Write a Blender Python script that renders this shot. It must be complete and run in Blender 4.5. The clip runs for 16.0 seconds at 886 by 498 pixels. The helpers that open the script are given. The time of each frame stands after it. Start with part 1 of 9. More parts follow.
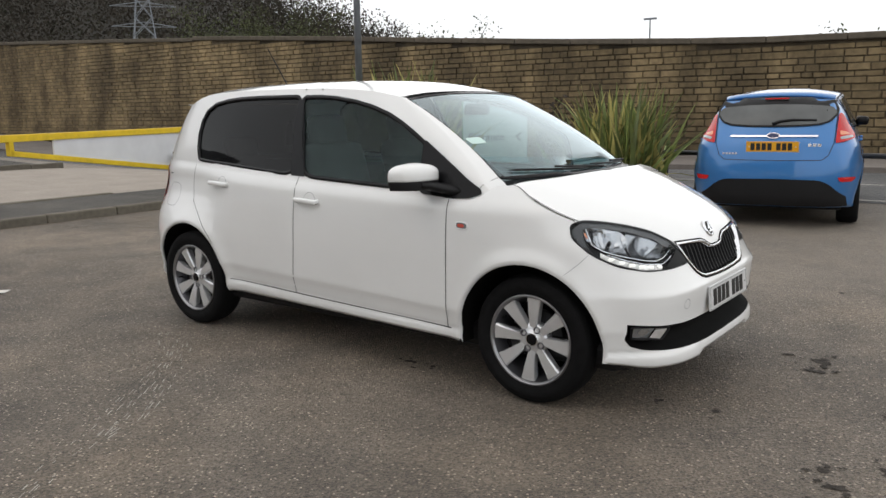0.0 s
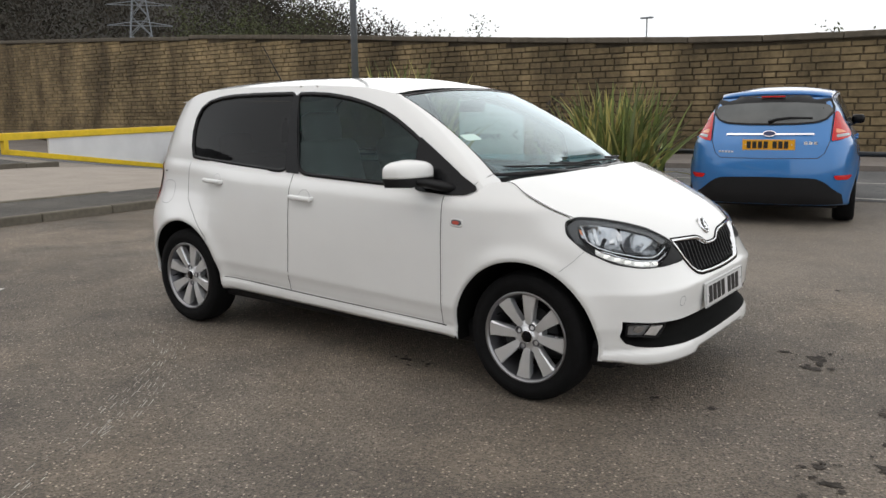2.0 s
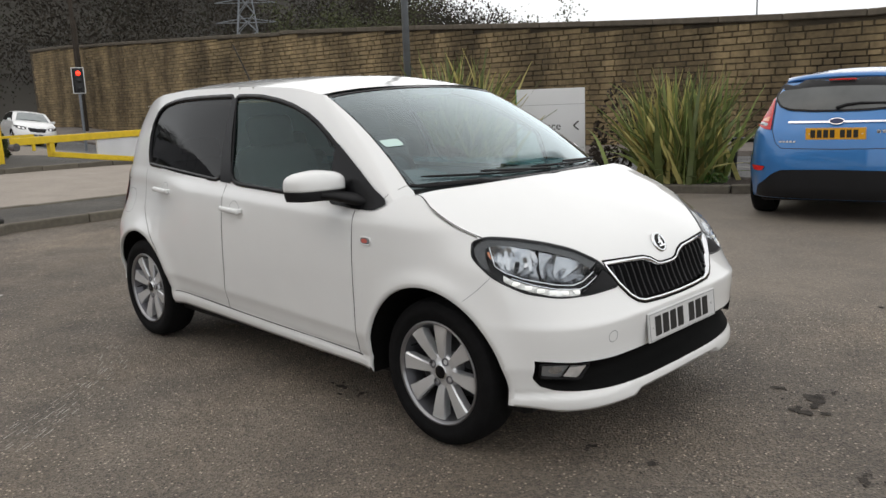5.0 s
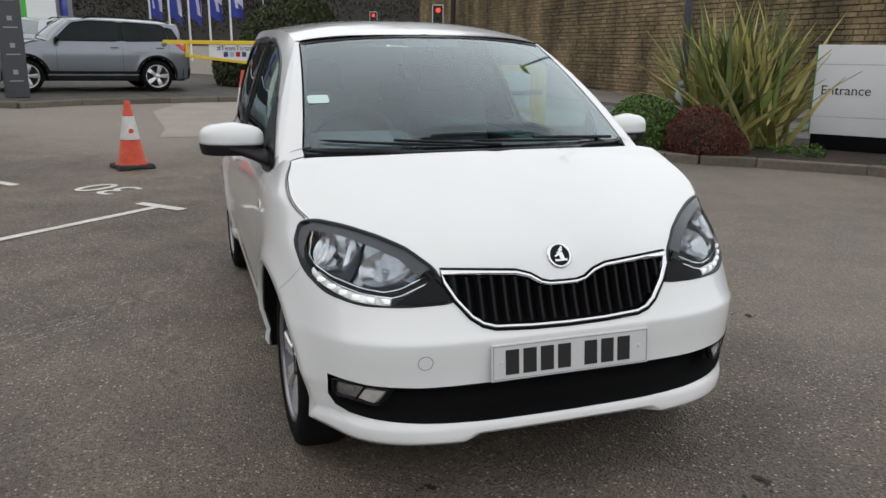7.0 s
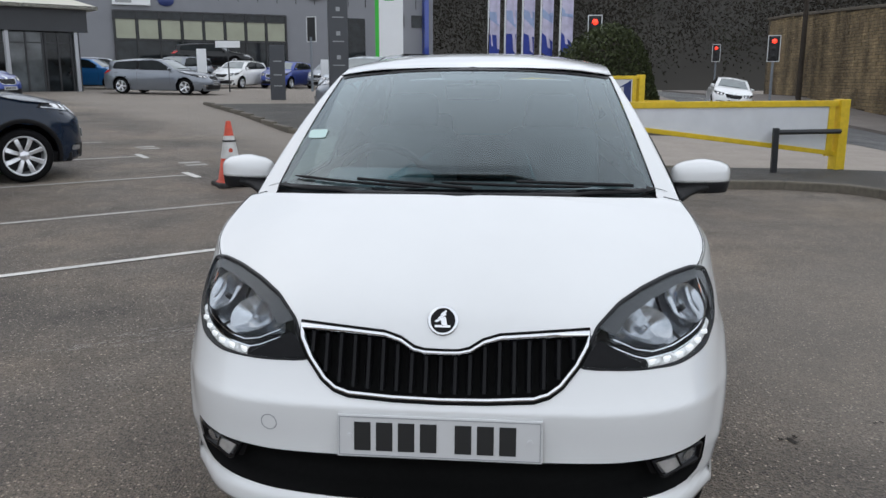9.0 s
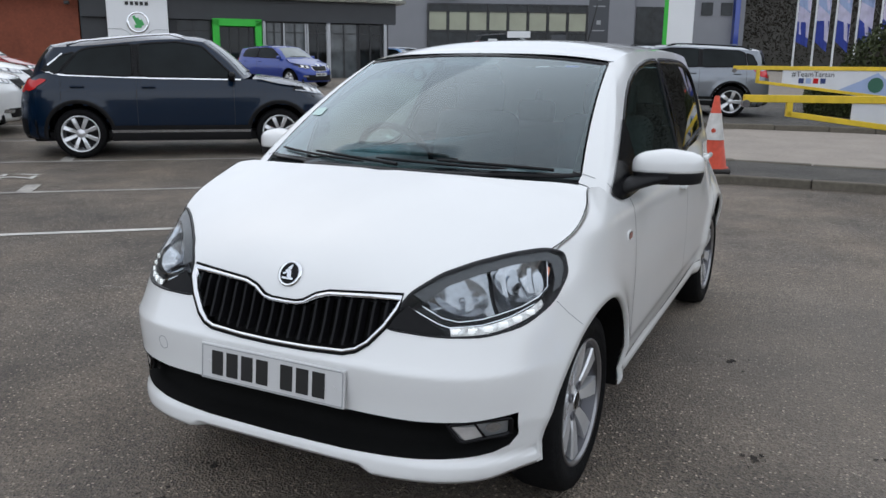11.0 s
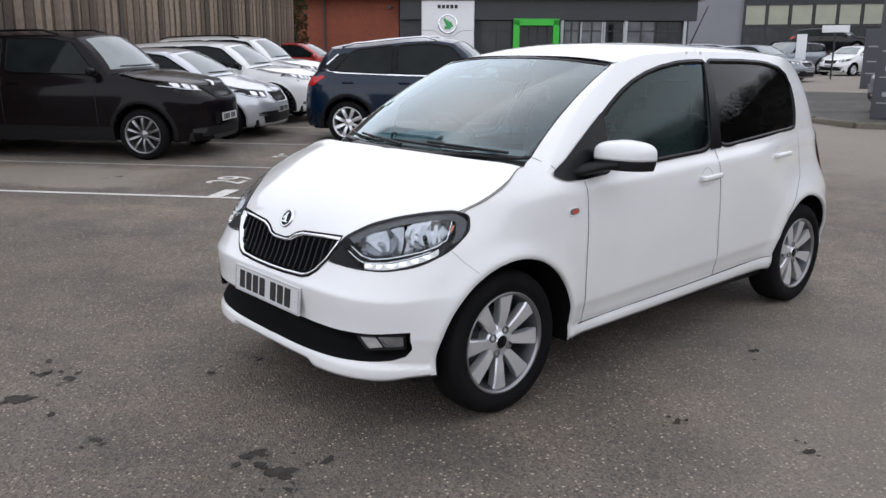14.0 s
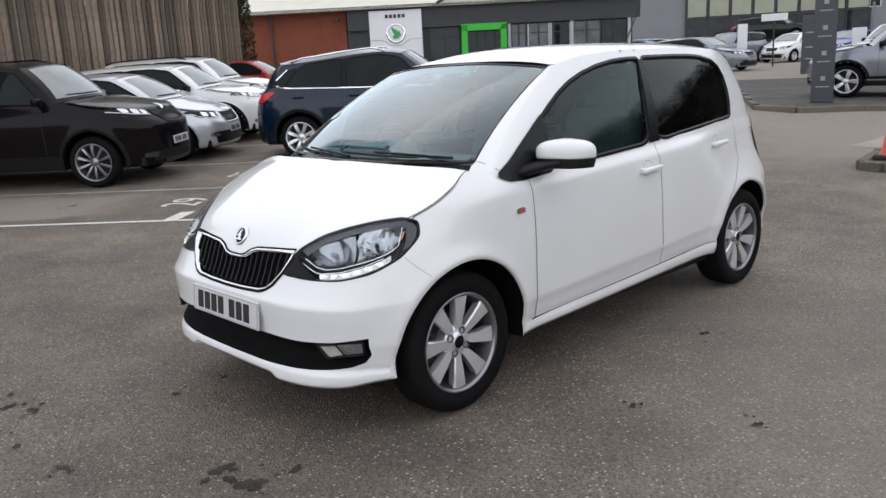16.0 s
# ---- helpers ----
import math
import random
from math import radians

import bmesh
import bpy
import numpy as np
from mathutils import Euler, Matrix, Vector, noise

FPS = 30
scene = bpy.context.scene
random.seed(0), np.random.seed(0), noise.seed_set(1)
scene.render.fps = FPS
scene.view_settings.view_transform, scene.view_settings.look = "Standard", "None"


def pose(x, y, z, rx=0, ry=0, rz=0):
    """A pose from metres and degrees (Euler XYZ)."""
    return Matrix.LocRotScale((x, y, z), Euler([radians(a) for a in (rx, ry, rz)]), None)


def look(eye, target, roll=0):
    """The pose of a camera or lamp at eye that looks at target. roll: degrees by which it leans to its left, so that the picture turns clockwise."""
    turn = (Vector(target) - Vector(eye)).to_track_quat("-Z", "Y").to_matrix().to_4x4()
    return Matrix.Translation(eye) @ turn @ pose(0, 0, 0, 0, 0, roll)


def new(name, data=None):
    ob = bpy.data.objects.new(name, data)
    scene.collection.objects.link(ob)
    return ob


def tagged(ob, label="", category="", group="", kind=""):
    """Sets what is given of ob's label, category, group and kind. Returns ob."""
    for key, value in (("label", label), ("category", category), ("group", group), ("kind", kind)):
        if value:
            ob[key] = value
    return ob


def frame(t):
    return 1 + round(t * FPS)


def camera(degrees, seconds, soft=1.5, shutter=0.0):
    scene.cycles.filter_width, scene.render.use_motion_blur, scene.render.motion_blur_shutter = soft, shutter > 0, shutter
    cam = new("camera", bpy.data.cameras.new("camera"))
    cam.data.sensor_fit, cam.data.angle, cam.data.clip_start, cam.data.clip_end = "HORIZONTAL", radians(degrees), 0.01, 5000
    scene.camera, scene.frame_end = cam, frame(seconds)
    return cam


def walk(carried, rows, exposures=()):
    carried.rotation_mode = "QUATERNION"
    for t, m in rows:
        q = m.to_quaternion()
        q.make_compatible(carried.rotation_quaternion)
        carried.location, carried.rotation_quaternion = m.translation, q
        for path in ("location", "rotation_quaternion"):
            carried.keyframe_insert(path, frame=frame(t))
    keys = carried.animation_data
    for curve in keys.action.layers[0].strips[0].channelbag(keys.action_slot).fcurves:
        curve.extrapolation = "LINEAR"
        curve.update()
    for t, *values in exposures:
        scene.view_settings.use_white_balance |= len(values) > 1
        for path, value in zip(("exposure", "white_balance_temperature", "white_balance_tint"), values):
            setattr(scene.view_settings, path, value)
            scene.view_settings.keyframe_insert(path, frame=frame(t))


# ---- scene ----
PATH = [
    (0, (2.972, -3.698, 1.307), (1.782, -2.128, 0.961), -0.8),
    (0.5, (2.98, -3.697, 1.298), (1.788, -2.129, 0.949), -0.8),
    (1, (2.973, -3.692, 1.293), (1.788, -2.12, 0.94), -0.7),
    (1.5, (2.966, -3.686, 1.319), (1.787, -2.112, 0.953), -0.5),
    (2, (2.973, -3.683, 1.295), (1.789, -2.109, 0.947), -0.8),
    (2.5, (2.968, -3.687, 1.289), (1.777, -2.117, 0.944), -0.7),
    (3, (2.964, -3.698, 1.299), (1.779, -2.126, 0.947), -0.7),
    (3.5, (2.957, -3.654, 1.3), (1.769, -2.098, 0.889), -1.8),
    (3.7, (2.985, -3.585, 1.292), (1.783, -2.032, 0.915), -2.0),
    (5.8, (3.468, -2.128, 1.348), (1.884, -0.997, 0.887), 0.8),
    (6, (3.496, -1.945, 1.313), (1.858, -0.902, 0.835), 1.5),
    (6.5, (3.637, -1.497, 1.335), (1.881, -0.625, 0.937), -1.8),
    (7, (3.822, -1.096, 1.347), (1.989, -0.463, 0.858), 0.4),
    (7.4, (3.769, -0.772, 1.36), (1.905, -0.268, 0.84), 2.4),
    (7.5, (3.755, -0.686, 1.343), (1.888, -0.185, 0.83), 2.1),
    (8, (3.835, -0.333, 1.342), (1.901, -0.154, 0.863), 1.1),
    (8.5, (3.813, -0.046, 1.344), (1.881, -0.062, 0.829), 2.7),
    (8.7, (3.769, 0.045, 1.348), (1.828, -0.044, 0.874), 1.6),
    (10.8, (3.558, 1.278, 1.34), (1.74, 0.546, 0.943), -0.4),
    (11, (3.562, 1.431, 1.334), (1.82, 0.552, 0.894), 0.6),
    (11.2, (3.574, 1.564, 1.35), (1.893, 0.577, 0.903), 1.9),
    (11.5, (3.46, 1.747, 1.354), (1.828, 0.679, 0.915), 1.0),
    (12, (3.291, 1.913, 1.358), (1.77, 0.699, 0.897), 2.6),
    (12.5, (3.216, 2.183, 1.348), (1.867, 0.786, 0.869), 2.5),
    (13, (3.268, 2.427, 1.349), (2.033, 0.902, 0.965), -0.8),
    (13.5, (3.329, 2.629, 1.36), (2.037, 1.165, 0.926), 0.0),
    (14, (3.35, 2.828, 1.36), (2.069, 1.36, 0.907), 0.5),
    (14.5, (3.409, 2.876, 1.371), (2.129, 1.401, 0.942), -0.8),
    (15, (3.437, 2.855, 1.368), (2.102, 1.421, 0.969), -0.3),
    (15.5, (3.465, 2.861, 1.373), (2.085, 1.471, 0.967), -0.9),
    (16, (3.374, 2.924, 1.369), (2.024, 1.514, 0.932), -2.8),
]
cam = camera(57.9, 16.0)
walk(cam, [(t, look(eye, target, roll)) for t, eye, target, roll in PATH],
     exposures=[(0.0, 0.25, 6750, 10), (3.7, 0.25, 6800, 10), (6.0, 0.1, 6750, 10), (8.0, 0.05, 6250, 10), (11.0, 0.05, 6050, 10), (12.5, 0.05, 6050, 10), (13.5, 0.24, 6150, 14), (14.5, 0.32, 6250, 14), (16.0, 0.3, 6300, 13)])
from mathutils.bvhtree import BVHTree

# ---- world and light: an overcast afternoon ----
world = bpy.data.worlds.new("overcast")
scene.world = world
world.use_nodes = True
wn, wl = world.node_tree.nodes, world.node_tree.links
wn.clear()
sky = wn.new("ShaderNodeTexSky")
sky.sky_type, sky.sun_disc = "NISHITA", False
sky.sun_elevation, sky.sun_rotation = radians(48), radians(200)
sky.air_density, sky.dust_density, sky.ozone_density = 1.0, 4.0, 1.0
cloud = wn.new("ShaderNodeMixRGB")
cloud.inputs[0].default_value = 0.86
cloud.inputs[2].default_value = (7.6, 7.9, 8.3, 1)
sky_noise = wn.new("ShaderNodeTexNoise")
sky_noise.inputs["Scale"].default_value, sky_noise.inputs["Detail"].default_value = 2.2, 5
sky_map = wn.new("ShaderNodeMapRange")
sky_map.inputs[3].default_value, sky_map.inputs[4].default_value = 0.82, 1.16
cloud_mul = wn.new("ShaderNodeMixRGB")
cloud_mul.blend_type = "MULTIPLY"
cloud_mul.inputs[0].default_value = 1
background = wn.new("ShaderNodeBackground")
background.inputs["Strength"].default_value = 0.104
world_out = wn.new("ShaderNodeOutputWorld")
wl.new(sky.outputs[0], cloud.inputs[1])
wl.new(sky_noise.outputs[0], sky_map.inputs[0])
wl.new(cloud.outputs[0], cloud_mul.inputs[1])
wl.new(sky_map.outputs[0], cloud_mul.inputs[2])
# thin even cloud, a little brighter low down
sky_dir = wn.new("ShaderNodeTexCoord")
sky_up = wn.new("ShaderNodeSeparateXYZ")
overhead = wn.new("ShaderNodeMapRange")
overhead.inputs[3].default_value, overhead.inputs[4].default_value = 1.36, 0.88
zenith = wn.new("ShaderNodeMixRGB")
zenith.blend_type = "MULTIPLY"
zenith.inputs[0].default_value = 1
wl.new(sky_dir.outputs["Generated"], sky_up.inputs[0])
wl.new(sky_up.outputs[2], overhead.inputs[0])
wl.new(cloud_mul.outputs[0], zenith.inputs[1])
wl.new(overhead.outputs[0], zenith.inputs[2])
wl.new(zenith.outputs[0], background.inputs[0])
wl.new(background.outputs[0], world_out.inputs[0])

sun_data = bpy.data.lights.new("sun", "SUN")
sun_data.energy, sun_data.angle, sun_data.color = 0.95, radians(172), (1.0, 0.97, 0.92)
sun = new("sun", sun_data)
sun.matrix_world = look((2, 9, 9), (0, 0, 0))


# ---- materials ----
def rgb(c):
    return (*c, 1.0) if len(c) == 3 else tuple(c)


def material(name, color, rough=0.5, metal=0.0, noise_scale=0.0, vary=0.0, bump=0.0, bump_scale=0.0, coat=0.0, spec=0.5,
             color2=None, emission=None, power=0.0, detail=6.0, per_object=0.0, per_island=0.0, bump_dist=0.01):
    """A node material: base colour with two scales of variation, gloss, relief."""
    m = bpy.data.materials.new(name)
    m.use_nodes = True
    n, l = m.node_tree.nodes, m.node_tree.links
    p = n["Principled BSDF"]
    p.inputs["Base Color"].default_value = rgb(color)
    p.inputs["Roughness"].default_value = rough
    p.inputs["Metallic"].default_value = metal
    p.inputs["Specular IOR Level"].default_value = spec
    p.inputs["Coat Weight"].default_value = coat
    p.inputs["Coat Roughness"].default_value = 0.06
    if emission:
        p.inputs["Emission Color"].default_value = rgb(emission)
        p.inputs["Emission Strength"].default_value = power
    coords = n.new("ShaderNodeTexCoord")
    last = None
    if noise_scale:
        fine = n.new("ShaderNodeTexNoise")
        fine.inputs["Scale"].default_value, fine.inputs["Detail"].default_value = noise_scale, detail
        broad = n.new("ShaderNodeTexNoise")
        broad.inputs["Scale"].default_value, broad.inputs["Detail"].default_value = noise_scale * 0.09, 4
        l.new(coords.outputs["Object"], fine.inputs["Vector"])
        l.new(coords.outputs["Object"], broad.inputs["Vector"])
        both = n.new("ShaderNodeMath")
        both.operation = "ADD"
        l.new(fine.outputs[0], both.inputs[0])
        l.new(broad.outputs[0], both.inputs[1])
        ramp = n.new("ShaderNodeMapRange")
        ramp.inputs[1].default_value, ramp.inputs[2].default_value = 0.7, 1.3
        l.new(both.outputs[0], ramp.inputs[0])
        mix = n.new("ShaderNodeMixRGB")
        c2 = color2 or tuple(v * (1 - vary) for v in color)
        c1 = color if color2 else tuple(min(1, v * (1 + vary)) for v in color)
        mix.inputs[1].default_value, mix.inputs[2].default_value = rgb(c1), rgb(c2)
        l.new(ramp.outputs[0], mix.inputs[0])
        last = mix.outputs[0]
    for amount, kind in ((per_object, "obj"), (per_island, "island")):
        if amount:
            info = n.new("ShaderNodeObjectInfo" if kind == "obj" else "ShaderNodeNewGeometry")
            hsv = n.new("ShaderNodeHueSaturation")
            rng = n.new("ShaderNodeMapRange")
            rng.inputs[3].default_value, rng.inputs[4].default_value = 1 - amount, 1 + amount
            l.new(info.outputs["Random" if kind == "obj" else "Random Per Island"], rng.inputs[0])
            l.new(rng.outputs[0], hsv.inputs["Value"])
            if last:
                l.new(last, hsv.inputs["Color"])
            else:
                hsv.inputs["Color"].default_value = rgb(color)
            last = hsv.outputs[0]
    if last:
        l.new(last, p.inputs["Base Color"])
    if bump:
        tex = n.new("ShaderNodeTexNoise")
        tex.inputs["Scale"].default_value, tex.inputs["Detail"].default_value = bump_scale, 5
        l.new(coords.outputs["Object"], tex.inputs["Vector"])
        b = n.new("ShaderNodeBump")
        b.inputs["Strength"].default_value, b.inputs["Distance"].default_value = bump, bump_dist
        l.new(tex.outputs[0], b.inputs["Height"])
        l.new(b.outputs[0], p.inputs["Normal"])
    return m


def glass(name, tint, rough=0.0, gloss=(1, 1, 1), face=0.06, power=4.0):
    """A thin pane: tinted see-through with the mirror gloss of glass."""
    m = bpy.data.materials.new(name)
    m.use_nodes = True
    n, l = m.node_tree.nodes, m.node_tree.links
    n.remove(n["Principled BSDF"])
    clear, shine, fres, mix = (n.new(k) for k in ("ShaderNodeBsdfTransparent", "ShaderNodeBsdfGlossy", "ShaderNodeLayerWeight", "ShaderNodeMixShader"))
    rise, share = n.new("ShaderNodeMath"), n.new("ShaderNodeMapRange")
    rise.operation = "POWER"
    rise.inputs[1].default_value = power
    share.inputs[3].default_value = face
    clear.inputs[0].default_value = rgb(tint)
    shine.inputs[0].default_value = rgb(gloss)
    shine.inputs["Roughness"].default_value = rough
    fres.inputs[0].default_value = 0.5
    l.new(fres.outputs["Facing"], rise.inputs[0])
    l.new(rise.outputs[0], share.inputs[0])
    l.new(share.outputs[0], mix.inputs[0])
    l.new(clear.outputs[0], mix.inputs[1])
    l.new(shine.outputs[0], mix.inputs[2])
    l.new(mix.outputs[0], n["Material Output"].inputs[0])
    return m


def car_paint(name, color, metal=0.0, rough=0.3, coat=1.0, spec=0.5):
    return material(name, color, rough=rough, metal=metal, coat=coat, spec=spec, noise_scale=3.0, vary=0.03)


PAINT_WHITE = car_paint("white_car_paint", (0.775, 0.78, 0.775))
PAINT_BLUE = car_paint("bright_blue_paint", (0.018, 0.155, 0.42), 0.3)
PAINT_NAVY = car_paint("dark_blue_paint", (0.003, 0.012, 0.03), 0.0, 0.25, 0.55, 0.2)
PAINT_BROWNBLACK = car_paint("brown_black_paint", (0.005, 0.0035, 0.0045), 0.0, 0.22, 0.22, 0.08)
PAINT_SILVER = car_paint("silver_paint", (0.56, 0.58, 0.62), 0.55)
PAINT_GREY = car_paint("steel_grey_paint", (0.2, 0.22, 0.25), 0.5)
PAINT_LIGHTGREY = car_paint("light_steel_paint", (0.42, 0.46, 0.5), 0.5)
PAINT_ROYAL = car_paint("royal_blue_paint", (0.012, 0.04, 0.27), 0.3)
PAINT_RED = car_paint("red_paint", (0.4, 0.012, 0.012))
PAINT_BLACK = car_paint("black_paint", (0.006, 0.007, 0.008), 0.0, 0.25, 0.5, 0.2)
PAINT_LIME = car_paint("lime_paint", (0.25, 0.5, 0.03))
BLACK_PLASTIC = material("black_plastic", (0.008, 0.008, 0.009), 0.5, noise_scale=60, vary=0.2, spec=0.25)
INTAKE_BLACK = material("unlit_black_plastic", (0.005, 0.005, 0.005), 0.8, noise_scale=60, vary=0.2, spec=0.1)
GRILLE_BLACK = material("satin_black_slat", (0.006, 0.006, 0.007), 0.42, noise_scale=50, vary=0.2, spec=0.16)
WHEEL_DARK = material("shaded_wheel_back", (0.03, 0.03, 0.032), 0.6, 0.3, noise_scale=20, vary=0.3)
BLACK_TRIM = material("gloss_black_trim", (0.005, 0.005, 0.006), 0.22, spec=0.18, noise_scale=30, vary=0.15)
DARK_PLASTIC = material("dark_grey_plastic", (0.03, 0.03, 0.032), 0.55, noise_scale=40, vary=0.2)
SEAM = material("panel_gap", (0.03, 0.03, 0.03), 0.8)
RUBBER = material("tyre_rubber", (0.008, 0.008, 0.0085), 0.8, spec=0.1, noise_scale=30, vary=0.25, bump=0.3, bump_scale=120)
ALLOY = material("alloy_silver", (0.74, 0.75, 0.77), 0.25, 0.62, noise_scale=8, vary=0.06)
ALLOY_MACHINED = material("machined_dark_alloy", (0.3, 0.3, 0.31), 0.3, 0.85, noise_scale=8, vary=0.1)
ALLOY_DARK = material("dark_alloy", (0.1, 0.1, 0.11), 0.35, 0.8, noise_scale=8, vary=0.1)
BRAKE = material("cast_brake_metal", (0.16, 0.15, 0.15), 0.5, 0.8, noise_scale=20, vary=0.3)
CHROME = material("chrome", (0.82, 0.83, 0.85), 0.08, 1.0)
REFLECTOR = material("lamp_reflector", (0.5, 0.515, 0.54), 0.2, 0.9, noise_scale=40, vary=0.1)
LAMP_BLACK = material("lamp_housing_black", (0.010, 0.0105, 0.012), 0.32, noise_scale=40, vary=0.2, spec=0.3)
LAMP_SMOKE = material("smoked_lamp_brow", (0.055, 0.058, 0.062), 0.35, 0.1, noise_scale=50, vary=0.15)
LAMP_MIRROR = material("lamp_mirror", (0.38, 0.395, 0.42), 0.2, 0.92, noise_scale=60, vary=0.15, bump=0.06, bump_scale=40)
FOG_FACET = material("bright_fog_facet", (0.85, 0.86, 0.88), 0.18, 0.65, coat=0.5, noise_scale=35, vary=0.35)
LED_STRIP = material("light_strip_lens", (0.62, 0.62, 0.58), 0.15, coat=1.0, noise_scale=70, vary=0.8, emission=(1, 0.98, 0.92), power=0.15)
LED = material("daytime_led", (0.9, 0.9, 0.9), 0.3, emission=(1, 0.98, 0.92), power=0.45)
GLASS_CLEAR = glass("windscreen_glass", (0.64, 0.79, 0.81), gloss=(0.88, 0.99, 1.03), face=0.085, power=2.9)
GLASS_SIDE = glass("side_glass", (0.44, 0.60, 0.57), gloss=(0.85, 1.0, 0.98), face=0.028, power=4.6)
GLASS_DARK = glass("privacy_glass", (0.06, 0.066, 0.07), face=0.024, power=5.0)
GLASS_LENS = glass("lamp_lens", (0.95, 0.97, 0.98), face=0.012, power=6.5)
# pale grey stands for sky reflected in the blue car's rear glass
GLASS_REAR_SKY = material("sky_toned_rear_glass", (0.10, 0.105, 0.105), 0.06, spec=0.4, noise_scale=3, vary=0.25)
GLASS_FAR = material("dark_car_glass", (0.010, 0.013, 0.014), 0.03, spec=0.14, noise_scale=2.5, vary=0.5)
# base colour lightened to hold the sky's reflection on the screen
GLASS_SCREEN_SKY = material("sky_toned_parked_windscreen", (0.19, 0.215, 0.215), 0.04, spec=0.9, noise_scale=1.5, vary=0.4)
GATE_NAVY = material("navy_enamel", (0.01, 0.02, 0.08), 0.3)
LAMP_RED = material("red_lamp_lens", (0.5, 0.01, 0.012), 0.25, coat=0.25, spec=0.3)
LAMP_ORANGE = material("amber_lens", (0.75, 0.25, 0.12), 0.15, coat=1.0)
REPEATER_BULB = material("pinkish_bulb", (0.55, 0.10, 0.07), 0.2, coat=1.0)
LAMP_CLEAR = material("clear_lamp_lens", (0.3, 0.31, 0.325), 0.1, 0.5, coat=1.0)
PLATE_WHITE = material("white_plate", (0.6, 0.6, 0.6), 0.35)
PLATE_YELLOW = material("yellow_plate", (0.75, 0.36, 0.01), 0.4)
INK = material("black_ink", (0.012, 0.012, 0.012), 0.5)
INK_GREY = material("grey_ink", (0.3, 0.31, 0.32), 0.5)
SEAT = material("seat_fabric", (0.07, 0.07, 0.075), 0.9, noise_scale=80, vary=0.4, bump=0.3, bump_scale=300)
CABIN = material("cabin_grey", (0.16, 0.165, 0.17), 0.8, noise_scale=30, vary=0.2)
HEADLINER = material("headliner_grey", (0.5, 0.5, 0.48), 0.9, noise_scale=60, vary=0.1)
STICKER = material("paper_sticker", (0.55, 0.72, 0.68), 0.6)


# ---- building helpers ----
def put_mesh(name, verts, faces, mat, parent=None, smooth=True, normals=None, label=""):
    me = bpy.data.meshes.new(name)
    me.from_pydata([tuple(v) for v in verts], [], [tuple(f) for f in faces])
    me.materials.append(mat)
    if smooth:
        me.shade_smooth()
    me.update()
    if normals is not None:
        me.normals_split_custom_set_from_vertices([tuple(v) for v in normals])
    ob = new(name, me)
    if parent:
        ob.parent = parent
    if label:
        ob["label"] = label
    return ob


def part(name, bm, mat, parent=None, label="", smooth=False):
    me = bpy.data.meshes.new(name)
    bm.to_mesh(me)
    bm.free()
    me.materials.append(mat)
    if smooth:
        me.shade_smooth()
    ob = new(name, me)
    if parent:
        ob.parent = parent
    if label:
        ob["label"] = label
    return ob


def thing(name, label, category, m=None, group="", kind=""):
    ob = new(name)
    ob.empty_display_size = 0.2
    if m is not None:
        ob.matrix_basis = m
    return tagged(ob, label, category, group, kind)


def box(bm, size, m=None, bevel=0.0, segments=2):
    """Adds a box of that size, centred, at pose m, with rounded edges."""
    made = bmesh.ops.create_cube(bm, size=1.0)["verts"]
    bmesh.ops.scale(bm, vec=size, verts=made)
    if bevel:
        edges = list({e for v in made for e in v.link_edges})
        made = list({v for f in bmesh.ops.bevel(bm, geom=edges, offset=bevel, segments=segments, affect="EDGES", profile=0.5)["faces"] for v in f.verts}
                    | {v for v in made if v.is_valid})
    if m is not None:
        bmesh.ops.transform(bm, matrix=m, verts=made)
    return made


def tube(bm, a, b, r1, r2=None, segments=12):
    a, b = Vector(a), Vector(b)
    d = b - a
    made = bmesh.ops.create_cone(bm, cap_ends=True, segments=segments, radius1=r1, radius2=r2 if r2 is not None else r1, depth=d.length)["verts"]
    bmesh.ops.transform(bm, matrix=Matrix.Translation((a + b) / 2) @ d.to_track_quat("Z", "Y").to_matrix().to_4x4(), verts=made)
    return made


def lathe(profile, segments=40, axis="y"):
    """Verts and faces of (radius, along) turned about an axis."""
    verts, faces, k = [], [], len(profile)
    for s in range(segments):
        a = 2 * math.pi * s / segments
        for r, y in profile:
            verts.append((r * math.cos(a), y, r * math.sin(a)) if axis == "y" else (r * math.cos(a), r * math.sin(a), y))
    for s in range(segments):
        for i in range(k - 1):
            q = (s * k + i, s * k + i + 1, ((s + 1) % segments) * k + i + 1, ((s + 1) % segments) * k + i)
            faces.append(q if axis != "y" else q[::-1])
    return verts, faces


def swept(points, r, sides=8, flat=1.0):
    """Verts and faces of one smooth bar of radius r along a line of points."""
    pts = [Vector(p) for p in points]
    verts, faces, k = [], [], len(pts)
    for i, p in enumerate(pts):
        t = (pts[min(i + 1, k - 1)] - pts[max(i - 1, 0)]).normalized()
        u = t.cross(Vector((0, 0, 1))).normalized()
        w = u.cross(t)
        rr = r[i] if isinstance(r, (list, tuple)) else r
        verts += [p + u * rr * math.cos(a) + w * rr * flat * math.sin(a) for a in np.linspace(0, 2 * math.pi, sides, endpoint=False)]
    for i in range(k - 1):
        faces += [(i * sides + j, i * sides + (j + 1) % sides, (i + 1) * sides + (j + 1) % sides, (i + 1) * sides + j) for j in range(sides)]
    faces += [tuple(range(sides))[::-1], tuple(range((k - 1) * sides, k * sides))]
    return verts, faces


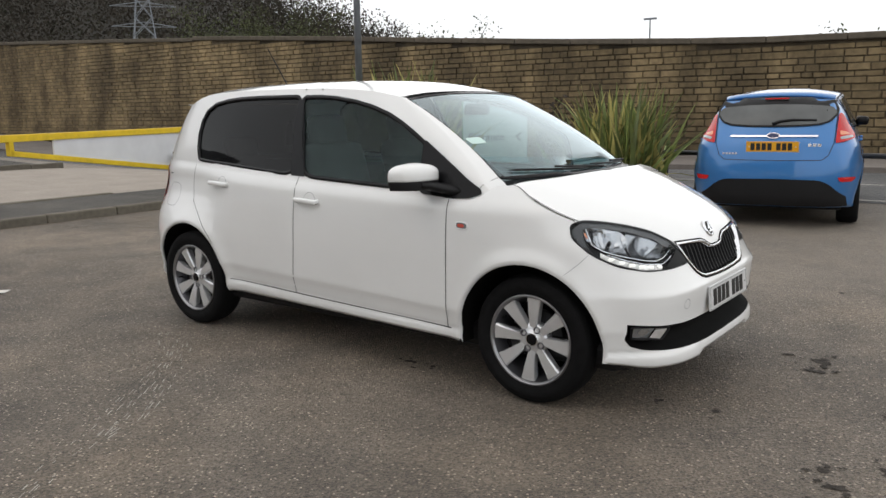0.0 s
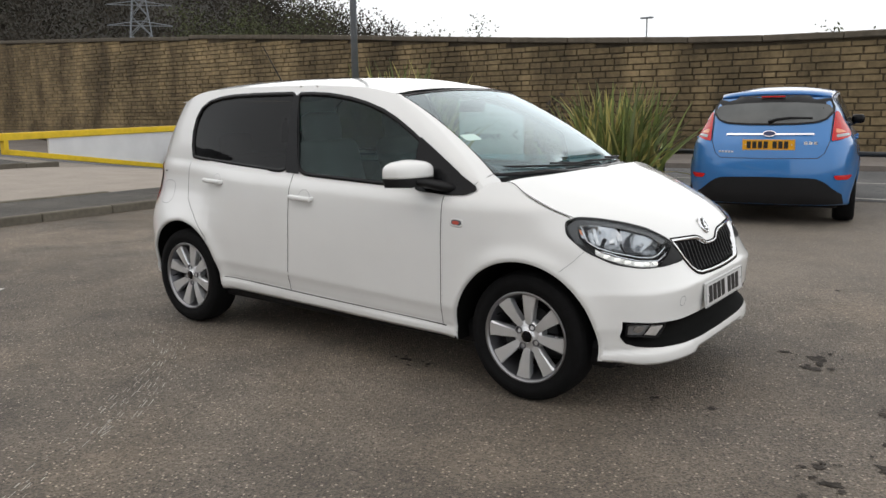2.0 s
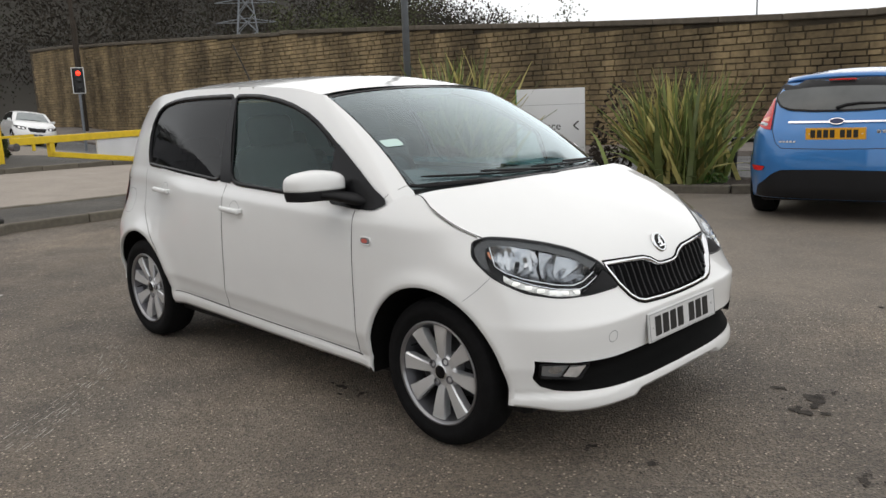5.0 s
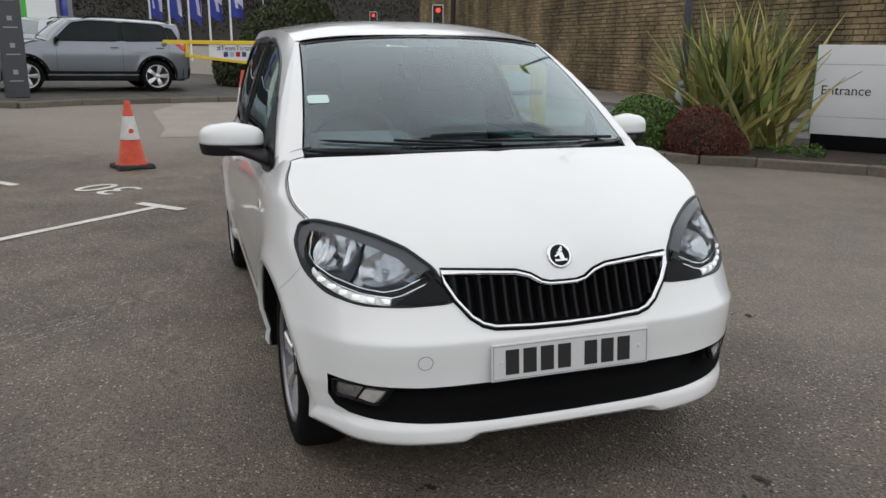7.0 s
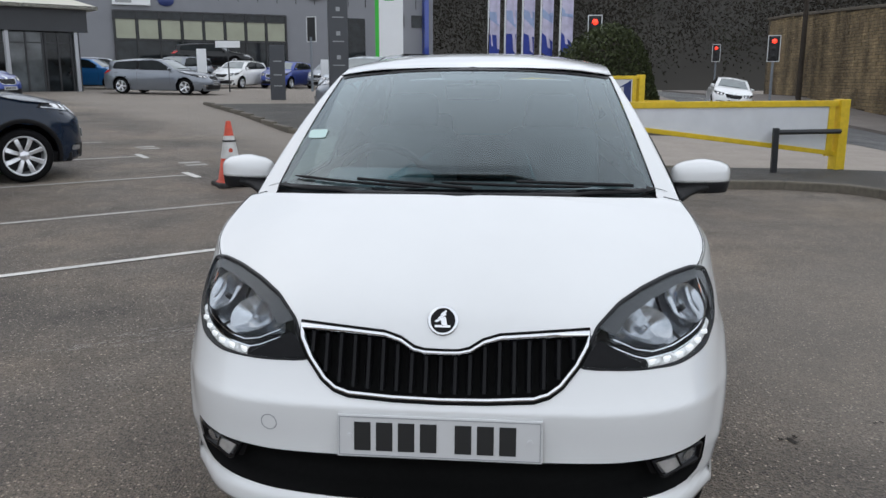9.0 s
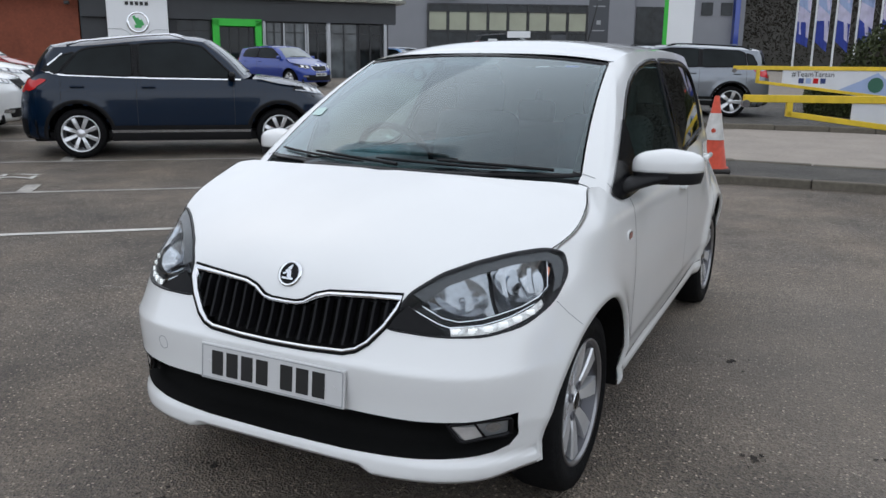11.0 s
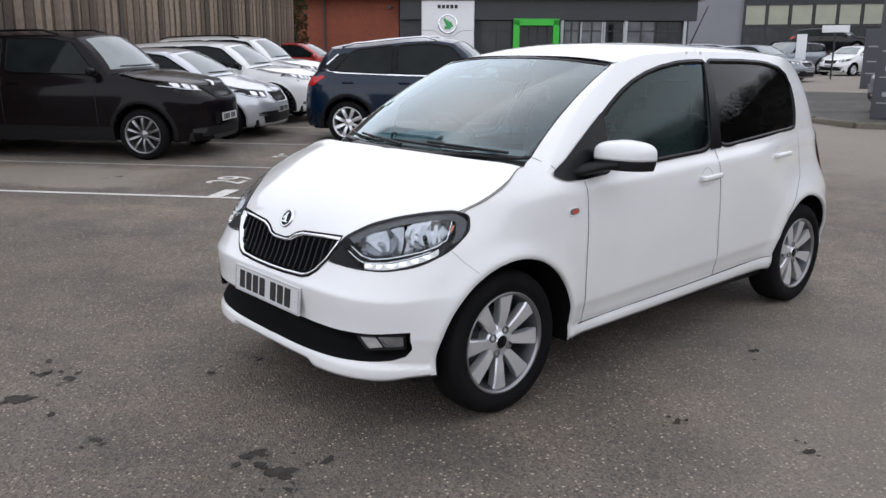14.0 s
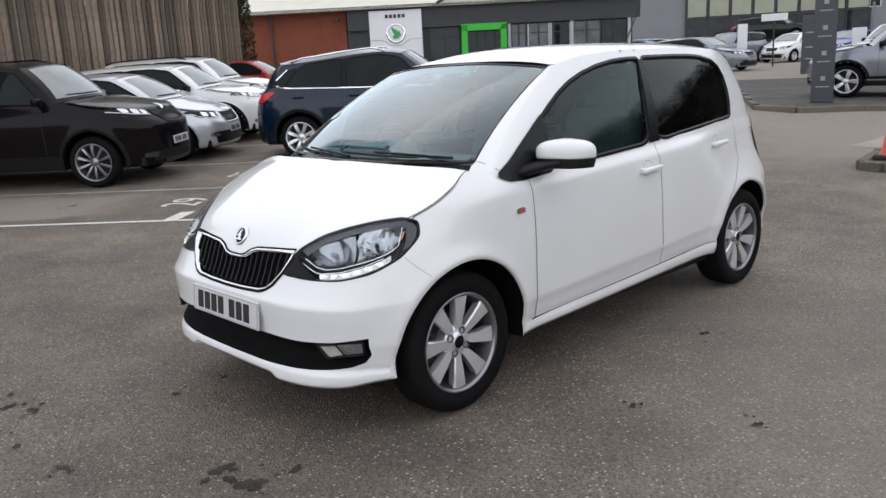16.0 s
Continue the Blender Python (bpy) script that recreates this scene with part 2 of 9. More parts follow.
def curve(table):
    """A smooth function through the points (x, y) of a table."""
    t = np.array(sorted(table), float)
    x, y = t[:, 0], t[:, 1]
    d = np.diff(y) / np.diff(x)
    s = np.zeros(len(x))
    s[0], s[-1] = d[0], d[-1]
    for i in range(1, len(x) - 1):
        if d[i - 1] * d[i] > 0:
            s[i] = 2 * d[i - 1] * d[i] / (d[i - 1] + d[i])

    def value(v):
        v = float(min(max(v, x[0]), x[-1]))
        i = int(min(max(np.searchsorted(x, v) - 1, 0), len(x) - 2))
        h = x[i + 1] - x[i]
        q = (v - x[i]) / h
        return ((2 * q**3 - 3 * q**2 + 1) * y[i] + (q**3 - 2 * q**2 + q) * h * s[i]
                + (-2 * q**3 + 3 * q**2) * y[i + 1] + (q**3 - q**2) * h * s[i + 1])

    return value


def rounded(points, steps=5, amount=0.3):
    """A closed outline with its corners rounded off."""
    out, k = [], len(points)
    for i in range(k):
        p, q, r = (np.array(points[j % k], float) for j in (i - 1, i, i + 1))
        a, b = q + (p - q) * amount, q + (r - q) * amount
        for s in range(steps + 1):
            t = s / steps
            out.append(tuple((1 - t) ** 2 * a + 2 * t * (1 - t) * q + t * t * b))
    return out


def inside(poly, a, b):
    hit = False
    for i in range(len(poly)):
        (x1, y1), (x2, y2) = poly[i - 1], poly[i]
        if (y1 > b) != (y2 > b) and a < (x2 - x1) * (b - y1) / (y2 - y1) + x1:
            hit = not hit
    return hit


def grown(poly, d):
    """The outline pushed outwards by d."""
    p = np.array(poly, float)
    area = 0.5 * np.sum(p[:, 0] * np.roll(p[:, 1], -1) - np.roll(p[:, 0], -1) * p[:, 1])
    t = np.roll(p, -1, 0) - np.roll(p, 1, 0)
    t /= np.linalg.norm(t, axis=1)[:, None] + 1e-9
    nrm = np.stack([t[:, 1], -t[:, 0]], 1) * (1 if area > 0 else -1)
    return [tuple(v) for v in p + nrm * d]


def letters(name, text, size, mat, m, parent=None, depth=0.002, align="CENTER"):
    """Words in the built-in font, as a mesh of their own."""
    cu = bpy.data.curves.new(name, "FONT")
    cu.body, cu.size, cu.extrude, cu.align_x, cu.align_y = text, size, depth, align, "CENTER"
    tmp = bpy.data.objects.new(name, cu)
    scene.collection.objects.link(tmp)
    me = bpy.data.meshes.new_from_object(tmp.evaluated_get(bpy.context.evaluated_depsgraph_get()))
    bpy.data.objects.remove(tmp)
    me.materials.clear()
    me.materials.append(mat)
    ob = new(name, me)
    ob.matrix_basis = m
    if parent:
        ob.parent = parent
    return ob


# ---- cars ----
class Shape:
    """The outer skin of a car from its main measures: x ahead, y to the left, z up, the ground at z = 0."""

    def __init__(self, s):
        self.s = s
        self.xf, self.xr, self.w = curve(s["nose"]), curve(s["tail"]), curve(s["width"])
        self.plan, self.ztop, self.zbot = curve(s["plan"]), curve(s["top_edge"]), curve(s["bottom"])
        self.hood, self.roof = curve(s["hood"]), curve(s["roof"])
        self.ye, self.ze = curve(s["roof_edge_y"]), curve(s["roof_edge_z"])
        self.n, self.m = s.get("round", (3.8, 3.0))
        self.x0f, self.x0r = s.get("front_from", 0.9), s.get("rear_from", -0.95)
        self.corner = curve(s["corner"]) if "corner" in s else None
        self.tuck = curve(s["tuck"]) if "tuck" in s else None
        self.verts, self.faces, self.tags = [], [], []
        self.lower()
        self.upper()
        self.bonnet()
        self.finish()

    def side(self, col, z):
        """A point of the lower skin on a column (kind, value) at height z."""
        kind, v = col
        n, m = self.n, self.m
        if kind == "f":
            x = self.x0f + (self.xf(z) - self.x0f) * math.cos(v) ** (2 / n)
            y = self.w(z) * self.plan(x) * math.sin(v) ** (2 / (self.corner(z) if self.corner else m))
        elif kind == "r":
            ea, eb = self.s.get("tail_round", (4.6, 3.4))
            x = self.x0r + (self.xr(z) - self.x0r) * math.cos(v) ** (2 / ea)
            y = self.w(self.fold(x, z)) * self.plan(x) * math.sin(v) ** (2 / eb)
        else:
            x, y = v, self.w(self.fold(v, z)) * self.plan(v)
        if self.tuck and x < -0.6:
            q = min(1.0, (-0.6 - x) / 0.75)
            y *= 1 - self.tuck(z) * q * q * (3 - 2 * q) / 0.78
        flare = self.s.get("flare", 0.014)
        if y > 0.4:
            for ax in (self.s["axle"], -self.s["axle"]):
                r = math.hypot(x - ax, z - self.s["wheel"])
                y += flare * math.exp(-((r - self.s["arch"]) / 0.06) ** 2)
        return x, y, z

    def fold(self, x, z):
        """The height at which the width is read: the door's creases climb towards the tail."""
        if "creases" not in self.s:
            return z
        x_from, low, high = self.s["creases"]
        run = max(0.0, min(1.9, x_from - x))
        if z < 0.56:
            return z - low * run * min(1.0, (0.56 - z) / 0.1)
        return z - high * run * min(1.0, max(0.0, (z - 0.66) / 0.14))

    def edge(self, col):
        """The upper edge of the lower skin on a column."""
        z = 0.8
        for _ in range(6):
            z = self.ztop(self.side(col, z)[0])
        return z

    def columns(self):
        def angles(k, a, b, e1, e2):
            t = np.linspace(0, math.pi / 2, 400)
            x, y = a * np.cos(t) ** (2 / e1), b * np.sin(t) ** (2 / e2)
            s = np.r_[0, np.cumsum(np.hypot(np.diff(x), np.diff(y)))]
            return np.interp(np.linspace(0, s[-1], k), s, t)

        d = self.s.get("cell", 0.02)
        wid = self.w(0.5)
        f = angles(int(1.6 * (self.xf(0.5) - self.x0f + wid * 0.6) / d), self.xf(0.5) - self.x0f, wid, self.n, self.m)
        r = angles(int(1.3 * (self.x0r - self.xr(0.5) + wid * 0.5) / d), self.x0r - self.xr(0.5), wid, 4.6, 3.4)
        k = int((self.x0f - self.x0r) / d)
        return ([("f", a) for a in f[:-1]] + [("s", self.x0f + (self.x0r - self.x0f) * i / k) for i in range(k + 1)] + [("r", a) for a in r[-2::-1]])

    def grid(self, rows, tag):
        """Adds a grid of points given as a list of columns, and its mirror image."""
        a, b = len(rows), len(rows[0])
        for sign in (1, -1):
            base = len(self.verts)
            self.verts += [(x, sign * y, z) for row in rows for x, y, z in row]
            for i in range(a - 1):
                for j in range(b - 1):
                    q = [base + i * b + j, base + (i + 1) * b + j, base + (i + 1) * b + j + 1, base + i * b + j + 1]
                    self.faces.append(q if sign > 0 else q[::-1])
                    self.tags.append(tag)

    def lower(self):
        levels = int(0.75 / self.s.get("cell", 0.02) * 1.1)
        self.cols = self.columns()
        rows = []
        for c in self.cols:
            zt = self.edge(c)
            zb = self.zbot(self.side(c, 0.3)[0])
            row = [self.side(c, zb + (zt - zb) * i / levels) for i in range(levels + 1)]
            x, y, z = row[0]
            rows.append([(x - 0.02 * np.sign(x) * (abs(x) > 1.3), max(0, y - 0.05), z + 0.004)] + row)
        self.belt = [r[-1] for r in rows]
        self.grid(rows, "lower")

    def upper(self):
        """Windscreen, side windows and hatch above the belt, then the roof."""
        s = self.s
        d = s.get("cell", 0.02)
        (bx, bz), (tx, tz) = s["screen_base"], s["screen_top"]
        ax = s["pillar_base"]
        ybase = [p for p in self.belt if p[0] <= ax and p[1] > 0.3]
        y0 = ybase[0][1]
        ytop = self.ye(s["corner_top"])
        rows, levels = [], max(8, int(0.48 / d))
        k = int(y0 / d)

        def ruled(b, t, bulge):
            out = []
            for j in range(levels + 1):
                v = j / levels
                p = [b[i] * (1 - v) + t[i] * v for i in range(3)]
                o = 4 * v * (1 - v)
                out.append((p[0] + bulge[0] * o, p[1] + bulge[1] * o, p[2] + bulge[2] * o))
            return out

        for i in range(k + 1):
            q = i / k
            e = q**2.4
            b = (bx + (ax - bx) * e, y0 * q, bz + (ybase[0][2] - bz) * e)
            t = (tx + (s["corner_top"] - tx) * e, ytop * q, tz + (self.ze(s["corner_top"]) - tz) * q**2.2)
            rows.append(ruled(b, t, (0.025, 0, 0.02)))
        last = [p for p in self.belt if p[0] < ax]
        x_end = last[-1][0]
        side_end = s["hatch_corner"]
        for p in last:
            if p[0] >= side_end[0]:
                q = (ax - p[0]) / (ax - side_end[0])
                tx2 = s["corner_top"] + (side_end[1] - s["corner_top"]) * q
                rows.append(ruled(p, (tx2, self.ye(tx2), self.ze(tx2)), (0, 0.018, 0)))
            else:
                yq = p[1] / max(1e-6, self.y_hatch)
                e = yq**2.2
                tx2 = s["hatch_top"] + (side_end[1] - s["hatch_top"]) * e
                zq = self.roof(s["hatch_top"]) + (self.ze(side_end[1]) - self.roof(s["hatch_top"])) * yq**2.2
                rows.append(ruled(p, (tx2, self.ye(side_end[1]) * yq, zq), (-0.02, 0, 0.015)))
                continue
            self.y_hatch = p[1]
        self.grid(rows, "upper")
        roof_rows = []
        n_t = max(8, int(ytop / d))
        n_s = max(14, int((s["corner_top"] - side_end[1]) / d))
        for j in range(n_t + 1):
            t = j / n_t
            xf = tx + (s["corner_top"] - tx) * t**2.4
            xr = s["hatch_top"] + (side_end[1] - s["hatch_top"]) * t**2.2
            row = []
            for i in range(n_s + 1):
                x = xf + (xr - xf) * i / n_s
                xe = min(max(x, side_end[1]), s["corner_top"])
                zc = self.roof(x)
                row.append((x, self.ye(xe) * t, zc + (self.ze(xe) - zc) * t**2.6))
            roof_rows.append(row[::-1])
        self.grid(roof_rows, "roof")

    def bonnet(self):
        """Cross rows from the centre line out to the rim of the wings and of the nose."""
        s = self.s
        rear_c, rear_e = s["hood_rear"]
        edge = [p for p in self.belt if p[0] >= rear_e - 0.004]
        k = max(12, int(0.7 / s.get("cell", 0.02)))
        rows = []
        for x, y, z in edge:
            t0 = max(0.0, min(1.0, (rear_c - x) / (rear_c - rear_e))) ** (1 / 2.2)
            zc = max(self.hood(x), z)
            rows.append([(x, y * t, zc + (z - zc) * t**2.4) for t in (t0 + (1 - t0) * j / k for j in range(k + 1))])
        self.grid(rows, "hood")

    def finish(self):
        v, fc = np.array(self.verts, float), np.array(self.faces)
        # joins the double points along the seams of the grids
        key = np.round(v * 2000).astype(int)
        _, first, back = np.unique(key, axis=0, return_index=True, return_inverse=True)
        back = back.ravel()
        v, fc = v[first], back[fc]
        keep = [i for i, q in enumerate(fc) if len(set(q)) >= 3]
        self.tags = [self.tags[i] for i in keep]
        fc = [tuple(dict.fromkeys(q)) for q in fc[keep].tolist()]
        nrm = np.zeros_like(v)
        for q in fc:
            a = np.cross(v[q[1]] - v[q[0]], v[q[2]] - v[q[0]])
            for i in q:
                nrm[i] += a
        nrm /= np.linalg.norm(nrm, axis=1)[:, None] + 1e-12
        self.v, self.f, self.nrm = v, fc, nrm
        self.mid = [v[list(q)].mean(0) for q in fc]
        self.tree = BVHTree.FromPolygons([tuple(p) for p in v], fc)

    def cut_edge(self, outline, view, where, tag=None):
        """Moves the skin's points along an outline onto it, so that an opening there has a neat edge."""
        eye, right, way = view
        rgt = np.array(right)
        poly = np.array(outline, float)
        seg = np.roll(poly, -1, 0) - poly
        length = (seg**2).sum(1) + 1e-12
        near = [i for i, c in enumerate(self.mid) if where(*c) and tag in (None, self.tags[i])]
        into, out = set(), set()
        for i in near:
            c = self.mid[i]
            (into if inside(outline, float(c @ rgt), c[2]) else out).update(self.f[i])
        for i in into & out:
            p = np.array([self.v[i] @ rgt, self.v[i][2]])
            t = np.clip(((p - poly) * seg).sum(1) / length, 0, 1)
            foot = poly + seg * t[:, None]
            q = foot[np.argmin(((foot - p) ** 2).sum(1))]
            hit = self.on(view, float(q[0]), float(q[1]))
            if (hit - Vector(self.v[i])).length < 0.06:
                self.v[i] = hit

    # -- laying flat outlines onto the skin --
    def on(self, view, a, b, lift=0.0):
        """The point of the skin under (a, b) seen along a view, lifted off it."""
        eye, right, way = view
        o = eye + right * a + Vector((0, 0, b))
        hit, nrm, _, _ = self.tree.ray_cast(o, way)
        if hit is None:
            near = self.tree.find_nearest(o + way * 2.0)
            hit, nrm = near[0], near[1]
        if nrm.dot(way) > 0:
            nrm = -nrm
        return hit + nrm * lift

    def view(self, side, turn=0.0):
        """side 1: from the left, -1: from the right, 0: from ahead, 2: from behind; turn: degrees towards the front."""
        if side == 0:
            return Vector((4, 0, 0)), Vector((0, 1, 0)), Vector((-1, 0, 0))
        if side == 2:
            return Vector((-4, 0, 0)), Vector((0, 1, 0)), Vector((1, 0, 0))
        t = radians(turn)
        way = Vector((-math.sin(t), -side * math.cos(t), 0))
        right = Vector((math.cos(t), -side * math.sin(t), 0))
        return way * -3, right, way

    def patch(self, name, outline, view, mat, parent, lift=0.003, rings=(1, 0.82, 0.6, 0.35, 0.12), label="", centre=None):
        p = np.array(outline, float)
        c = p.mean(0) if centre is None else np.array(centre, float)
        verts, faces, k = [], [], len(p)
        for r in rings:
            verts += [self.on(view, *(c + (q - c) * r), lift) for q in p]
        verts.append(self.on(view, *c, lift))
        for i in range(len(rings) - 1):
            for j in range(k):
                faces.append((i * k + j, i * k + (j + 1) % k, (i + 1) * k + (j + 1) % k, (i + 1) * k + j))
        e = len(verts) - 1
        faces += [((len(rings) - 1) * k + j, (len(rings) - 1) * k + (j + 1) % k, e) for j in range(k)]
        return self.turned(name, verts, faces, mat, parent, view, label)

    def turned(self, name, verts, faces, mat, parent, view, label=""):
        a, b, c = (Vector(verts[i]) for i in faces[0][:3])
        if (b - a).cross(c - a).dot(view[2]) > 0:
            faces = [f[::-1] for f in faces]
        return put_mesh(name, verts, faces, mat, parent, True, None, label)

    def strip(self, name, top, low, view, mat, parent, lift=0.003, rows=6, label=""):
        """A patch between an upper and a lower line with the same number of points."""
        verts, faces, k = [], [], len(top)
        lifts = lift if isinstance(lift, (list, tuple)) else [lift] * (rows + 1)
        for i in range(rows + 1):
            q = i / rows
            verts += [self.on(view, *(np.array(t) * (1 - q) + np.array(b) * q), lifts[i]) for t, b in zip(top, low)]
        for i in range(rows):
            faces += [(i * k + j, i * k + j + 1, (i + 1) * k + j + 1, (i + 1) * k + j) for j in range(k - 1)]
        return self.turned(name, verts, faces, mat, parent, view, label)

    def ring(self, name, outer, inner, view, mat, parent, lift=0.004, depth=0.012, label=""):
        """A raised frame between two outlines."""
        k = len(outer)
        rows = [(outer, lift - depth), (outer, lift), (inner, lift), (inner, lift - depth)]
        verts = [self.on(view, *q, h) for line, h in rows for q in line]
        faces = [(i * k + j, i * k + (j + 1) % k, (i + 1) * k + (j + 1) % k, (i + 1) * k + j) for i in range(3) for j in range(k)]
        return self.turned(name, verts, faces[k:] + faces[:k], mat, parent, view, label)

    def seam(self, name, line, view, parent, width=0.004, mat=None, closed=False, lift=0.0012):
        pts = [np.array(p, float) for p in line]
        fine = []
        for p, q in zip(pts, pts[1:] + (pts[:1] if closed else [])):
            k = max(2, int(np.linalg.norm(q - p) / 0.03))
            fine += [p + (q - p) * i / k for i in range(k)]
        fine += [] if closed else [pts[-1]]
        t = np.gradient(np.array(fine), axis=0)
        t /= np.linalg.norm(t, axis=1)[:, None] + 1e-9
        s = np.stack([-t[:, 1], t[:, 0]], 1) * width / 2
        k = len(fine)
        verts = [self.on(view, *q, lift) for q in np.array(fine) + s] + [self.on(view, *q, lift) for q in np.array(fine) - s]
        faces = [(i, i + 1, k + i + 1, k + i) for i in range(k - 1)] + ([(k - 1, 0, k, 2 * k - 1)] if closed else [])
        return self.turned(name, verts, faces, mat or SEAM, parent, view)

    def panels(self, region, paint, parent, labels=None):
        """Splits the skin into panels by region(tag, x, y, z), which gives a name, or None where it is open."""
        groups = {}
        for q, tag, c in zip(self.f, self.tags, self.mid):
            name = region(tag, *c)
            if name:
                groups.setdefault(name, []).append(q)
        made = {}
        for name, some in groups.items():
            used = sorted({i for q in some for i in q})
            at = {i: n for n, i in enumerate(used)}
            mat = paint[name.split(".")[0]] if isinstance(paint, dict) and name.split(".")[0] in paint else (paint["body"] if isinstance(paint, dict) else paint)
            made[name] = put_mesh(name.split(".")[0], self.v[used], [[at[i] for i in q] for q in some], mat, parent, True, self.nrm[used])
        return made


def wheel(parent, x, y, z, r, width, side, style, alloy, rim_r, spokes, full=True):
    """A tyre and alloy wheel; the visible face looks to side."""
    h = width / 2
    seg = 48 if full else 28
    prof = [(rim_r - 0.005, -h * 0.85), (rim_r + 0.012, -h * 0.98), (r * 0.86, -h * 1.04), (r * 0.955, -h * 0.92), (r * 0.992, -h * 0.62), (r, -h * 0.2), (r, h * 0.2),
            (r * 0.992, h * 0.62), (r * 0.955, h * 0.92), (r * 0.86, h * 1.04), (rim_r + 0.012, h * 0.98), (rim_r - 0.005, h * 0.85)]
    v, f = lathe(prof, seg)
    m = Matrix.Translation((x, y, z)) @ (Matrix.Rotation(math.pi, 4, "Z") if side < 0 else Matrix.Identity(4))
    hub = new("wheel")
    hub.parent, hub.matrix_basis = parent, m
    put_mesh("tyre", v, f, RUBBER, hub)
    v, f = lathe([(rim_r - 0.004, h * 0.86), (rim_r + 0.008, h * 0.93), (rim_r + 0.004, h * 0.99), (rim_r - 0.006, h * 0.96), (rim_r - 0.016, h * 0.8), (rim_r - 0.024, h * 0.3), (rim_r - 0.03, -h * 0.7)], seg)
    put_mesh("rim", v, f, alloy, hub)
    v, f = lathe([(rim_r - 0.03, -h * 0.68), (0.02, -h * 0.6)], seg)
    put_mesh("brake_shield", v, f, WHEEL_DARK, hub)
    if full:
        v, f = lathe([(0.0, 0.0), (0.12, 0.0), (0.125, -0.02), (0.0, -0.02)], 28)
        disc = put_mesh("brake_disc", v, f, BRAKE, hub)
        disc.location = (0, h * 0.1, 0)
    v, f = lathe([(0.0, h * 0.74), (0.026, h * 0.74), (0.03, h * 0.7), (0.055, h * 0.66), (0.068, h * 0.5), (0.07, -h * 0.2)], 24)
    put_mesh("hub_cap", v, f, alloy, hub)
    if full:
        v, f = lathe([(0.0, h * 0.765), (0.022, h * 0.76), (0.026, h * 0.74)], 20)
        put_mesh("hub_badge", v, f, DARK_PLASTIC, hub)
    for i in range(spokes):
        bm = bmesh.new()
        a = 2 * math.pi * (i + 0.5) / spokes
        w0, w1 = style
        rows = []
        n = 5
        for j in range(n + 1):
            q = j / n
            rr = 0.05 + (rim_r - 0.058) * q
            yy = h * (0.62 + 0.18 * q + 0.10 * math.sin(math.pi * q))
            ww = w0 + (w1 - w0) * q**0.7
            lean = 0.12 * q
            rows.append([(rr * math.cos(lean) + 0, yy - 0.030, -ww * 1.0), (rr, yy - 0.004, -ww), (rr, yy, -ww * 0.7), (rr, yy - 0.012 * q, ww * 0.75), (rr, yy - 0.018, ww), (rr, yy - 0.04, ww)])
        vs = [[bm.verts.new((px * math.cos(a) - pz * math.sin(a), py, px * math.sin(a) + pz * math.cos(a))) for px, py, pz in row] for row in rows]
        for r1, r2 in zip(vs, vs[1:]):
            for k in range(5):
                bm.faces.new((r1[k], r1[k + 1], r2[k + 1], r2[k]))
        bmesh.ops.recalc_face_normals(bm, faces=bm.faces)
        part("spoke", bm, alloy, hub)
    if full:
        for i in range(4):
            a = math.pi / 2 * i + 0.5
            bm = bmesh.new()
            tube(bm, (0.05 * math.cos(a), h * 0.55, 0.05 * math.sin(a)), (0.05 * math.cos(a), h * 0.68, 0.05 * math.sin(a)), 0.011, 0.011, 6)
            part("wheel_bolt", bm, BLACK_PLASTIC, hub)
    return hub


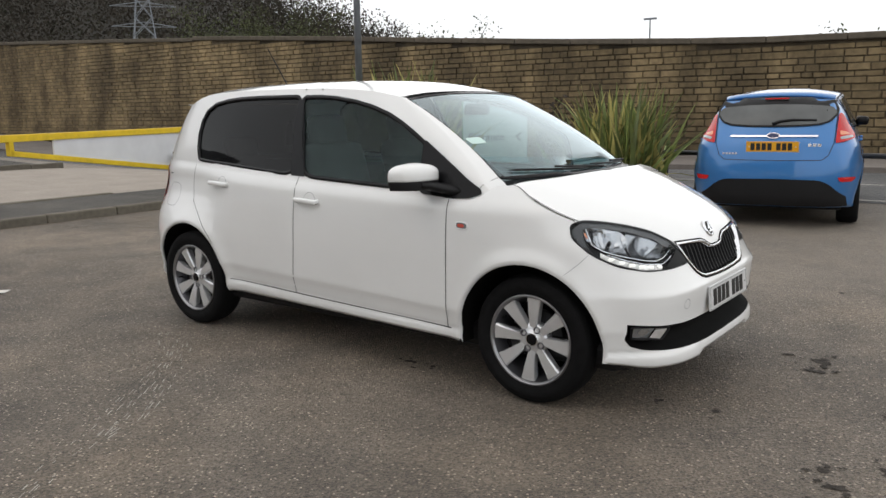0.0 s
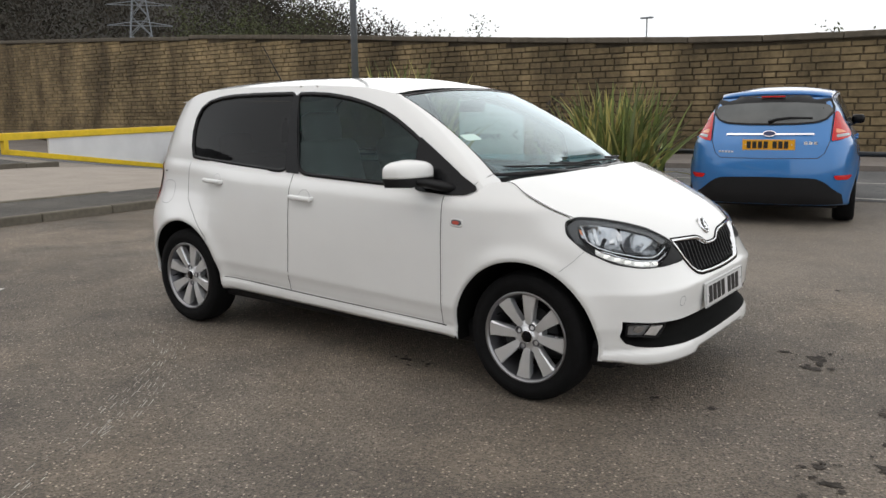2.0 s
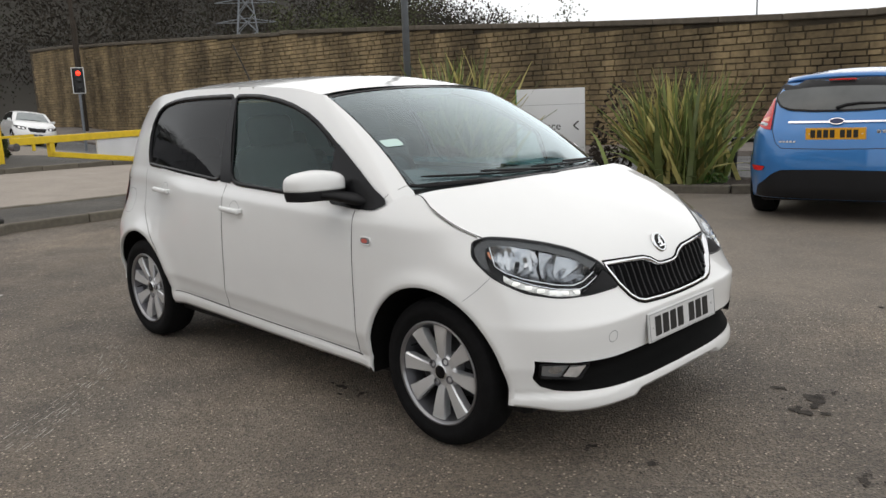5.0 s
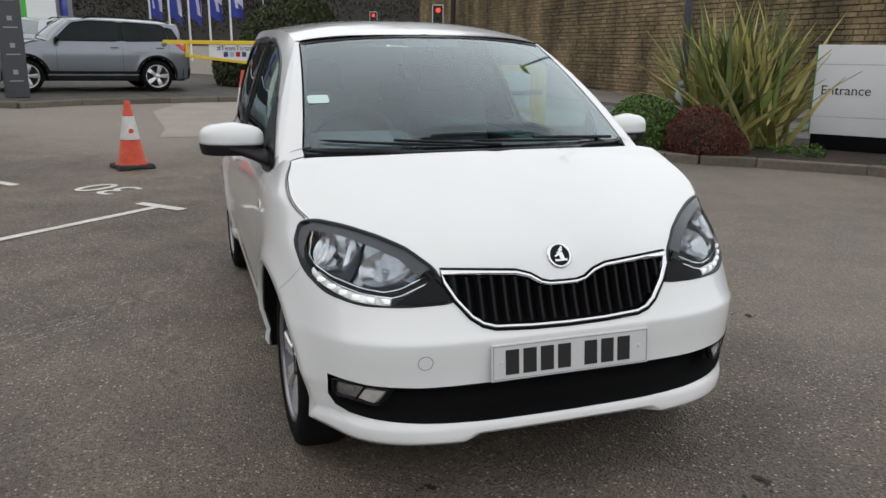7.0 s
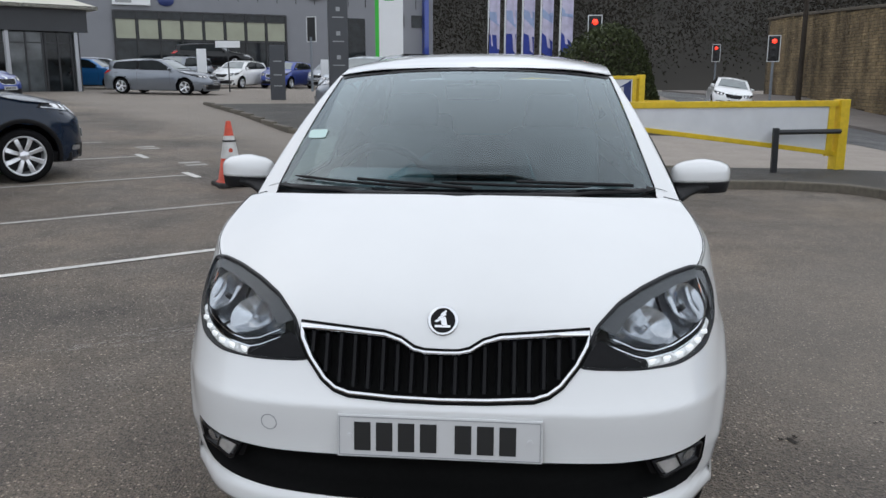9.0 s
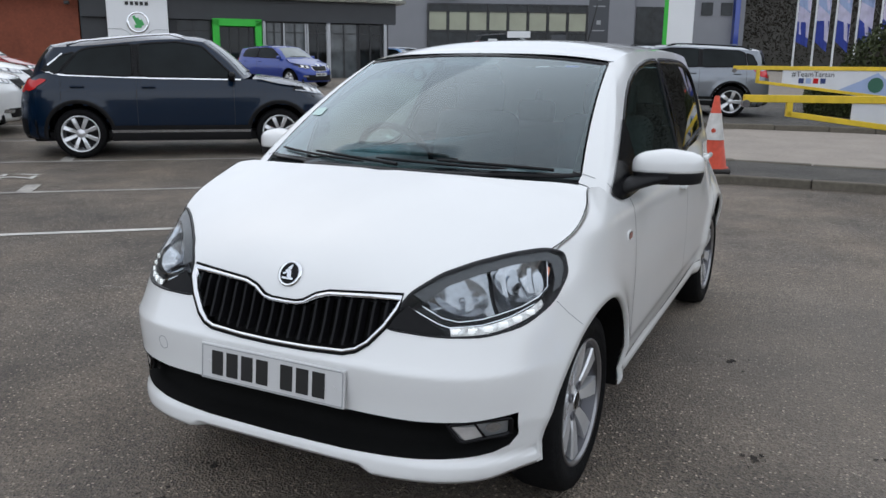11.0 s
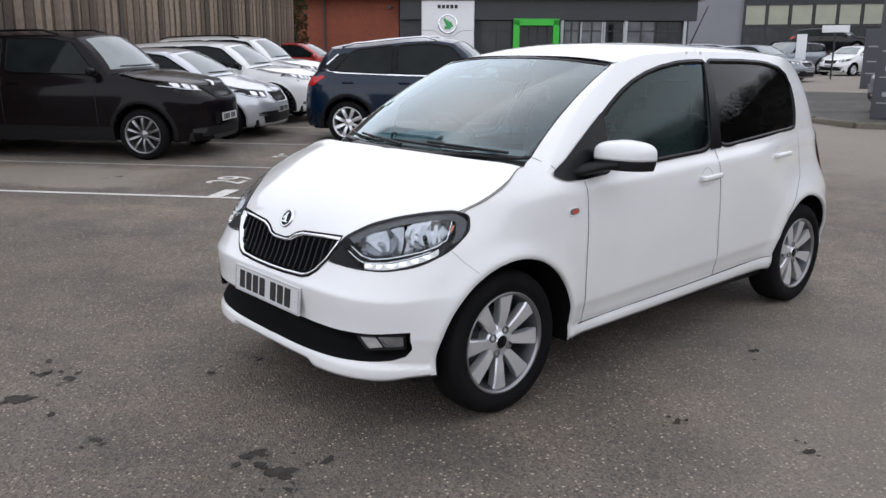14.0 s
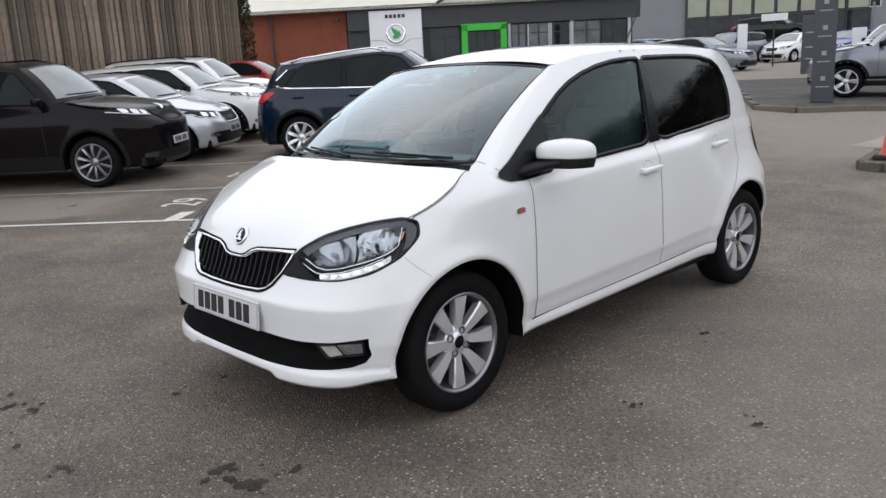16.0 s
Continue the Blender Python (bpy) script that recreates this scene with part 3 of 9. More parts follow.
def city_wheel(parent, x, y, z, side, turn):
    """A fifteen-inch wheel: four pairs of broad flat blades that run out into the rim, four sunk bolts, a dark hub badge."""
    r, rim_r, h = 0.292, 0.203, 0.084
    hub = new("wheel")
    hub.parent = parent
    hub.matrix_basis = Matrix.Translation((x, y, z)) @ (Matrix.Rotation(math.pi, 4, "Z") if side < 0 else Matrix.Identity(4)) @ Matrix.Rotation(radians(turn), 4, "Y")
    prof = [(rim_r - 0.005, -h * 0.85), (rim_r + 0.012, -h * 0.98), (r * 0.86, -h * 1.04), (r * 0.955, -h * 0.92), (r * 0.992, -h * 0.62), (r, -h * 0.2), (r, h * 0.2),
            (r * 0.992, h * 0.62), (r * 0.972, h * 0.84), (r * 0.95, h * 0.95), (r * 0.93, h * 0.955), (r * 0.925, h * 0.975), (r * 0.86, h * 1.04), (r * 0.80, h * 1.045), (r * 0.795, h * 1.03), (rim_r + 0.012, h * 1.0), (rim_r - 0.002, h * 0.88)]
    v, f = lathe(prof, 64)
    put_mesh("tyre", v, f, RUBBER, hub)
    v, f = lathe([(rim_r - 0.004, h * 0.86), (rim_r + 0.004, h * 0.93), (rim_r + 0.002, h * 0.985), (rim_r - 0.004, h * 0.98), (rim_r - 0.008, h * 0.92), (rim_r - 0.012, h * 0.84)], 64)
    put_mesh("rim", v, f, ALLOY_MACHINED, hub)
    # silver barrel and brake parts are coloured dark for the shade behind the spokes
    v, f = lathe([(rim_r - 0.012, h * 0.86), (rim_r - 0.024, h * 0.5), (rim_r - 0.034, h * 0.1), (rim_r - 0.036, -h * 0.75)], 64)
    put_mesh("barrel", v, f, ALLOY_DARK, hub)
    v, f = lathe([(rim_r - 0.036, -h * 0.7), (0.02, -h * 0.66)], 48)
    put_mesh("brake_shield", v, f, INTAKE_BLACK, hub)
    v, f = lathe([(0.0, 0.0), (0.118, 0.0), (0.122, -0.02), (0.0, -0.02)], 32)
    disc = put_mesh("brake_disc", v, f, WHEEL_DARK, hub)
    disc.location = (0, -h * 0.1, 0)
    bm = bmesh.new()
    box(bm, (0.07, 0.05, 0.12), pose(0.115, -0.012, 0.0, 0, 0, 0), 0.012, 2)
    part("brake_caliper", bm, WHEEL_DARK, hub)
    v, f = lathe([(0.0, h * 0.70), (0.034, h * 0.70), (0.036, h * 0.66), (0.050, h * 0.64), (0.070, h * 0.58), (0.074, h * 0.45), (0.066, -h * 0.2)], 32)
    put_mesh("hub_centre", v, f, ALLOY, hub)
    v, f = lathe([(0.0, h * 0.735), (0.026, h * 0.73), (0.029, h * 0.70)], 24)
    put_mesh("hub_badge", v, f, BLACK_TRIM, hub)
    v, f = lathe([(0.026, h * 0.732), (0.028, h * 0.742), (0.0305, h * 0.732), (0.031, h * 0.70)], 24)
    put_mesh("badge_rim", v, f, CHROME, hub)
    for i in range(8):
        a = radians(90 * (i // 2) + (20 if i % 2 else -20))
        lead = 1 if i % 2 else -1
        rows = []
        for q in (0.0, 0.12, 0.3, 0.55, 0.8, 0.95, 1.0):
            rr = 0.040 + (rim_r - 0.046) * q
            top = h * (0.60 + 0.24 * q**0.8 + 0.05 * math.sin(math.pi * q)) + (0.004 if q == 1.0 else 0)
            wo, wi = 0.013 + 0.027 * q**0.8, 0.016 + 0.015 * q**1.2
            if q > 0.9:
                wo, wi = wo + 0.006 * (q - 0.9) * 10, wi + 0.006 * (q - 0.9) * 10
            # the face leans to one flank, which ends in a bright chamfer
            rows.append([(rr, top - 0.040, -wi * 0.9), (rr, top - 0.010, -wi), (rr, top - 0.003, -wi * 0.93), (rr, top, wo * 0.82), (rr, top - 0.006, wo), (rr, top - 0.040, wo * 0.9)])
        bm = bmesh.new()
        vs = [[bm.verts.new((px * math.cos(a) - lead * pz * math.sin(a), py, px * math.sin(a) + lead * pz * math.cos(a))) for px, py, pz in row] for row in rows]
        for r1, r2 in zip(vs, vs[1:]):
            for k in range(5):
                bm.faces.new((r1[k], r1[k + 1], r2[k + 1], r2[k]))
        bm.faces.new(vs[-1])
        bmesh.ops.recalc_face_normals(bm, faces=bm.faces)
        part("spoke", bm, ALLOY, hub)
    for i in range(4):
        a = radians(90 * i + 45)
        v, f = lathe([(0.0, 0.0), (0.010, 0.0), (0.011, 0.004), (0.0155, 0.008), (0.0165, 0.0)], 16)
        bolt = put_mesh("wheel_bolt", v, f, ALLOY_DARK, hub)
        bolt.location = (0.050 * math.cos(a), h * 0.62, 0.050 * math.sin(a))
    v, f = lathe([(0.0, 0.03), (0.003, 0.03), (0.004, 0.0)], 8)
    valve = put_mesh("tyre_valve", v, f, RUBBER, hub)
    valve.location = (0.170 * math.cos(0.8), h * 0.45, 0.170 * math.sin(0.8))
    return hub


def arch_trim(shape, ax, side, mat, parent, width=0.022, lift=0.002, name="arch_lip"):
    """The rounded lip of a wheel arch and the dark liner inside it."""
    s = shape.s
    R, cz = s["arch"], s["wheel"]
    view = shape.view(side)
    a0, a1 = math.asin((s["arch_low"][0] - cz) / R), math.pi - math.asin((s["arch_low"][1] - cz) / R)
    if ax < 0:
        a0, a1 = math.asin((s["arch_low"][2] - cz) / R), math.pi - math.asin((s["arch_low"][3] - cz) / R)
    k = 40
    verts, faces = [], []
    for i in range(k + 1):
        a = a0 + (a1 - a0) * i / k
        p = lambda r: (ax + r * math.cos(a), cz + r * math.sin(a))
        edge = shape.on(view, *p(R + width), lift * 0.3)
        lip = shape.on(view, *p(R + 0.004), lift)
        inner = Vector((ax + R * math.cos(a), lip.y - side * 0.012, cz + R * math.sin(a)))
        deep = Vector((ax + R * math.cos(a), side * (abs(lip.y) - 0.016), cz + R * math.sin(a)))
        verts += [edge, lip, inner, deep]
    for i in range(k):
        for j in range(3):
            q = (i * 4 + j, i * 4 + j + 1, (i + 1) * 4 + j + 1, (i + 1) * 4 + j)
            faces.append(q if side < 0 else q[::-1])
    put_mesh(name, verts, faces, mat, parent)
    verts, faces = [], []
    for i in range(k + 1):
        a = a0 - 0.02 + (a1 - a0 + 0.04) * i / k
        b = min(max(a, a0), a1)
        lip = abs(shape.on(view, ax + (R + 0.006) * math.cos(b), cz + (R + 0.006) * math.sin(b)).y) - 0.02
        for y in (lip, s["width_max"] - 0.34):
            verts.append((ax + (R + 0.006) * math.cos(a), side * y, cz + (R + 0.006) * math.sin(a)))
    faces = [(2 * i, 2 * i + 1, 2 * i + 3, 2 * i + 2) for i in range(k)]
    base = len(verts)
    verts += [(ax, side * (s["width_max"] - 0.34), cz)]
    faces += [(base, 2 * i + 1, 2 * i + 3) for i in range(k)]
    put_mesh("arch_liner", verts, faces, INTAKE_BLACK, parent, False)


def in_arch(s, x, y, z):
    return abs(y) > 0.42 and any(math.hypot(x - ax, z - s["wheel"]) < s["arch"] + 0.010 for ax in (s["axle"], -s["axle"]))


def number_plate(parent, m, mat, width=0.52, height=0.111):
    """A number plate whose characters are plain bars."""
    holder = new("number_plate")
    holder.parent, holder.matrix_basis = parent, m
    bm = bmesh.new()
    box(bm, (0.008, width, height), None, 0.003)
    part("plate_board", bm, mat, holder)
    bm = bmesh.new()
    for side in (1, -1):
        box(bm, (0.002, width - 0.012, 0.002), pose(0.0045, 0, side * (height / 2 - 0.006)))
        box(bm, (0.002, 0.002, height - 0.012), pose(0.0045, side * (width / 2 - 0.006), 0))
    part("plate_border", bm, INK_GREY, holder)
    x = -0.195
    for i in range(7):
        bm = bmesh.new()
        box(bm, (0.002, 0.042, 0.074), pose(0.005, x, 0))
        part("plain_bar", bm, INK, holder)
        x += 0.056 if i != 3 else 0.088
    for side in (1, -1):
        bm = bmesh.new()
        tube(bm, (0.002, side * (width / 2 - 0.032), 0), (0.008, side * (width / 2 - 0.032), 0), 0.007, 0.006, 10)
        part("plate_screw", bm, PLATE_WHITE, holder)
    return holder


# ---- the white five-door hatchback ----
CITY = dict(
    axle=1.21, wheel=0.292, arch=0.347, arch_low=(0.25, 0.235, 0.26, 0.26), width_max=0.815, cell=0.016, flare=0.017, tuck=[(0.2, -0.004), (0.55, -0.004), (0.64, 0.004), (0.70, 0.022), (0.76, 0.050), (0.82, 0.074), (0.90, 0.084), (0.98, 0.060), (1.05, 0.042)], creases=(0.75, 0.028, 0.032), tail_round=(5.2, 4.0),
    nose=[(0.20, 1.80), (0.232, 1.832), (0.27, 1.828), (0.30, 1.812), (0.42, 1.814), (0.50, 1.822), (0.532, 1.824), (0.55, 1.812), (0.58, 1.794), (0.62, 1.775), (0.66, 1.760), (0.70, 1.745), (0.74, 1.722), (0.80, 1.66), (1.0, 1.5)],
    corner=[(0.2, 4.4), (0.45, 4.6), (0.6, 4.2), (0.69, 3.6), (0.76, 3.0), (0.85, 2.6), (1.1, 2.6)],
    tail=[(0.2, -1.70), (0.30, -1.76), (0.55, -1.775), (0.75, -1.765), (0.95, -1.74), (1.05, -1.725)],
    width=[(0.20, 0.745), (0.235, 0.768), (0.262, 0.774), (0.282, 0.773), (0.29, 0.764), (0.30, 0.771), (0.34, 0.779), (0.370, 0.7865), (0.384, 0.7915), (0.40, 0.7925), (0.50, 0.795), (0.62, 0.798), (0.72, 0.795),
           (0.80, 0.7885), (0.858, 0.781), (0.876, 0.774), (0.93, 0.737), (0.97, 0.705), (1.01, 0.675), (1.1, 0.60)],
    plan=[(-1.75, 0.965), (-1.2, 0.975), (-0.6, 0.98), (0.2, 0.99), (0.8, 1.0), (1.2, 1.01), (1.9, 1.01)],
    top_edge=[(-1.8, 1.02), (-1.3, 0.998), (-0.4, 0.950), (0.3, 0.920), (0.75, 0.902), (0.95, 0.93), (1.03, 0.965), (1.10, 0.968), (1.2, 0.925), (1.41, 0.835), (1.53, 0.79), (1.62, 0.754), (1.70, 0.714), (1.73, 0.696), (1.76, 0.666)],
    bottom=[(-1.8, 0.25), (-1.0, 0.235), (-0.8, 0.262), (0.85, 0.242), (1.3, 0.262), (1.5, 0.252), (1.62, 0.240), (1.72, 0.225), (1.8055, 0.224), (1.809, 0.247), (1.85, 0.247)],
    hood=[(0.95, 1.03), (1.1, 1.022), (1.22, 0.994), (1.4, 0.932), (1.53, 0.875), (1.61, 0.832), (1.67, 0.790), (1.71, 0.752), (1.74, 0.708), (1.76, 0.668)],
    hood_rear=(1.215, 1.085), rim_y=0.70,
    screen_base=(1.16, 1.0), screen_top=(0.40, 1.398), pillar_base=0.985, corner_top=0.345,
    roof=[(-1.66, 1.325), (-1.58, 1.365), (-1.5, 1.402), (-1.4, 1.432), (-1.25, 1.455), (-1.0, 1.470), (-0.6, 1.477), (-0.3, 1.474), (0.0, 1.463), (0.25, 1.428), (0.40, 1.398)],
    roof_edge_y=[(-1.5, 0.496), (-1.35, 0.524), (-1.2, 0.540), (-0.8, 0.545), (-0.4, 0.55), (0.1, 0.555), (0.345, 0.556)],
    roof_edge_z=[(-1.5, 1.328), (-1.4, 1.362), (-1.3, 1.390), (-1.15, 1.413), (-0.8, 1.427), (-0.3, 1.424), (0.1, 1.405), (0.345, 1.366)],
    hatch_corner=(-1.50, -1.45), hatch_top=-1.61,
)
city = Shape(CITY)
car = thing("city_car", "white five-door hatchback with alloy wheels, parked on worn asphalt", "car")
L_, R_ = 1, -1

WIN_F = rounded([(-0.335, 1.370), (-0.22, 1.369), (-0.1, 1.362), (0.05, 1.341), (0.18, 1.313), (0.30, 1.276), (0.40, 1.233), (0.50, 1.181), (0.598, 1.124), (0.612, 0.936), (-0.195, 0.968)], 4, 0.11)
WIN_R = rounded([(-0.368, 1.374), (-0.292, 0.974), (-1.180, 1.026), (-1.200, 1.09), (-1.210, 1.17), (-1.203, 1.245), (-1.172, 1.305), (-1.11, 1.341), (-1.0, 1.361), (-0.88, 1.370), (-0.7, 1.374)], 4, 0.10)
GRILLE = [(0, 0.660), (0.045, 0.661), (0.075, 0.668), (0.11, 0.688), (0.15, 0.699), (0.24, 0.705), (0.375, 0.712), (0.366, 0.690), (0.34, 0.645), (0.30, 0.598), (0.27, 0.578), (0.235, 0.568), (0.12, 0.562), (0, 0.560)]
GRILLE = GRILLE + [(-a, b) for a, b in GRILLE[-2:0:-1]]
front = city.view(0)
INTAKE_TOP = [(-0.70, 0.418), (-0.6, 0.405), (-0.45, 0.398), (-0.25, 0.398), (0, 0.40), (0.25, 0.398), (0.45, 0.398), (0.6, 0.405), (0.70, 0.418)]
INTAKE_LOW = [(0, 0.280), (0.25, 0.282), (0.45, 0.288), (0.56, 0.294), (0.64, 0.304), (0.68, 0.322), (0.698, 0.352)]
INTAKE_LOW = [(-a, b) for a, b in INTAKE_LOW[:0:-1]] + INTAKE_LOW


def along(line, k):
    p = np.array(line, float)
    s = np.r_[0, np.cumsum(np.linalg.norm(np.diff(p, axis=0), axis=1))]
    t = np.linspace(0, s[-1], k)
    return [(float(np.interp(v, s, p[:, 0])), float(np.interp(v, s, p[:, 1]))) for v in t]


INTAKE_TOP, INTAKE_LOW = along(INTAKE_TOP, 41), along(INTAKE_LOW, 41)
INTAKE = INTAKE_TOP + INTAKE_LOW[::-1]


def lamp_ab(x, y, z):
    c = math.sqrt(0.5)
    return (x - y) * c, z


# seen at 45 degrees from the front corner: a runs towards the front
LAMP_3D = [(1.375, 0.712, 0.820), (1.41, 0.672, 0.834), (1.50, 0.62, 0.823), (1.585, 0.545, 0.802), (1.645, 0.465, 0.775), (1.70, 0.385, 0.727),
           (1.735, 0.352, 0.668), (1.755, 0.335, 0.634), (1.70, 0.45, 0.628), (1.64, 0.56, 0.63), (1.575, 0.67, 0.652), (1.50, 0.745, 0.70), (1.42, 0.762, 0.765)]
LAMP = rounded([lamp_ab(*p) for p in LAMP_3D], 3, 0.3)
lamp_view = {s: city.view(s, 45) for s in (1, -1)}


def lamp_of(x, y, z):
    return inside(LAMP, (x - abs(y)) * math.sqrt(0.5), z) and x > 1.3


def city_region(tag, x, y, z):
    if in_arch(CITY, x, y, z) and z < 0.75:
        return None
    if tag == "roof":
        return "roof"
    if lamp_of(x, y, z) or (x > 1.4 and tag != "upper" and inside(GRILLE_CUT, y, z)):
        return None
    if tag == "hood":
        return "bonnet"
    if tag == "upper":
        if x > CITY["screen_base"][0] + 0.1:
            return None
        if abs(y) > 0.4 and (inside(WIN_F_CUT, x, z) or inside(WIN_R_CUT, x, z)):
            return None
        if in_screen(x, y, z):
            return None
        return "hatch" if x < -1.45 else "pillar.%d" % (y > 0)
    if x > 1.4 and (inside(GRILLE_CUT, y, z) or inside(INTAKE_CUT, y, z)):
        return None
    if z < CITY_SILL(x) and abs(x) < 0.92:
        return "sill.%d" % (y > 0)
    if x > 1.40 and (z < 0.6 + (x - 1.4) * 0.3 or x > 1.68):
        return "front_bumper"
    if x > 0.785:
        return "front_wing.%d" % (y > 0)
    if x > -0.24:
        return "front_door.%d" % (y > 0)
    if x > -0.86 - 0.34 * max(0, min(1, (z - 0.3) / 0.6)):
        return "rear_door.%d" % (y > 0)
    if x > -1.52:
        return "rear_wing.%d" % (y > 0)
    return "rear_bumper" if z < 0.62 else "tailgate"


CITY_SILL = curve([(-1, 0.339), (0.75, 0.290), (1, 0.290)])
GRILLE_CUT, INTAKE_CUT = grown(GRILLE, 0.004), grown(INTAKE, 0.001)
WIN_F_CUT, WIN_R_CUT = grown(WIN_F, 0.014), grown(WIN_R, 0.014)
# the windscreen's outline seen from ahead
S_LOW = [(y, 0.997 - 0.008 * abs(y / 0.64) ** 3) for y in np.linspace(-0.64, 0.64, 27)]
S_TOP = [(y, 1.388 - 0.030 * abs(y / 0.54) ** 2.4) for y in np.linspace(-0.54, 0.54, 27)]
S_LOW_IN = [(a, b + 0.008) for a, b in S_LOW]
S_OUT = [tuple(p) for p in S_LOW] + [tuple(p) for p in S_TOP[::-1]]
S_CUT = [(-0.546, 1.360), (-0.647, 0.985), (-0.660, 0.90), (0.660, 0.90), (0.647, 0.985), (0.546, 1.360)] + [(a, b + 0.005) for a, b in S_TOP[::-1]]


def in_screen(x, y, z):
    return x > 0.2 and inside(S_CUT, y, z)


for cut, where in ((GRILLE_CUT, lambda x, y, z: x > 1.4 and z < 0.76), (INTAKE_CUT, lambda x, y, z: x > 1.4 and z < 0.5)):
    city.cut_edge(cut, city.view(0), where)
city.cut_edge(S_CUT, city.view(0), lambda x, y, z: x > 0.2, "upper")
for side in (1, -1):
    city.cut_edge(LAMP, lamp_view[side], lambda x, y, z: x > 1.3 and y * side > 0.2)
    for cut in (WIN_F_CUT, WIN_R_CUT):
        city.cut_edge(cut, city.view(side), lambda x, y, z: y * side > 0.4 and z > 0.92)
    for ax in (1.21, -1.21):
        ring_cut = [(ax + 0.357 * math.cos(a), 0.292 + 0.357 * math.sin(a)) for a in np.linspace(0, 2 * math.pi, 90, endpoint=False)]
        city.cut_edge(ring_cut, city.view(side), lambda x, y, z: y * side > 0.42 and z < 0.75)
panels = city.panels(city_region, PAINT_WHITE, car)
for side in (L_, R_):
    v = city.view(side)
    for ax in (1.21, -1.21):
        arch_trim(city, ax, side, PAINT_WHITE, car)
        city_wheel(car, ax, side * 0.672, 0.292, side, 17 if ax > 0 else 52)
    # side glass with its black surround
    for name, win, mat in (("front_window", WIN_F, GLASS_SIDE), ("rear_window", WIN_R, GLASS_DARK)):
        pane = city.patch(name, win, v, mat, car, -0.006)
        pane.visible_shadow = False
        city.ring("window_seal", grown(win, 0.018), grown(win, -0.002), v, BLACK_TRIM, car, 0.003)
    city.strip("b_pillar_trim", [(-0.372, 1.37), (-0.352, 1.37), (-0.332, 1.37)], [(-0.296, 0.962), (-0.245, 0.960), (-0.192, 0.957)], v, BLACK_TRIM, car, 0.0035, 10)
    city.patch("sail_panel", rounded([(0.575, 1.163), (0.648, 1.122), (0.782, 1.042), (0.872, 0.985), (0.948, 0.945), (0.958, 0.924), (0.90, 0.902), (0.79, 0.898), (0.60, 0.912)], 3, 0.2), v, BLACK_TRIM, car, 0.006)
    # panel gaps
    city.seam("door_gap", [(0.786, 0.895), (0.788, 0.62), (0.780, 0.290)], v, car)
    city.seam("door_gap", [(-0.235, 0.955), (-0.25, 0.60), (-0.272, 0.40), (-0.270, 0.318)], v, car)
    city.seam("door_gap", [(-1.21, 0.99), (-1.222, 0.87), (-1.19, 0.77), (-1.09, 0.69), (-0.96, 0.56), (-0.885, 0.42), (-0.86, 0.335)], v, car, 0.003)
    city.seam("door_gap", [(0.80, 0.290), (0.0, 0.311), (-0.86, 0.335)], v, car, 0.005)
    city.seam("bumper_gap", [(1.40, 0.615), (1.45, 0.66), (1.485, 0.70)], v, car, 0.002, INK_GREY)
    city.seam("wing_gap", [(0.93, 0.945), (0.97, 0.985), (0.985, 1.0)], v, car, 0.0025)
    if side < 0:
        city.seam("fuel_flap", rounded([(-1.50, 0.87), (-1.36, 0.87), (-1.36, 0.73), (-1.50, 0.73)], 5, 0.4), v, car, 0.003, INK_GREY, True)
    # handles
    for x, z in ((-0.135, 0.835), (-0.90, 0.887)):
        cup = [(x + 0.012 + 0.046 * math.cos(a), z + 0.046 * math.sin(a)) for a in np.linspace(0, 2 * math.pi, 20, endpoint=False)]
        # grey arc painted for the shaded upper rim of the unmodelled handle recess
        city.seam("cup_shade_line", cup[:11], v, car, 0.0022, INK_GREY, False, 0.0006)
        bm = bmesh.new()
        p = city.on(v, x, z, 0.022)
        box(bm, (0.165, 0.024, 0.026), Matrix.Translation(p) @ pose(0, 0, 0, 0, 3, 0), 0.010, 3)
        for dx in (-0.07, 0.07):
            q = city.on(v, x + dx, z, 0.008)
            box(bm, (0.024, 0.034, 0.022), Matrix.Translation(q), 0.006)
        part("door_handle", bm, PAINT_WHITE, car, smooth=True)
    # repeater lamp in the wing
    city.ring("repeater_rim", rounded([(0.842, 0.803), (0.912, 0.800), (0.912, 0.764), (0.842, 0.768)], 4, 0.4), rounded([(0.848, 0.797), (0.906, 0.795), (0.906, 0.770), (0.848, 0.773)], 4, 0.4), v, PAINT_WHITE, car, 0.004)
    city.patch("repeater_lamp", rounded([(0.848, 0.797), (0.906, 0.795), (0.906, 0.770), (0.848, 0.773)], 4, 0.4), v, LAMP_CLEAR, car, 0.004)
    city.patch("repeater_bulb", rounded([(0.856, 0.792), (0.892, 0.791), (0.892, 0.775), (0.856, 0.776)], 3, 0.4), v, REPEATER_BULB, car, 0.0055, (1, 0.5))
    # headlamp
    lv = lamp_view[side]
    bowl = city.patch("headlamp", LAMP, lv, LAMP_BLACK, car, -0.055, (1, 0.8, 0.55, 0.3))
    rim_out, rim_in = grown(LAMP, 0.002), grown(LAMP, -0.003)
    k = len(rim_out)
    city.ring("lamp_rim", rim_out, rim_in, lv, LAMP_BLACK, bowl, 0.002, 0.06)
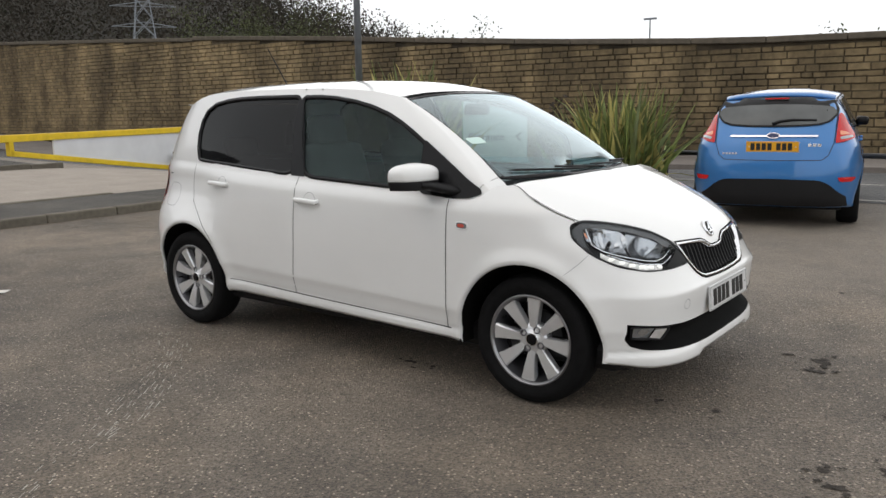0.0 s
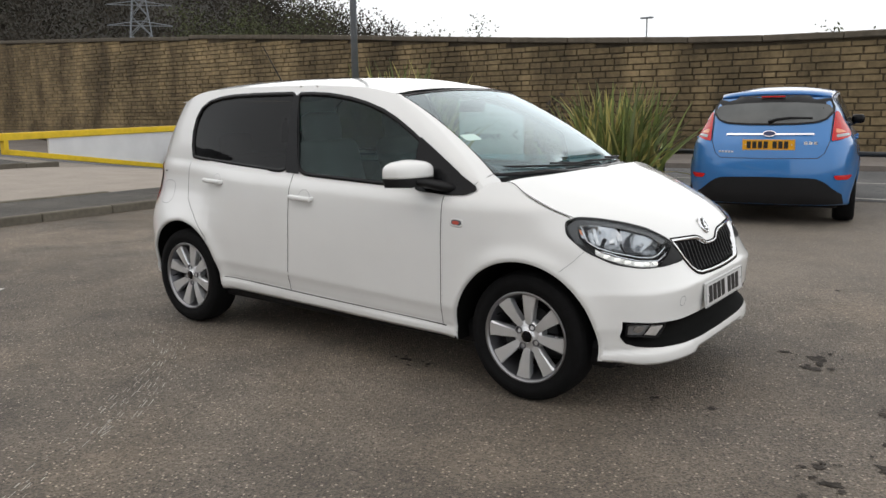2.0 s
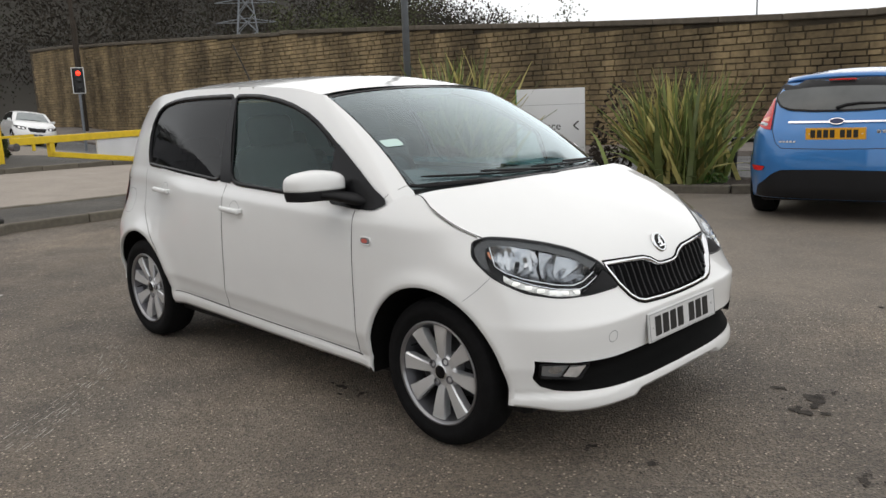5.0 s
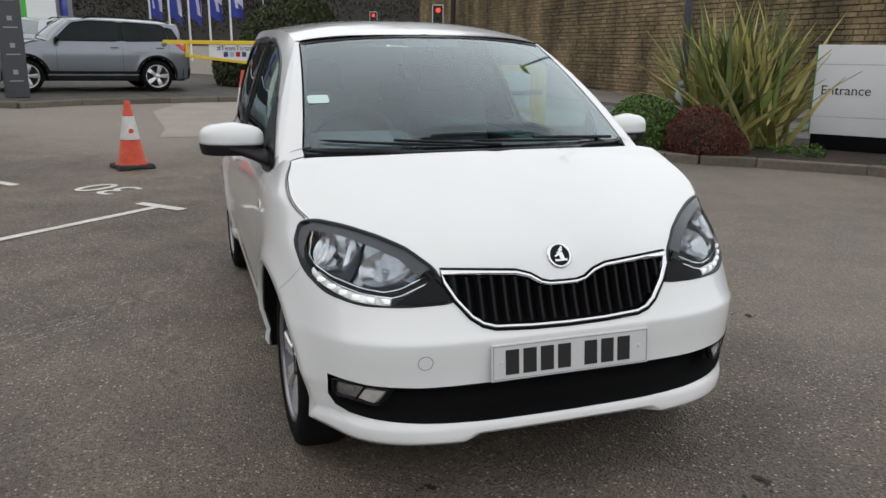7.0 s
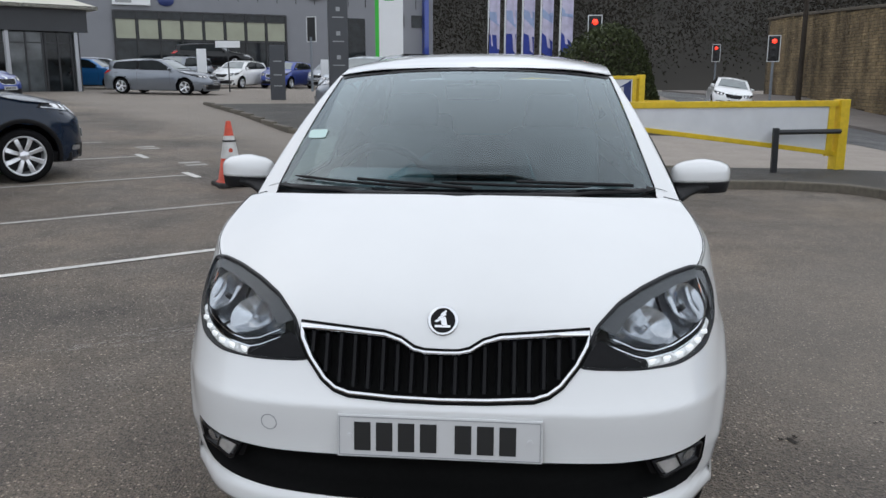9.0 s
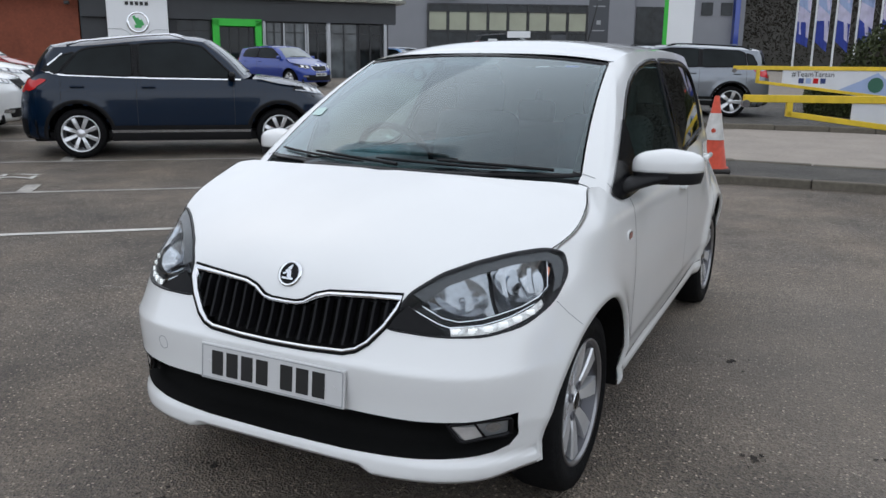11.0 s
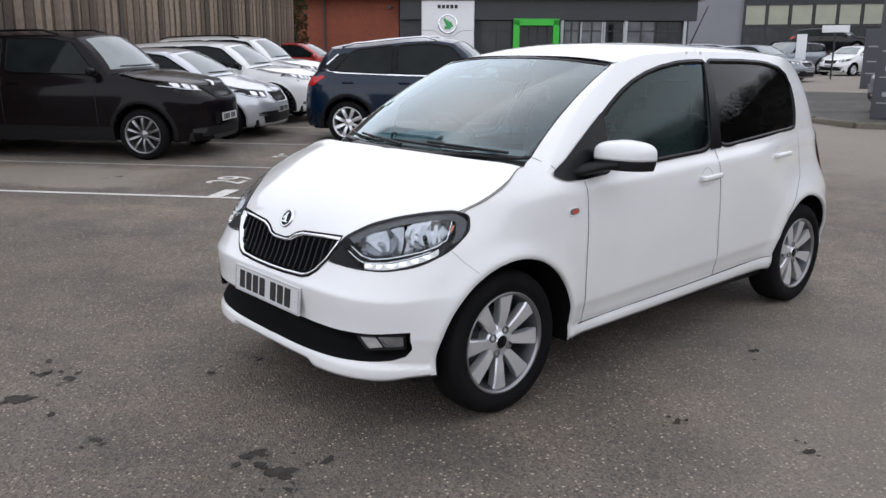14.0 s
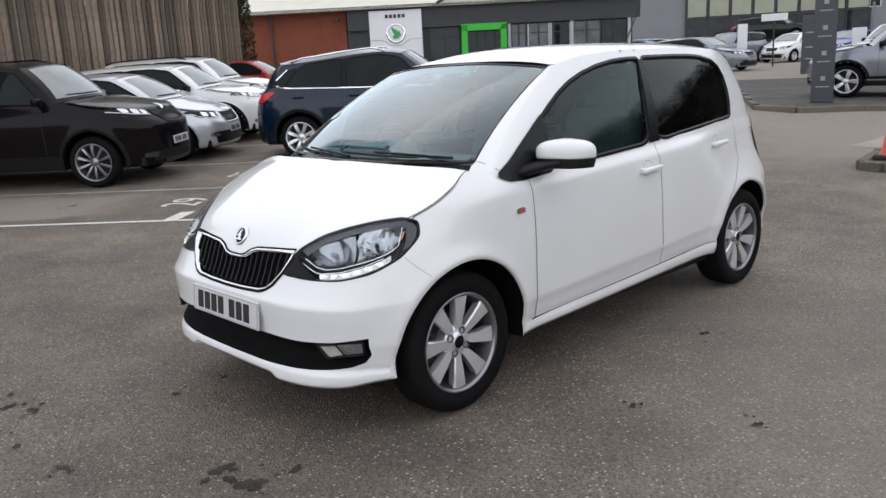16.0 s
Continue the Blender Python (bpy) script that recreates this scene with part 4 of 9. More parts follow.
    # reflectors behind a chrome line, a strip of lights below it, a black wedge towards the grille
    for nm, top_line, low_line in (("outer_reflector", [(0.515, 0.812), (0.56, 0.823), (0.64, 0.811), (0.70, 0.799)], [(0.545, 0.742), (0.58, 0.722), (0.64, 0.704), (0.705, 0.690)]),
                                   ("inner_reflector", [(0.712, 0.796), (0.77, 0.780), (0.84, 0.756), (0.905, 0.719)], [(0.717, 0.688), (0.76, 0.678), (0.82, 0.672), (0.885, 0.690)])):
        city.strip(nm, along(top_line, 17), along(low_line, 17), lv, LAMP_MIRROR, bowl, [-0.008, -0.030, -0.046, -0.050, -0.046, -0.036, -0.020], 6)
    # a bowl with a bulb on the grille's side, a broad bowl with bright upright flutes on the wing's side
    for nm, ca, cb, ra, rb, deep in (("inner_bowl", 0.800, 0.729, 0.070, 0.046, 0.050), ("outer_bowl", 0.628, 0.760, 0.074, 0.048, 0.046)):
        ring_n, steps = 40, (1.0, 0.86, 0.7, 0.5, 0.3, 0.12)
        verts = [city.on(lv, ca + ra * q * math.cos(w), cb + rb * q * math.sin(w) * (1 - 0.12 * math.cos(w)), -0.010 - deep * (1 - q * q)) for q in steps for w in np.linspace(0, 2 * math.pi, ring_n, endpoint=False)]
        faces = [(i * ring_n + j, i * ring_n + (j + 1) % ring_n, (i + 1) * ring_n + (j + 1) % ring_n, (i + 1) * ring_n + j) for i in range(len(steps) - 1) for j in range(ring_n)]
        faces.append(tuple((len(steps) - 1) * ring_n + j for j in range(ring_n)))
        dish = city.turned(nm, verts, faces, REFLECTOR, bowl, lv)
        bm = bmesh.new()
        tube(bm, city.on(lv, ca, cb, -0.058), city.on(lv, ca, cb, -0.026), 0.010, 0.008, 12)
        part("bulb_cap", bm, LAMP_MIRROR if nm == "inner_bowl" else LAMP_BLACK, dish, smooth=True)
    for i, a in enumerate((0.566, 0.588, 0.672)):
        hi, lo = 0.796 - 0.15 * abs(a - 0.60), 0.738 - 0.16 * (a - 0.56)
        flute = city.strip("reflector_flute", [(a - 0.007, hi), (a, hi), (a + 0.007, hi)], [(a - 0.003, lo), (a + 0.004, lo), (a + 0.011, lo)], lv, REFLECTOR, bowl, [-0.016, -0.022, -0.026, -0.024, -0.018], 4)
    city.strip("lamp_brow", along([(0.500, 0.735), (0.478, 0.775), (0.474, 0.806), (0.524, 0.829), (0.622, 0.819), (0.735, 0.798), (0.834, 0.771), (0.922, 0.729)], 25), along([(0.530, 0.725), (0.514, 0.760), (0.516, 0.800), (0.545, 0.808), (0.622, 0.803), (0.735, 0.780), (0.83, 0.751), (0.895, 0.712)], 25), lv, LAMP_SMOKE, bowl, -0.005, 3)
    city.seam("chrome_line", [(0.528, 0.812), (0.545, 0.742), (0.58, 0.720), (0.64, 0.701), (0.705, 0.687), (0.76, 0.675), (0.82, 0.668), (0.86, 0.676), (0.905, 0.702)], lv, bowl, 0.0022, CHROME, False, -0.006)
    city.seam("chrome_line", [(0.60, 0.703), (0.68, 0.678), (0.76, 0.661), (0.845, 0.653), (0.87, 0.660), (0.925, 0.690)], lv, bowl, 0.0022, CHROME, False, -0.004)
    city.patch("lamp_wedge", rounded([(0.852, 0.634), (0.895, 0.664), (0.935, 0.700), (0.968, 0.672), (0.992, 0.640), (0.92, 0.633)], 3, 0.12), lv, GRILLE_BLACK, bowl, 0.0035)
    led = curve([(0.50, 0.765), (0.54, 0.722), (0.60, 0.688), (0.68, 0.664), (0.76, 0.648), (0.85, 0.642)])
    strip_a = np.linspace(0.572, 0.845, 25)
    city.strip("light_strip", [(a, led(a) + 0.011) for a in strip_a], [(a, led(a) - 0.010) for a in strip_a], lv, LED_STRIP, bowl, [-0.008, -0.003, -0.008], 2)
    for i in range(6):
        a = 0.615 + 0.043 * i
        bm = bmesh.new()
        box(bm, (0.026, 0.009, 0.013), Matrix.Translation(city.on(lv, a, led(a) + 0.001, -0.006)) @ pose(0, 0, 0, 0, 0, -45 * side), 0.003)
        part("running_light", bm, LED, bowl)
    pane = city.patch("lamp_lens", grown(LAMP, -0.003), lv, GLASS_LENS, bowl, 0.001, (1, 0.85, 0.7, 0.5, 0.3, 0.1))
    pane.visible_shadow = False
    city.patch("amber_reflector", rounded([(0.520, 0.790), (0.528, 0.791), (0.534, 0.768), (0.527, 0.772)], 3, 0.3), lv, LAMP_ORANGE, bowl, -0.012)
    # fog lamp
    fv = city.view(0)
    fo = rounded([(side * 0.53, 0.395), (side * 0.692, 0.407), (side * 0.685, 0.345), (side * 0.56, 0.336)], 3, 0.2)
    city.patch("fog_lamp_bezel", fo, fv, BLACK_PLASTIC, car, -0.026)
    fi = rounded([(side * 0.545, 0.394), (side * 0.688, 0.406), (side * 0.684, 0.354), (side * 0.575, 0.343)], 3, 0.12)
    fog = city.patch("fog_lamp", fi, fv, LAMP_CLEAR, car, -0.010)
    city.ring("fog_rim", grown(fi, 0.004), grown(fi, -0.003), fv, BLACK_TRIM, fog, 0.001, 0.02)
    city.strip("fog_reflector", [(side * (0.556 + 0.030 * q), 0.390 - 0.042 * q) for q in (0, 0.33, 0.67, 1)], [(side * (0.618 + 0.016 * q), 0.387 - 0.030 * q) for q in (0, 0.33, 0.67, 1)], fv, FOG_FACET, fog, [-0.003, -0.005, -0.0075], 2)
    city.patch("fog_bulb", [(side * (0.652 + 0.017 * math.cos(w)), 0.381 + 0.015 * math.sin(w)) for w in np.linspace(0, 2 * math.pi, 16, endpoint=False)], fv, REFLECTOR, fog, -0.006, (1, 0.5))
    city.seam("fog_divider", [(side * 0.612, 0.396), (side * 0.634, 0.350)], fv, fog, 0.006, BLACK_TRIM, False, -0.005)
    # mirror
    mirror = new("door_mirror")
    mirror.parent = car
    mirror.location = (0.0, 0.0, 0.0)
    for nm, mat, lo, hi in (("mirror_cap", PAINT_WHITE, 0.984, 1.064), ("mirror_base", BLACK_PLASTIC, 0.943, 0.984)):
        rows = []
        for i in range(9):
            z = lo + (hi - lo) * i / 8
            q = (z - 1.0) / 0.064
            sh = max(0.02, 1 - abs(q) ** 3.4) ** 0.5 if q > 0 else 1 - 0.10 * (-q) ** 2.0
            row = []
            for j in range(28):
                a = 2 * math.pi * j / 28
                ca, sa = math.cos(a), math.sin(a)
                ex = abs(ca) ** 0.6 * np.sign(ca)
                ey = abs(sa) ** 0.7 * np.sign(sa)
                xx = 0.655 + sh * (0.052 * ex + (0.016 if ca > 0 else 0) * abs(ca))
                yy = 0.862 + (0.112 * ey - 0.02 * ex) * sh
                row.append((xx + 0.162 * (0.862 - yy), side * yy, z))
            rows.append(row)
        verts = [p for r in rows for p in r]
        k = 28
        faces = [(i * k + j, i * k + (j + 1) % k, (i + 1) * k + (j + 1) % k, (i + 1) * k + j) for i in range(8) for j in range(k)]
        faces += [tuple(range(8 * k, 9 * k)), tuple(range(k))[::-1]]
        if side < 0:
            faces = [f[::-1] for f in faces]
        put_mesh(nm, verts, faces, mat, mirror)
    v_, f_ = swept([(0.80, side * 0.70, 0.930), (0.765, side * 0.735, 0.938), (0.73, side * 0.77, 0.948), (0.70, side * 0.81, 0.958), (0.68, side * 0.86, 0.966)], [0.07, 0.062, 0.056, 0.052, 0.05], 14, 0.42)
    put_mesh("mirror_arm", v_, f_, BLACK_PLASTIC, mirror)

# grille
city.patch("grille_back", GRILLE, front, INTAKE_BLACK, car, -0.04, centre=(0, 0.62))
city.ring("grille_frame", grown(GRILLE, 0.0075), grown(GRILLE, 0.0), front, CHROME, car, 0.006, 0.03)
city.ring("grille_shadow_line", grown(GRILLE, 0.0145), grown(GRILLE, 0.0075), front, INTAKE_BLACK, car, 0.004, 0.006)
for i in range(-9, 10):
    y = 0.0375 * i
    zs = [b for b in np.linspace(0.55, 0.72, 60) if inside(grown(GRILLE, -0.006), y, b)]
    if len(zs) < 3:
        continue
    verts, faces = [], []
    for z in np.linspace(zs[0], zs[-1], 8):
        p = city.on(front, y, z)
        verts += [(p.x - 0.028, y - 0.013, z), (p.x - 0.006, y - 0.006, z), (p.x - 0.006, y + 0.002, z), (p.x - 0.028, y + 0.006, z)]
    for r in range(7):
        faces += [(r * 4 + c, r * 4 + c + 1, r * 4 + 5 + c, r * 4 + 4 + c) for c in range(3)]
    put_mesh("grille_slat", verts, faces, GRILLE_BLACK, car, False)
# lower intake
city.strip("lower_intake", INTAKE_TOP, INTAKE_LOW, front, INTAKE_BLACK, car, [0.002, -0.03, -0.06, -0.065, -0.065, -0.04, 0.002], 6)
city.seam("tow_cap", [(-0.448 + 0.021 * math.cos(a), 0.477 + 0.021 * math.sin(a)) for a in np.linspace(0, 2 * math.pi, 24, endpoint=False)], front, car, 0.0025, INK_GREY, True)
number_plate(car, pose(1.832, 0, 0.463, 0, -5, 0), PLATE_WHITE)
# bonnet edges and badge
badge = new("bonnet_badge")
badge.parent = car
badge.matrix_basis = Matrix.Translation((1.722, 0, 0.738)) @ Vector((0.86, 0, 0.5)).normalized().to_track_quat("Z", "X").to_matrix().to_4x4()
v_, f_ = lathe([(0.0, 0.006), (0.032, 0.006), (0.034, 0.009), (0.039, 0.008), (0.041, 0.0)], 36, "z")
put_mesh("badge_ring", v_, f_, CHROME, badge)
v_, f_ = lathe([(0.0, 0.0075), (0.0315, 0.007)], 32, "z")
put_mesh("badge_disc", v_, f_, BLACK_TRIM, badge)
bm = bmesh.new()
box(bm, (0.006, 0.040, 0.003), pose(-0.016, 0, 0.0095))
box(bm, (0.020, 0.014, 0.003), pose(-0.004, -0.003, 0.0095, 0, 0, 12))
for k in range(3):
    box(bm, (0.0055, 0.028 - 0.005 * k, 0.003), pose(0.002 + 0.0085 * k, 0.006 - 0.004 * k, 0.0098, 0, 0, 24 + 8 * k))
part("badge_shape", bm, CHROME, badge)

# windscreen, cowl, wipers, sticker
scr_in = [(a * 0.962, b) for a, b in S_LOW_IN] + [(a * 0.965, b - 0.004) for a, b in S_TOP[::-1]]
pane = city.strip("windscreen", S_TOP, S_LOW, front, GLASS_CLEAR, car, -0.001, 10)
pane.visible_shadow = False
city.ring("screen_border", grown(S_OUT, 0.006), scr_in, front, BLACK_TRIM, car, 0.0, 0.004)
verts, faces = [], []
for i, y in enumerate(np.linspace(-0.66, 0.66, 41)):
    q = abs(y) / 0.66
    xr_, xh = 1.16 - 0.175 * q**2.4, 1.225 - 0.13 * q**2.2
    zz = 0.998 - 0.03 * q**2
    verts += [(xr_ - 0.02, y, zz + 0.004), (xr_ + 0.02, y, zz - 0.012), (xh - 0.01, y, zz - 0.03), (xh + 0.01, y, zz - 0.022)]
for i in range(40):
    faces += [(i * 4 + j, i * 4 + j + 1, i * 4 + 5 + j, i * 4 + 4 + j) for j in range(3)]
put_mesh("cowl_panel", verts, faces, BLACK_PLASTIC, car, False)
for y0, y1, q0 in ((-0.10, -0.58, 0.0), (0.42, -0.06, 0.0)):
    wiper = new("wiper")
    wiper.parent = car
    a = city.on(front, y0 + 0.14, 1.0, 0.012)
    b = city.on(front, (y0 + y1) / 2, 1.018, 0.014)
    bm = bmesh.new()
    tube(bm, a, b, 0.006, 0.005, 8)
    part("wiper_arm", bm, BLACK_PLASTIC, wiper)
    v_, f_ = swept([city.on(front, y0 + (y1 - y0) * t, 1.004 + 0.014 * t, 0.008) for t in np.linspace(0, 1, 13)], [0.002] + [0.005] * 11 + [0.002])
    put_mesh("wiper_blade", v_, f_, BLACK_PLASTIC, wiper)
city.patch("screen_sticker", rounded([(-0.585, 1.165), (-0.51, 1.17), (-0.512, 1.142), (-0.585, 1.138)], 3, 0.2), front, STICKER, car, 0.0015)
city.patch("mirror_shade", rounded([(-0.135, 1.380), (0.135, 1.380), (0.112, 1.350), (-0.112, 1.350)], 3, 0.15), front, LAMP_BLACK, car, -0.003)
bm = bmesh.new()
tube(bm, (-1.08, 0, 1.44), (-1.28, 0, 1.715), 0.005, 0.003, 6)
tube(bm, (-1.06, 0, 1.425), (-1.085, 0, 1.450), 0.016, 0.008, 8)
part("roof_aerial", bm, BLACK_PLASTIC, car)
# bonnet gap along the wings, and the cabin
for side in (1, -1):
    run = [p for p in city.belt if 1.10 < p[0] < 1.42]
    pts = [Vector((x, side * (y - 0.004), z + 0.001)) for x, y, z in run] + [Vector((1.085, side * 0.69, 0.972)), Vector((1.083, side * 0.655, 0.980))]
    v_, f_ = swept(pts, 0.0016, 6)
    put_mesh("bonnet_gap", v_, f_, SEAM, car)
cabin = new("cabin")
cabin.parent = car
verts, faces = [], []
for i, x in enumerate(np.linspace(-1.5, 1.05, 30)):
    w1, w2, z1 = (0.68, 0.6, 0.6) if -0.80 < x < 0.78 else (0.45, 0.42, 0.69)
    for y, z in ((-0.66, 0.93), (-w1, z1), (-w2, 0.3), (w2, 0.3), (w1, z1), (0.66, 0.93)):
        verts.append((x, y, z))
for i in range(29):
    faces += [(i * 6 + j, i * 6 + j + 1, i * 6 + 7 + j, i * 6 + 6 + j) for j in range(5)]
faces += [(0, 1, 2, 3, 4, 5), tuple(29 * 6 + j for j in range(6))[::-1]]
put_mesh("cabin_lining", verts, faces, CABIN, cabin, False)
verts, faces = [], []
for i, x in enumerate(np.linspace(-1.5, 0.33, 20)):
    for j, t in enumerate(np.linspace(-1, 1, 13)):
        xe = min(max(x, -1.33), 0.345)
        zc = city.roof(x)
        verts.append((x, city.ye(xe) * t * 0.96, zc + (city.ze(xe) - zc) * abs(t) ** 2.6 - 0.035))
for i in range(19):
    faces += [(i * 13 + j, i * 13 + j + 1, i * 13 + 14 + j, i * 13 + 13 + j) for j in range(12)]
put_mesh("headliner", verts, faces, HEADLINER, cabin)
bm = bmesh.new()
box(bm, (0.42, 1.28, 0.24), pose(0.78, 0, 0.83, 0, 8, 0), 0.07, 4)
box(bm, (0.20, 0.42, 0.10), pose(0.66, -0.35, 0.955, 0, 8, 0), 0.045, 4)
part("dashboard", bm, CABIN, cabin, smooth=True)
for y in (-0.35, 0.35):
    seat = new("front_seat")
    seat.parent = cabin
    bm = bmesh.new()
    box(bm, (0.52, 0.48, 0.16), pose(0.02, y, 0.5, 0, -6, 0), 0.06, 3)
    part("seat_cushion", bm, SEAT, seat, smooth=True)
    bm = bmesh.new()
    box(bm, (0.16, 0.46, 0.62), pose(-0.30, y, 0.82, 0, -16, 0), 0.07, 3)
    box(bm, (0.11, 0.26, 0.18), pose(-0.40, y, 1.19, 0, -12, 0), 0.045, 3)
    part("seat_back", bm, SEAT, seat, smooth=True)
bm = bmesh.new()
box(bm, (0.5, 1.15, 0.16), pose(-0.78, 0, 0.52), 0.06, 3)
box(bm, (0.16, 1.15, 0.5), pose(-1.12, 0, 0.78, 0, -18, 0), 0.06, 3)
for y in (-0.33, 0.33):
    box(bm, (0.09, 0.24, 0.14), pose(-1.2, y, 1.08, 0, -14, 0), 0.04, 3)
part("rear_bench", bm, SEAT, cabin, smooth=True)
steering = new("steering_wheel")
steering.parent = cabin
steering.matrix_basis = pose(0.50, -0.35, 0.93, 0, -65, 0)
v_, f_ = lathe([(0.18 + 0.015 * math.cos(a), 0.015 * math.sin(a)) for a in np.linspace(0, 2 * math.pi, 11)], 32, "z")
put_mesh("wheel_rim", v_, f_, BLACK_PLASTIC, steering)
bm = bmesh.new()
box(bm, (0.11, 0.14, 0.04), None, 0.02, 3)
box(bm, (0.03, 0.34, 0.02), pose(0, 0, 0.0), 0.008)
box(bm, (0.17, 0.03, 0.02), pose(-0.085, 0, 0.0), 0.008)
part("wheel_hub", bm, BLACK_PLASTIC, steering)
bm = bmesh.new()
box(bm, (0.03, 0.22, 0.065), pose(0.42, 0, 1.30, 0, 15, 0), 0.015, 3)
tube(bm, (0.42, 0, 1.33), (0.46, 0, 1.37), 0.012, 0.012, 8)
part("inner_mirror", bm, BLACK_PLASTIC, cabin, smooth=True)
bm = bmesh.new()
box(bm, (3.2, 1.36, 0.12), pose(0.0, 0, 0.25), 0.03)
part("underbody", bm, BLACK_PLASTIC, car)
city.strip("rear_screen", [(y, 1.33 - 0.03 * abs(y / 0.5) ** 2) for y in np.linspace(-0.46, 0.46, 15)], [(y, 1.05) for y in np.linspace(-0.54, 0.54, 15)], city.view(2), GLASS_FAR, car, 0.002, 8)
for side in (1, -1):
    city.patch("tail_lamp", rounded([(side * 0.52, 0.98), (side * 0.62, 0.97), (side * 0.68, 0.72), (side * 0.55, 0.72)], 3, 0.2), city.view(2), LAMP_RED, car, 0.004)


# ---- ground, road, walls ----
RISE = curve([(-400, 0), (5, 0), (8, 0.08), (12, 0.22), (20, 0.47), (33, 0.78), (54, 1.2), (80, 1.5), (400, 2.0)])
DIP = curve([(-400, 0.6), (-46, 0.35), (-40, 0.1), (-35, -0.22), (-29, -0.42), (-23, -0.52), (-12, -0.32), (-4, -0.05), (4, 0.05), (400, 0.05)])


def ease(q):
    q = min(1.0, max(0.0, q))
    return q * q * (3 - 2 * q)


def ground_z(x, y):
    side = ease((y - 5.0) / 8.0)
    return RISE(-(0.75 * x + 0.66 * y)) * (1 - side) + DIP(x) * side


ASPHALT = bpy.data.materials.new("worn_asphalt")
ASPHALT.use_nodes = True


def asphalt(m, light, dark, wet=0.0, worn=(), darker=None):
    """Rolled asphalt: pale chippings in dark binder, broad worn and darker patches, tyre sweeps."""
    n, l = m.node_tree.nodes, m.node_tree.links
    p = n["Principled BSDF"]
    co = n.new("ShaderNodeTexCoord")
    stones = n.new("ShaderNodeTexVoronoi")
    stones.inputs["Scale"].default_value = 115
    grit = n.new("ShaderNodeTexNoise")
    grit.inputs["Scale"].default_value, grit.inputs["Detail"].default_value = 330, 3
    broad = n.new("ShaderNodeTexNoise")
    broad.inputs["Scale"].default_value, broad.inputs["Detail"].default_value, broad.inputs["Roughness"].default_value = 0.45, 6, 0.6
    mid = n.new("ShaderNodeTexNoise")
    mid.inputs["Scale"].default_value, mid.inputs["Detail"].default_value = 2.6, 7
    spots = n.new("ShaderNodeTexNoise")
    spots.inputs["Scale"].default_value, spots.inputs["Detail"].default_value = 2.3, 3
    for t in (stones, grit, broad, mid, spots):
        l.new(co.outputs["Object"], t.inputs["Vector"])
    cell = n.new("ShaderNodeRGBToBW")
    l.new(stones.outputs["Color"], cell.inputs[0])
    rng = n.new("ShaderNodeMapRange")
    rng.inputs[1].default_value, rng.inputs[2].default_value, rng.inputs[3].default_value, rng.inputs[4].default_value = 0.0, 1.0, 0.12, 0.88
    l.new(cell.outputs[0], rng.inputs[0])
    c1 = n.new("ShaderNodeMixRGB")
    c1.inputs[1].default_value, c1.inputs[2].default_value = rgb(dark), rgb(light)
    l.new(rng.outputs[0], c1.inputs[0])
    g = n.new("ShaderNodeMapRange")
    g.inputs[1].default_value, g.inputs[2].default_value, g.inputs[3].default_value, g.inputs[4].default_value = 0.3, 0.7, 0.58, 1.44
    l.new(grit.outputs[0], g.inputs[0])
    c2 = n.new("ShaderNodeMixRGB")
    c2.blend_type = "MULTIPLY"
    c2.inputs[0].default_value = 0.8
    l.new(c1.outputs[0], c2.inputs[1])
    l.new(g.outputs[0], c2.inputs[2])
    b = n.new("ShaderNodeMapRange")
    b.inputs[1].default_value, b.inputs[2].default_value, b.inputs[3].default_value, b.inputs[4].default_value = 0.33, 0.67, 0.62, 1.36
    l.new(broad.outputs[0], b.inputs[0])
    c3 = n.new("ShaderNodeMixRGB")
    c3.blend_type = "MULTIPLY"
    c3.inputs[0].default_value = 1
    l.new(c2.outputs[0], c3.inputs[1])
    l.new(b.outputs[0], c3.inputs[2])
    mm = n.new("ShaderNodeMapRange")
    mm.inputs[1].default_value, mm.inputs[2].default_value, mm.inputs[3].default_value, mm.inputs[4].default_value = 0.3, 0.7, 0.8, 1.22
    l.new(mid.outputs[0], mm.inputs[0])
    c4 = n.new("ShaderNodeMixRGB")
    c4.blend_type = "MULTIPLY"
    c4.inputs[0].default_value = 1
    l.new(c3.outputs[0], c4.inputs[1])
    l.new(mm.outputs[0], c4.inputs[2])
    sp = n.new("ShaderNodeMapRange")
    sp.inputs[1].default_value, sp.inputs[2].default_value, sp.inputs[3].default_value, sp.inputs[4].default_value = 0.685, 0.75, 1.0, 0.62
    l.new(spots.outputs[0], sp.inputs[0])
    c5 = n.new("ShaderNodeMixRGB")
    c5.blend_type = "MULTIPLY"
    c5.inputs[0].default_value = 1
    l.new(c4.outputs[0], c5.inputs[1])
    l.new(sp.outputs[0], c5.inputs[2])
    # scattered pale chippings
    chips = n.new("ShaderNodeTexVoronoi")
    chips.inputs["Scale"].default_value = 55
    l.new(co.outputs["Object"], chips.inputs["Vector"])
    chip_bw = n.new("ShaderNodeRGBToBW")
    l.new(chips.outputs["Color"], chip_bw.inputs[0])
    rare = n.new("ShaderNodeMapRange")
    rare.inputs[1].default_value, rare.inputs[2].default_value, rare.inputs[4].default_value = 0.60, 0.68, 0.85
    l.new(chip_bw.outputs[0], rare.inputs[0])
    small = n.new("ShaderNodeMapRange")
    small.inputs[1].default_value, small.inputs[2].default_value, small.inputs[3].default_value, small.inputs[4].default_value = 0.2, 0.32, 1.0, 0.0
    l.new(chips.outputs["Distance"], small.inputs[0])
